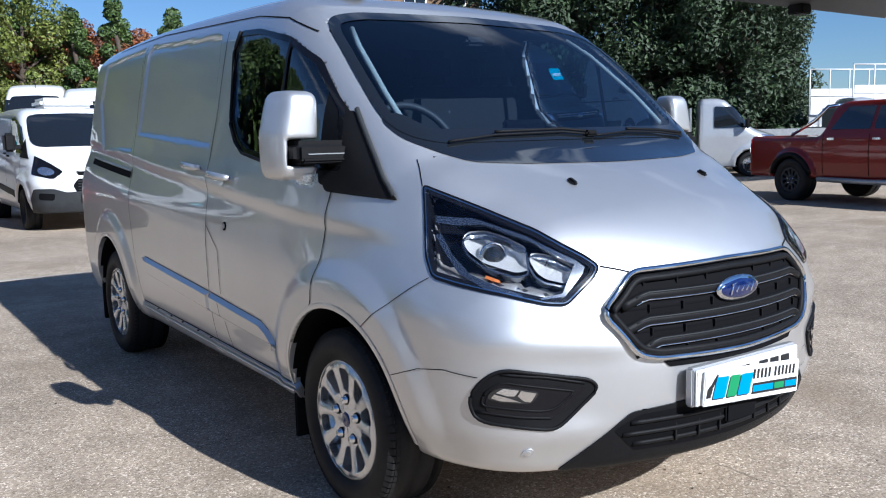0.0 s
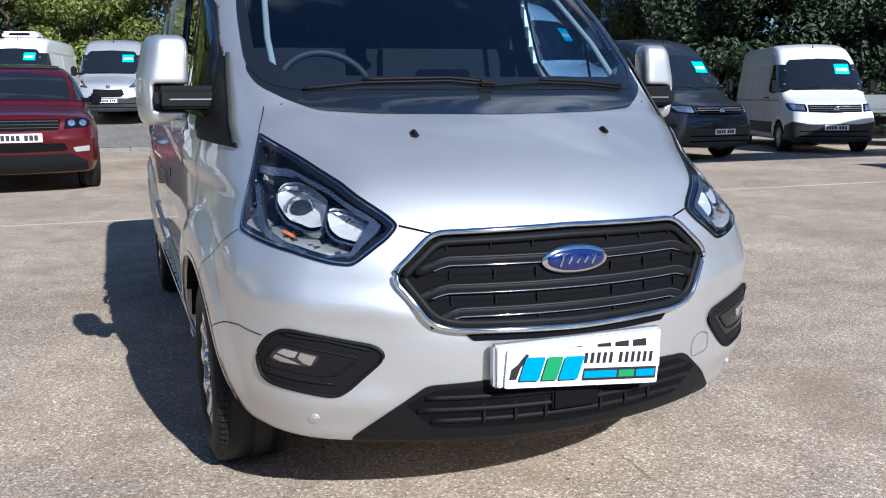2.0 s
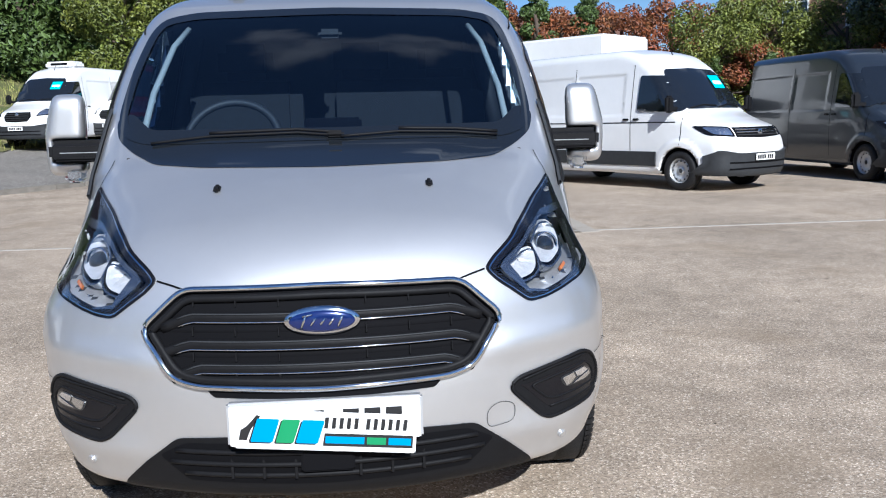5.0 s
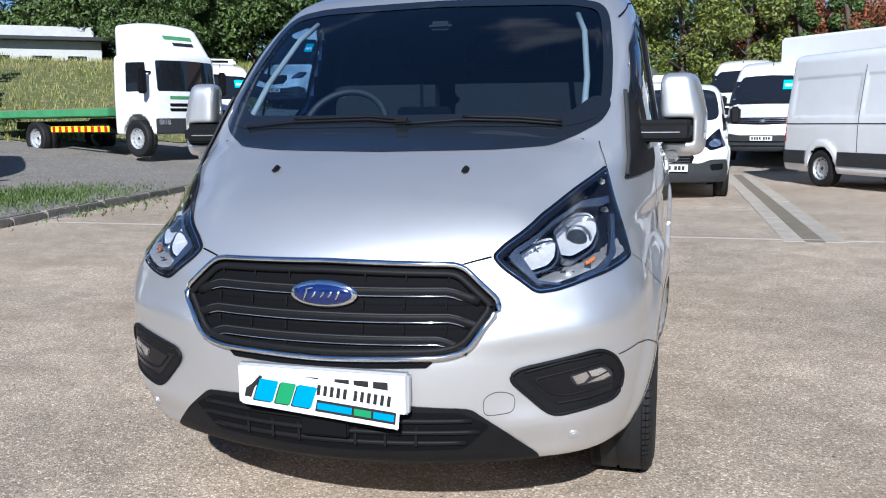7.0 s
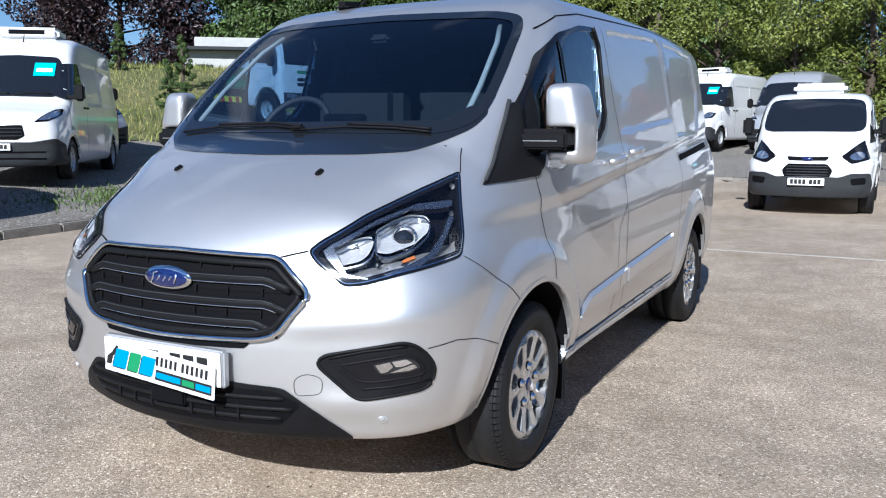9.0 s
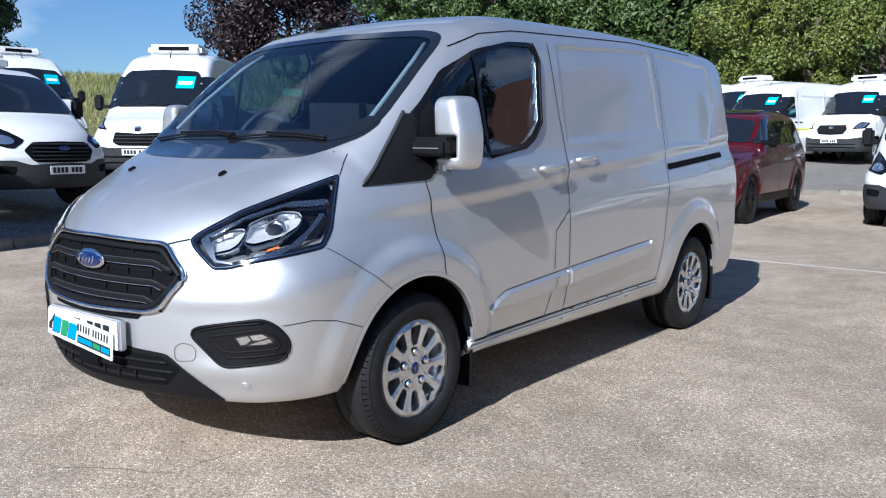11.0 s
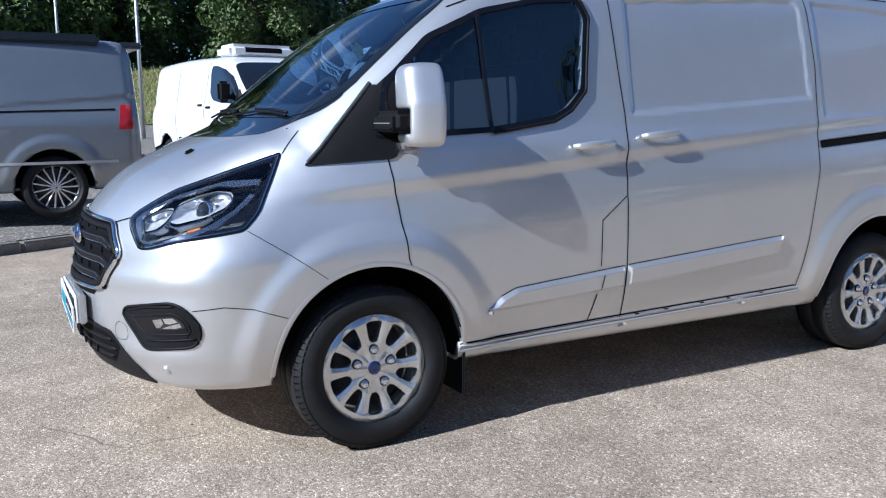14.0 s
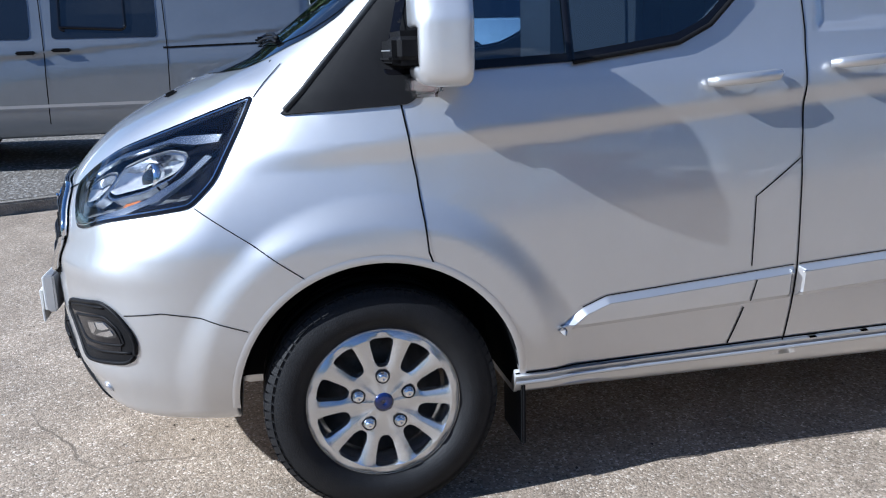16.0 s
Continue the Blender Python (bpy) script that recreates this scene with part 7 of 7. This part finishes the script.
tufts("bank_grass", "tall dry grass on the bank", 90000, bank_place, 0.24, GRASS, 7)
tufts("green_bank_grass", "greener grass clumps on the bank", 40000, lambda r, n: tuple(q[(np.sin(0.55 * bank_place(np.random.default_rng(9), n)[0]) + np.sin(0.7 * bank_place(np.random.default_rng(9), n)[1])) > 0.5] for q in bank_place(np.random.default_rng(9), n)), 0.36, LEAF_LIGHT, 9)
tufts("verge_grass", "low green grass behind the kerb", 5000, lambda r, n: (-8.9 + 0.6 * r.normal(size=n), 8.2 + 1.3 * r.normal(size=n)), 0.07, LEAF, 8)


# ---- trees ----
broad = tree("broadleaf_tree", "tall dense green broadleaf tree", 10.0, 3.9, LEAF, 0.08, 26000, 0.145, 11, clumps=70)
plant_list = [(-33, 41, 30, 1.0), (-27, 43, 80, 1.05), (-22, 42, 140, 0.95), (-17, 43, 200, 0.95), (-12, 42, 10, 0.9), (-7, 40, 60, 0.9), (-2, 42, 170, 0.92), (-38, 46, 10, 1.05), (-30, 50, 260, 1.1), (-20, 50, 90, 1.1),
              (-10, 50, 300, 1.05), (-66, 20, 100, 1.6), (-60, 14, 220, 1.35), (-55, 6, 40, 1.25), (-53, -2, 120, 1.2), (-50, -9, 210, 1.2), (-63, 4, 310, 1.5), (-48, 14, 20, 0.9), (-70, 27, 60, 1.2), (-58, -14, 0, 1.3), (-25, 37, 45, 0.6)]
for k, (x, y, a, sc) in enumerate(plant_list):
    plant(broad, x, y, a, sc)
# unseen trees added behind the camera, to darken the low sky in paint reflections
for x, y, a, sc in ((40, 6, 20, 1.1), (42, -4, 80, 1.2), (40, -15, 220, 1.2), (35, -27, 300, 1.2), (25, -36, 110, 1.15), (13, -41, 200, 1.2),
                    (0, -43, 10, 1.2), (-13, -41, 90, 1.15), (-25, -37, 230, 1.2), (-37, -29, 310, 1.2)):
    plant(broad, x, y, a, sc)
broad.matrix_world = pose(-16.0, 39.5, 2.0)
for ob in bpy.data.objects:
    if ob.name.startswith("broadleaf_tree"):
        ob["group"] = "green trees behind the yard"
copper = tree("copper_beech", "dark copper beech tree with dense crown", 13.5, 5.6, LEAF_COPPER, 0.08, 60000, 0.15, 23, clumps=90)
copper.matrix_world = pose(-43.5, 38.5, 4.0)
light = tree("yellow_green_tree", "yellow-green leafy tree forming a hedge", 6.2, 2.3, LEAF_LIGHT, 0.08, 17000, 0.08, 31)
light.matrix_world = pose(-4.5, 34.0, 1.1)
for x, y, a, sc in ((-1.6, 33.6, 40, 1.0), (1.2, 33.2, 100, 1.02), (3.8, 33.4, 160, 0.95), (-7.2, 34.4, 220, 1.0), (-10, 35, 300, 1.05), (13.0, 28.5, 10, 0.8), (15.6, 29.5, 70, 0.85), (17.8, 27.8, 130, 0.8)):
    plant(light, x, y, a, sc)
bush = tree("green_shrub", "bright green tall shrub with upright shoots", 5.4, 1.5, LEAF, 0.06, 13000, 0.07, 37, shape="cone", clumps=34)
bush.matrix_world = pose(5.6, 33.0, 0.9)
for x, y, a, sc in ((7.3, 33.3, 60, 1.08), (4.2, 34.6, 130, 1.1), (9.6, 33.6, 200, 1.05), (12.6, 27.6, 20, 0.6), (16.8, 26.6, 90, 0.62), (14.5, 26.9, 200, 0.55), (-22.5, 21.5, 30, 0.35), (-24.6, 24.5, 80, 0.42), (-19.6, 19.4, 150, 0.3), (-30, 26, 10, 0.4)):
    plant(bush, x, y, a, sc)
red = tree("red_leaved_shrub", "tall shrub with red and orange leaves", 5.0, 1.9, LEAF_RED, 0.08, 13000, 0.075, 41)
red.matrix_world = pose(8.6, 34.2, 0.9)
for x, y, a, sc in ((11.0, 33.6, 70, 1.0), (13.4, 33.8, 130, 1.05), (15.6, 33.0, 220, 1.0), (6.0, 35.0, 200, 1.0), (14.6, 28.2, 40, 0.7), (3.4, 35.4, 120, 1.0), (18.6, 26.3, 120, 0.65)):
    plant(red, x, y, a, sc)
conifer = tree("dark_conifer", "tall dark green conifer with drooping branches", 11.5, 3.1, LEAF_DARK, 0.10, 28000, 0.10, 53, shape="column", clumps=60)
conifer.matrix_world = pose(20.0, 24.0, 0)
for x, y, a, sc in ((21.2, 21.6, 60, 1.0), (22.6, 19.4, 120, 0.95), (24.2, 17.4, 200, 0.9), (25.2, 16.6, 280, 0.6), (23.0, 25.4, 10, 1.0), (25.4, 22.0, 150, 1.0), (27.5, 19.0, 240, 0.85), (30.0, 22.5, 90, 1.0)):
    plant(conifer, x, y, a, sc)


# ---- buildings ----
house = empty("brick_house")
tagged(house, "buff brick house with tiled roof behind the trees", "house")
part("wall", box((-4.5, -3.5, 0), (4.5, 3.5, 9.2), 0.02), BRICK, house)
for x in (-3.4, -1.2, 1.4, 3.3):
    for z in (4.6, 7.2):
        w = part("window_frame", box((x - 0.55, -3.56, z), (x + 0.55, -3.42, z + 1.25), 0.02), PLATE, house)
        part("pane", box((x - 0.48, -3.575, z + 0.07), (x - 0.03, -3.55, z + 1.18), 0), DARKGLASS, w)
        part("pane", box((x + 0.03, -3.575, z + 0.07), (x + 0.48, -3.55, z + 1.18), 0), DARKGLASS, w)
        part("sill", box((x - 0.62, -3.64, z - 0.1), (x + 0.62, -3.4, z), 0.02), CONCRETE, house)
bm = bmesh.new()
vs = [bm.verts.new(p) for p in ((-4.9, -3.9, 9.1), (4.9, -3.9, 9.1), (4.9, 3.9, 9.1), (-4.9, 3.9, 9.1), (-4.9, 0, 11.8), (4.9, 0, 11.8))]
for q in ((0, 1, 5, 4), (2, 3, 4, 5), (0, 4, 3), (1, 2, 5), (0, 3, 2, 1)):
    bm.faces.new([vs[i] for i in q])
part("roof", bm, ROOF, house)
house.matrix_world = pose(22.2, 36.5, 0.3, 0, 0, -36)
annex = empty("low_house")
tagged(annex, "low brick house with brown tiled roof", "house")
part("wall", box((-4, -3, 0), (4, 3, 6.6), 0.02), BRICK, annex)
bm = bmesh.new()
vs = [bm.verts.new(p) for p in ((-4.3, -3.4, 6.5), (4.3, -3.4, 6.5), (4.3, 3.4, 6.5), (-4.3, 3.4, 6.5), (-4.3, 0, 8.6), (4.3, 0, 8.6))]
for q in ((0, 1, 5, 4), (2, 3, 4, 5), (0, 4, 3), (1, 2, 5), (0, 3, 2, 1)):
    bm.faces.new([vs[i] for i in q])
part("roof", bm, ROOF, annex)
annex.matrix_world = pose(10.0, 45.0, -1.7, 0, 0, -14)
shed = empty("grey_building")
tagged(shed, "pale rendered building with flat grey roof on the bank", "building")
part("wall", box((-4, -4, 0), (4, 4, 3.2), 0.02), RENDER, shed)
part("roof", box((-4.6, -4.8, 3.2), (4.6, 4.6, 3.45), 0.03), GREYPL, shed)
part("upper_roof", box((-3.2, -2.8, 3.45), (3.6, 3.8, 4.3), 0.05), RENDER, shed)
for x in (-2.4, 0.2, 2.4):
    part("window", box((x - 0.6, -4.06, 1.2), (x + 0.6, -3.98, 2.2), 0.02), DARKGLASS, shed)
shed.matrix_world = pose(-33.5, 38.6, 3.3, 0, 0, 38) @ Matrix.Scale(0.78, 4)
canopy = empty("canopy")
tagged(canopy, "flat-roofed forecourt canopy with grey soffit", "canopy", kind="structure")
part("canopy_roof", box((0, -1.7, 0.0), (11, 0, 0.22), 0.02), PALE, canopy)
part("canopy_soffit", box((0.05, -1.65, -0.02), (10.95, -0.05, 0.005), 0), GREYPL, canopy)
part("canopy_lamp", box((1.9, -0.5, -0.2), (2.2, -0.2, -0.02), 0.02), BLACK, canopy)
part("canopy_post", box((10.5, -1.0, -3.6), (10.7, -0.8, 0), 0.01), GALV, canopy)
canopy.matrix_world = pose(10.45, 7.2, 3.6)
for x, y, h in ((-17.6, 2.2, 4.2), (-24, 1.0, 5.5)):
    v, f = tube([(0, 0, 0), (0, 0, h)], [0.05, 0.035], 8)
    post = mesh_ob("lamp_post", v, f, GALV)
    tagged(post, "thin grey steel post standing in the yard", "post")
    post.location = (x, y, float(ground_height(x, y)))
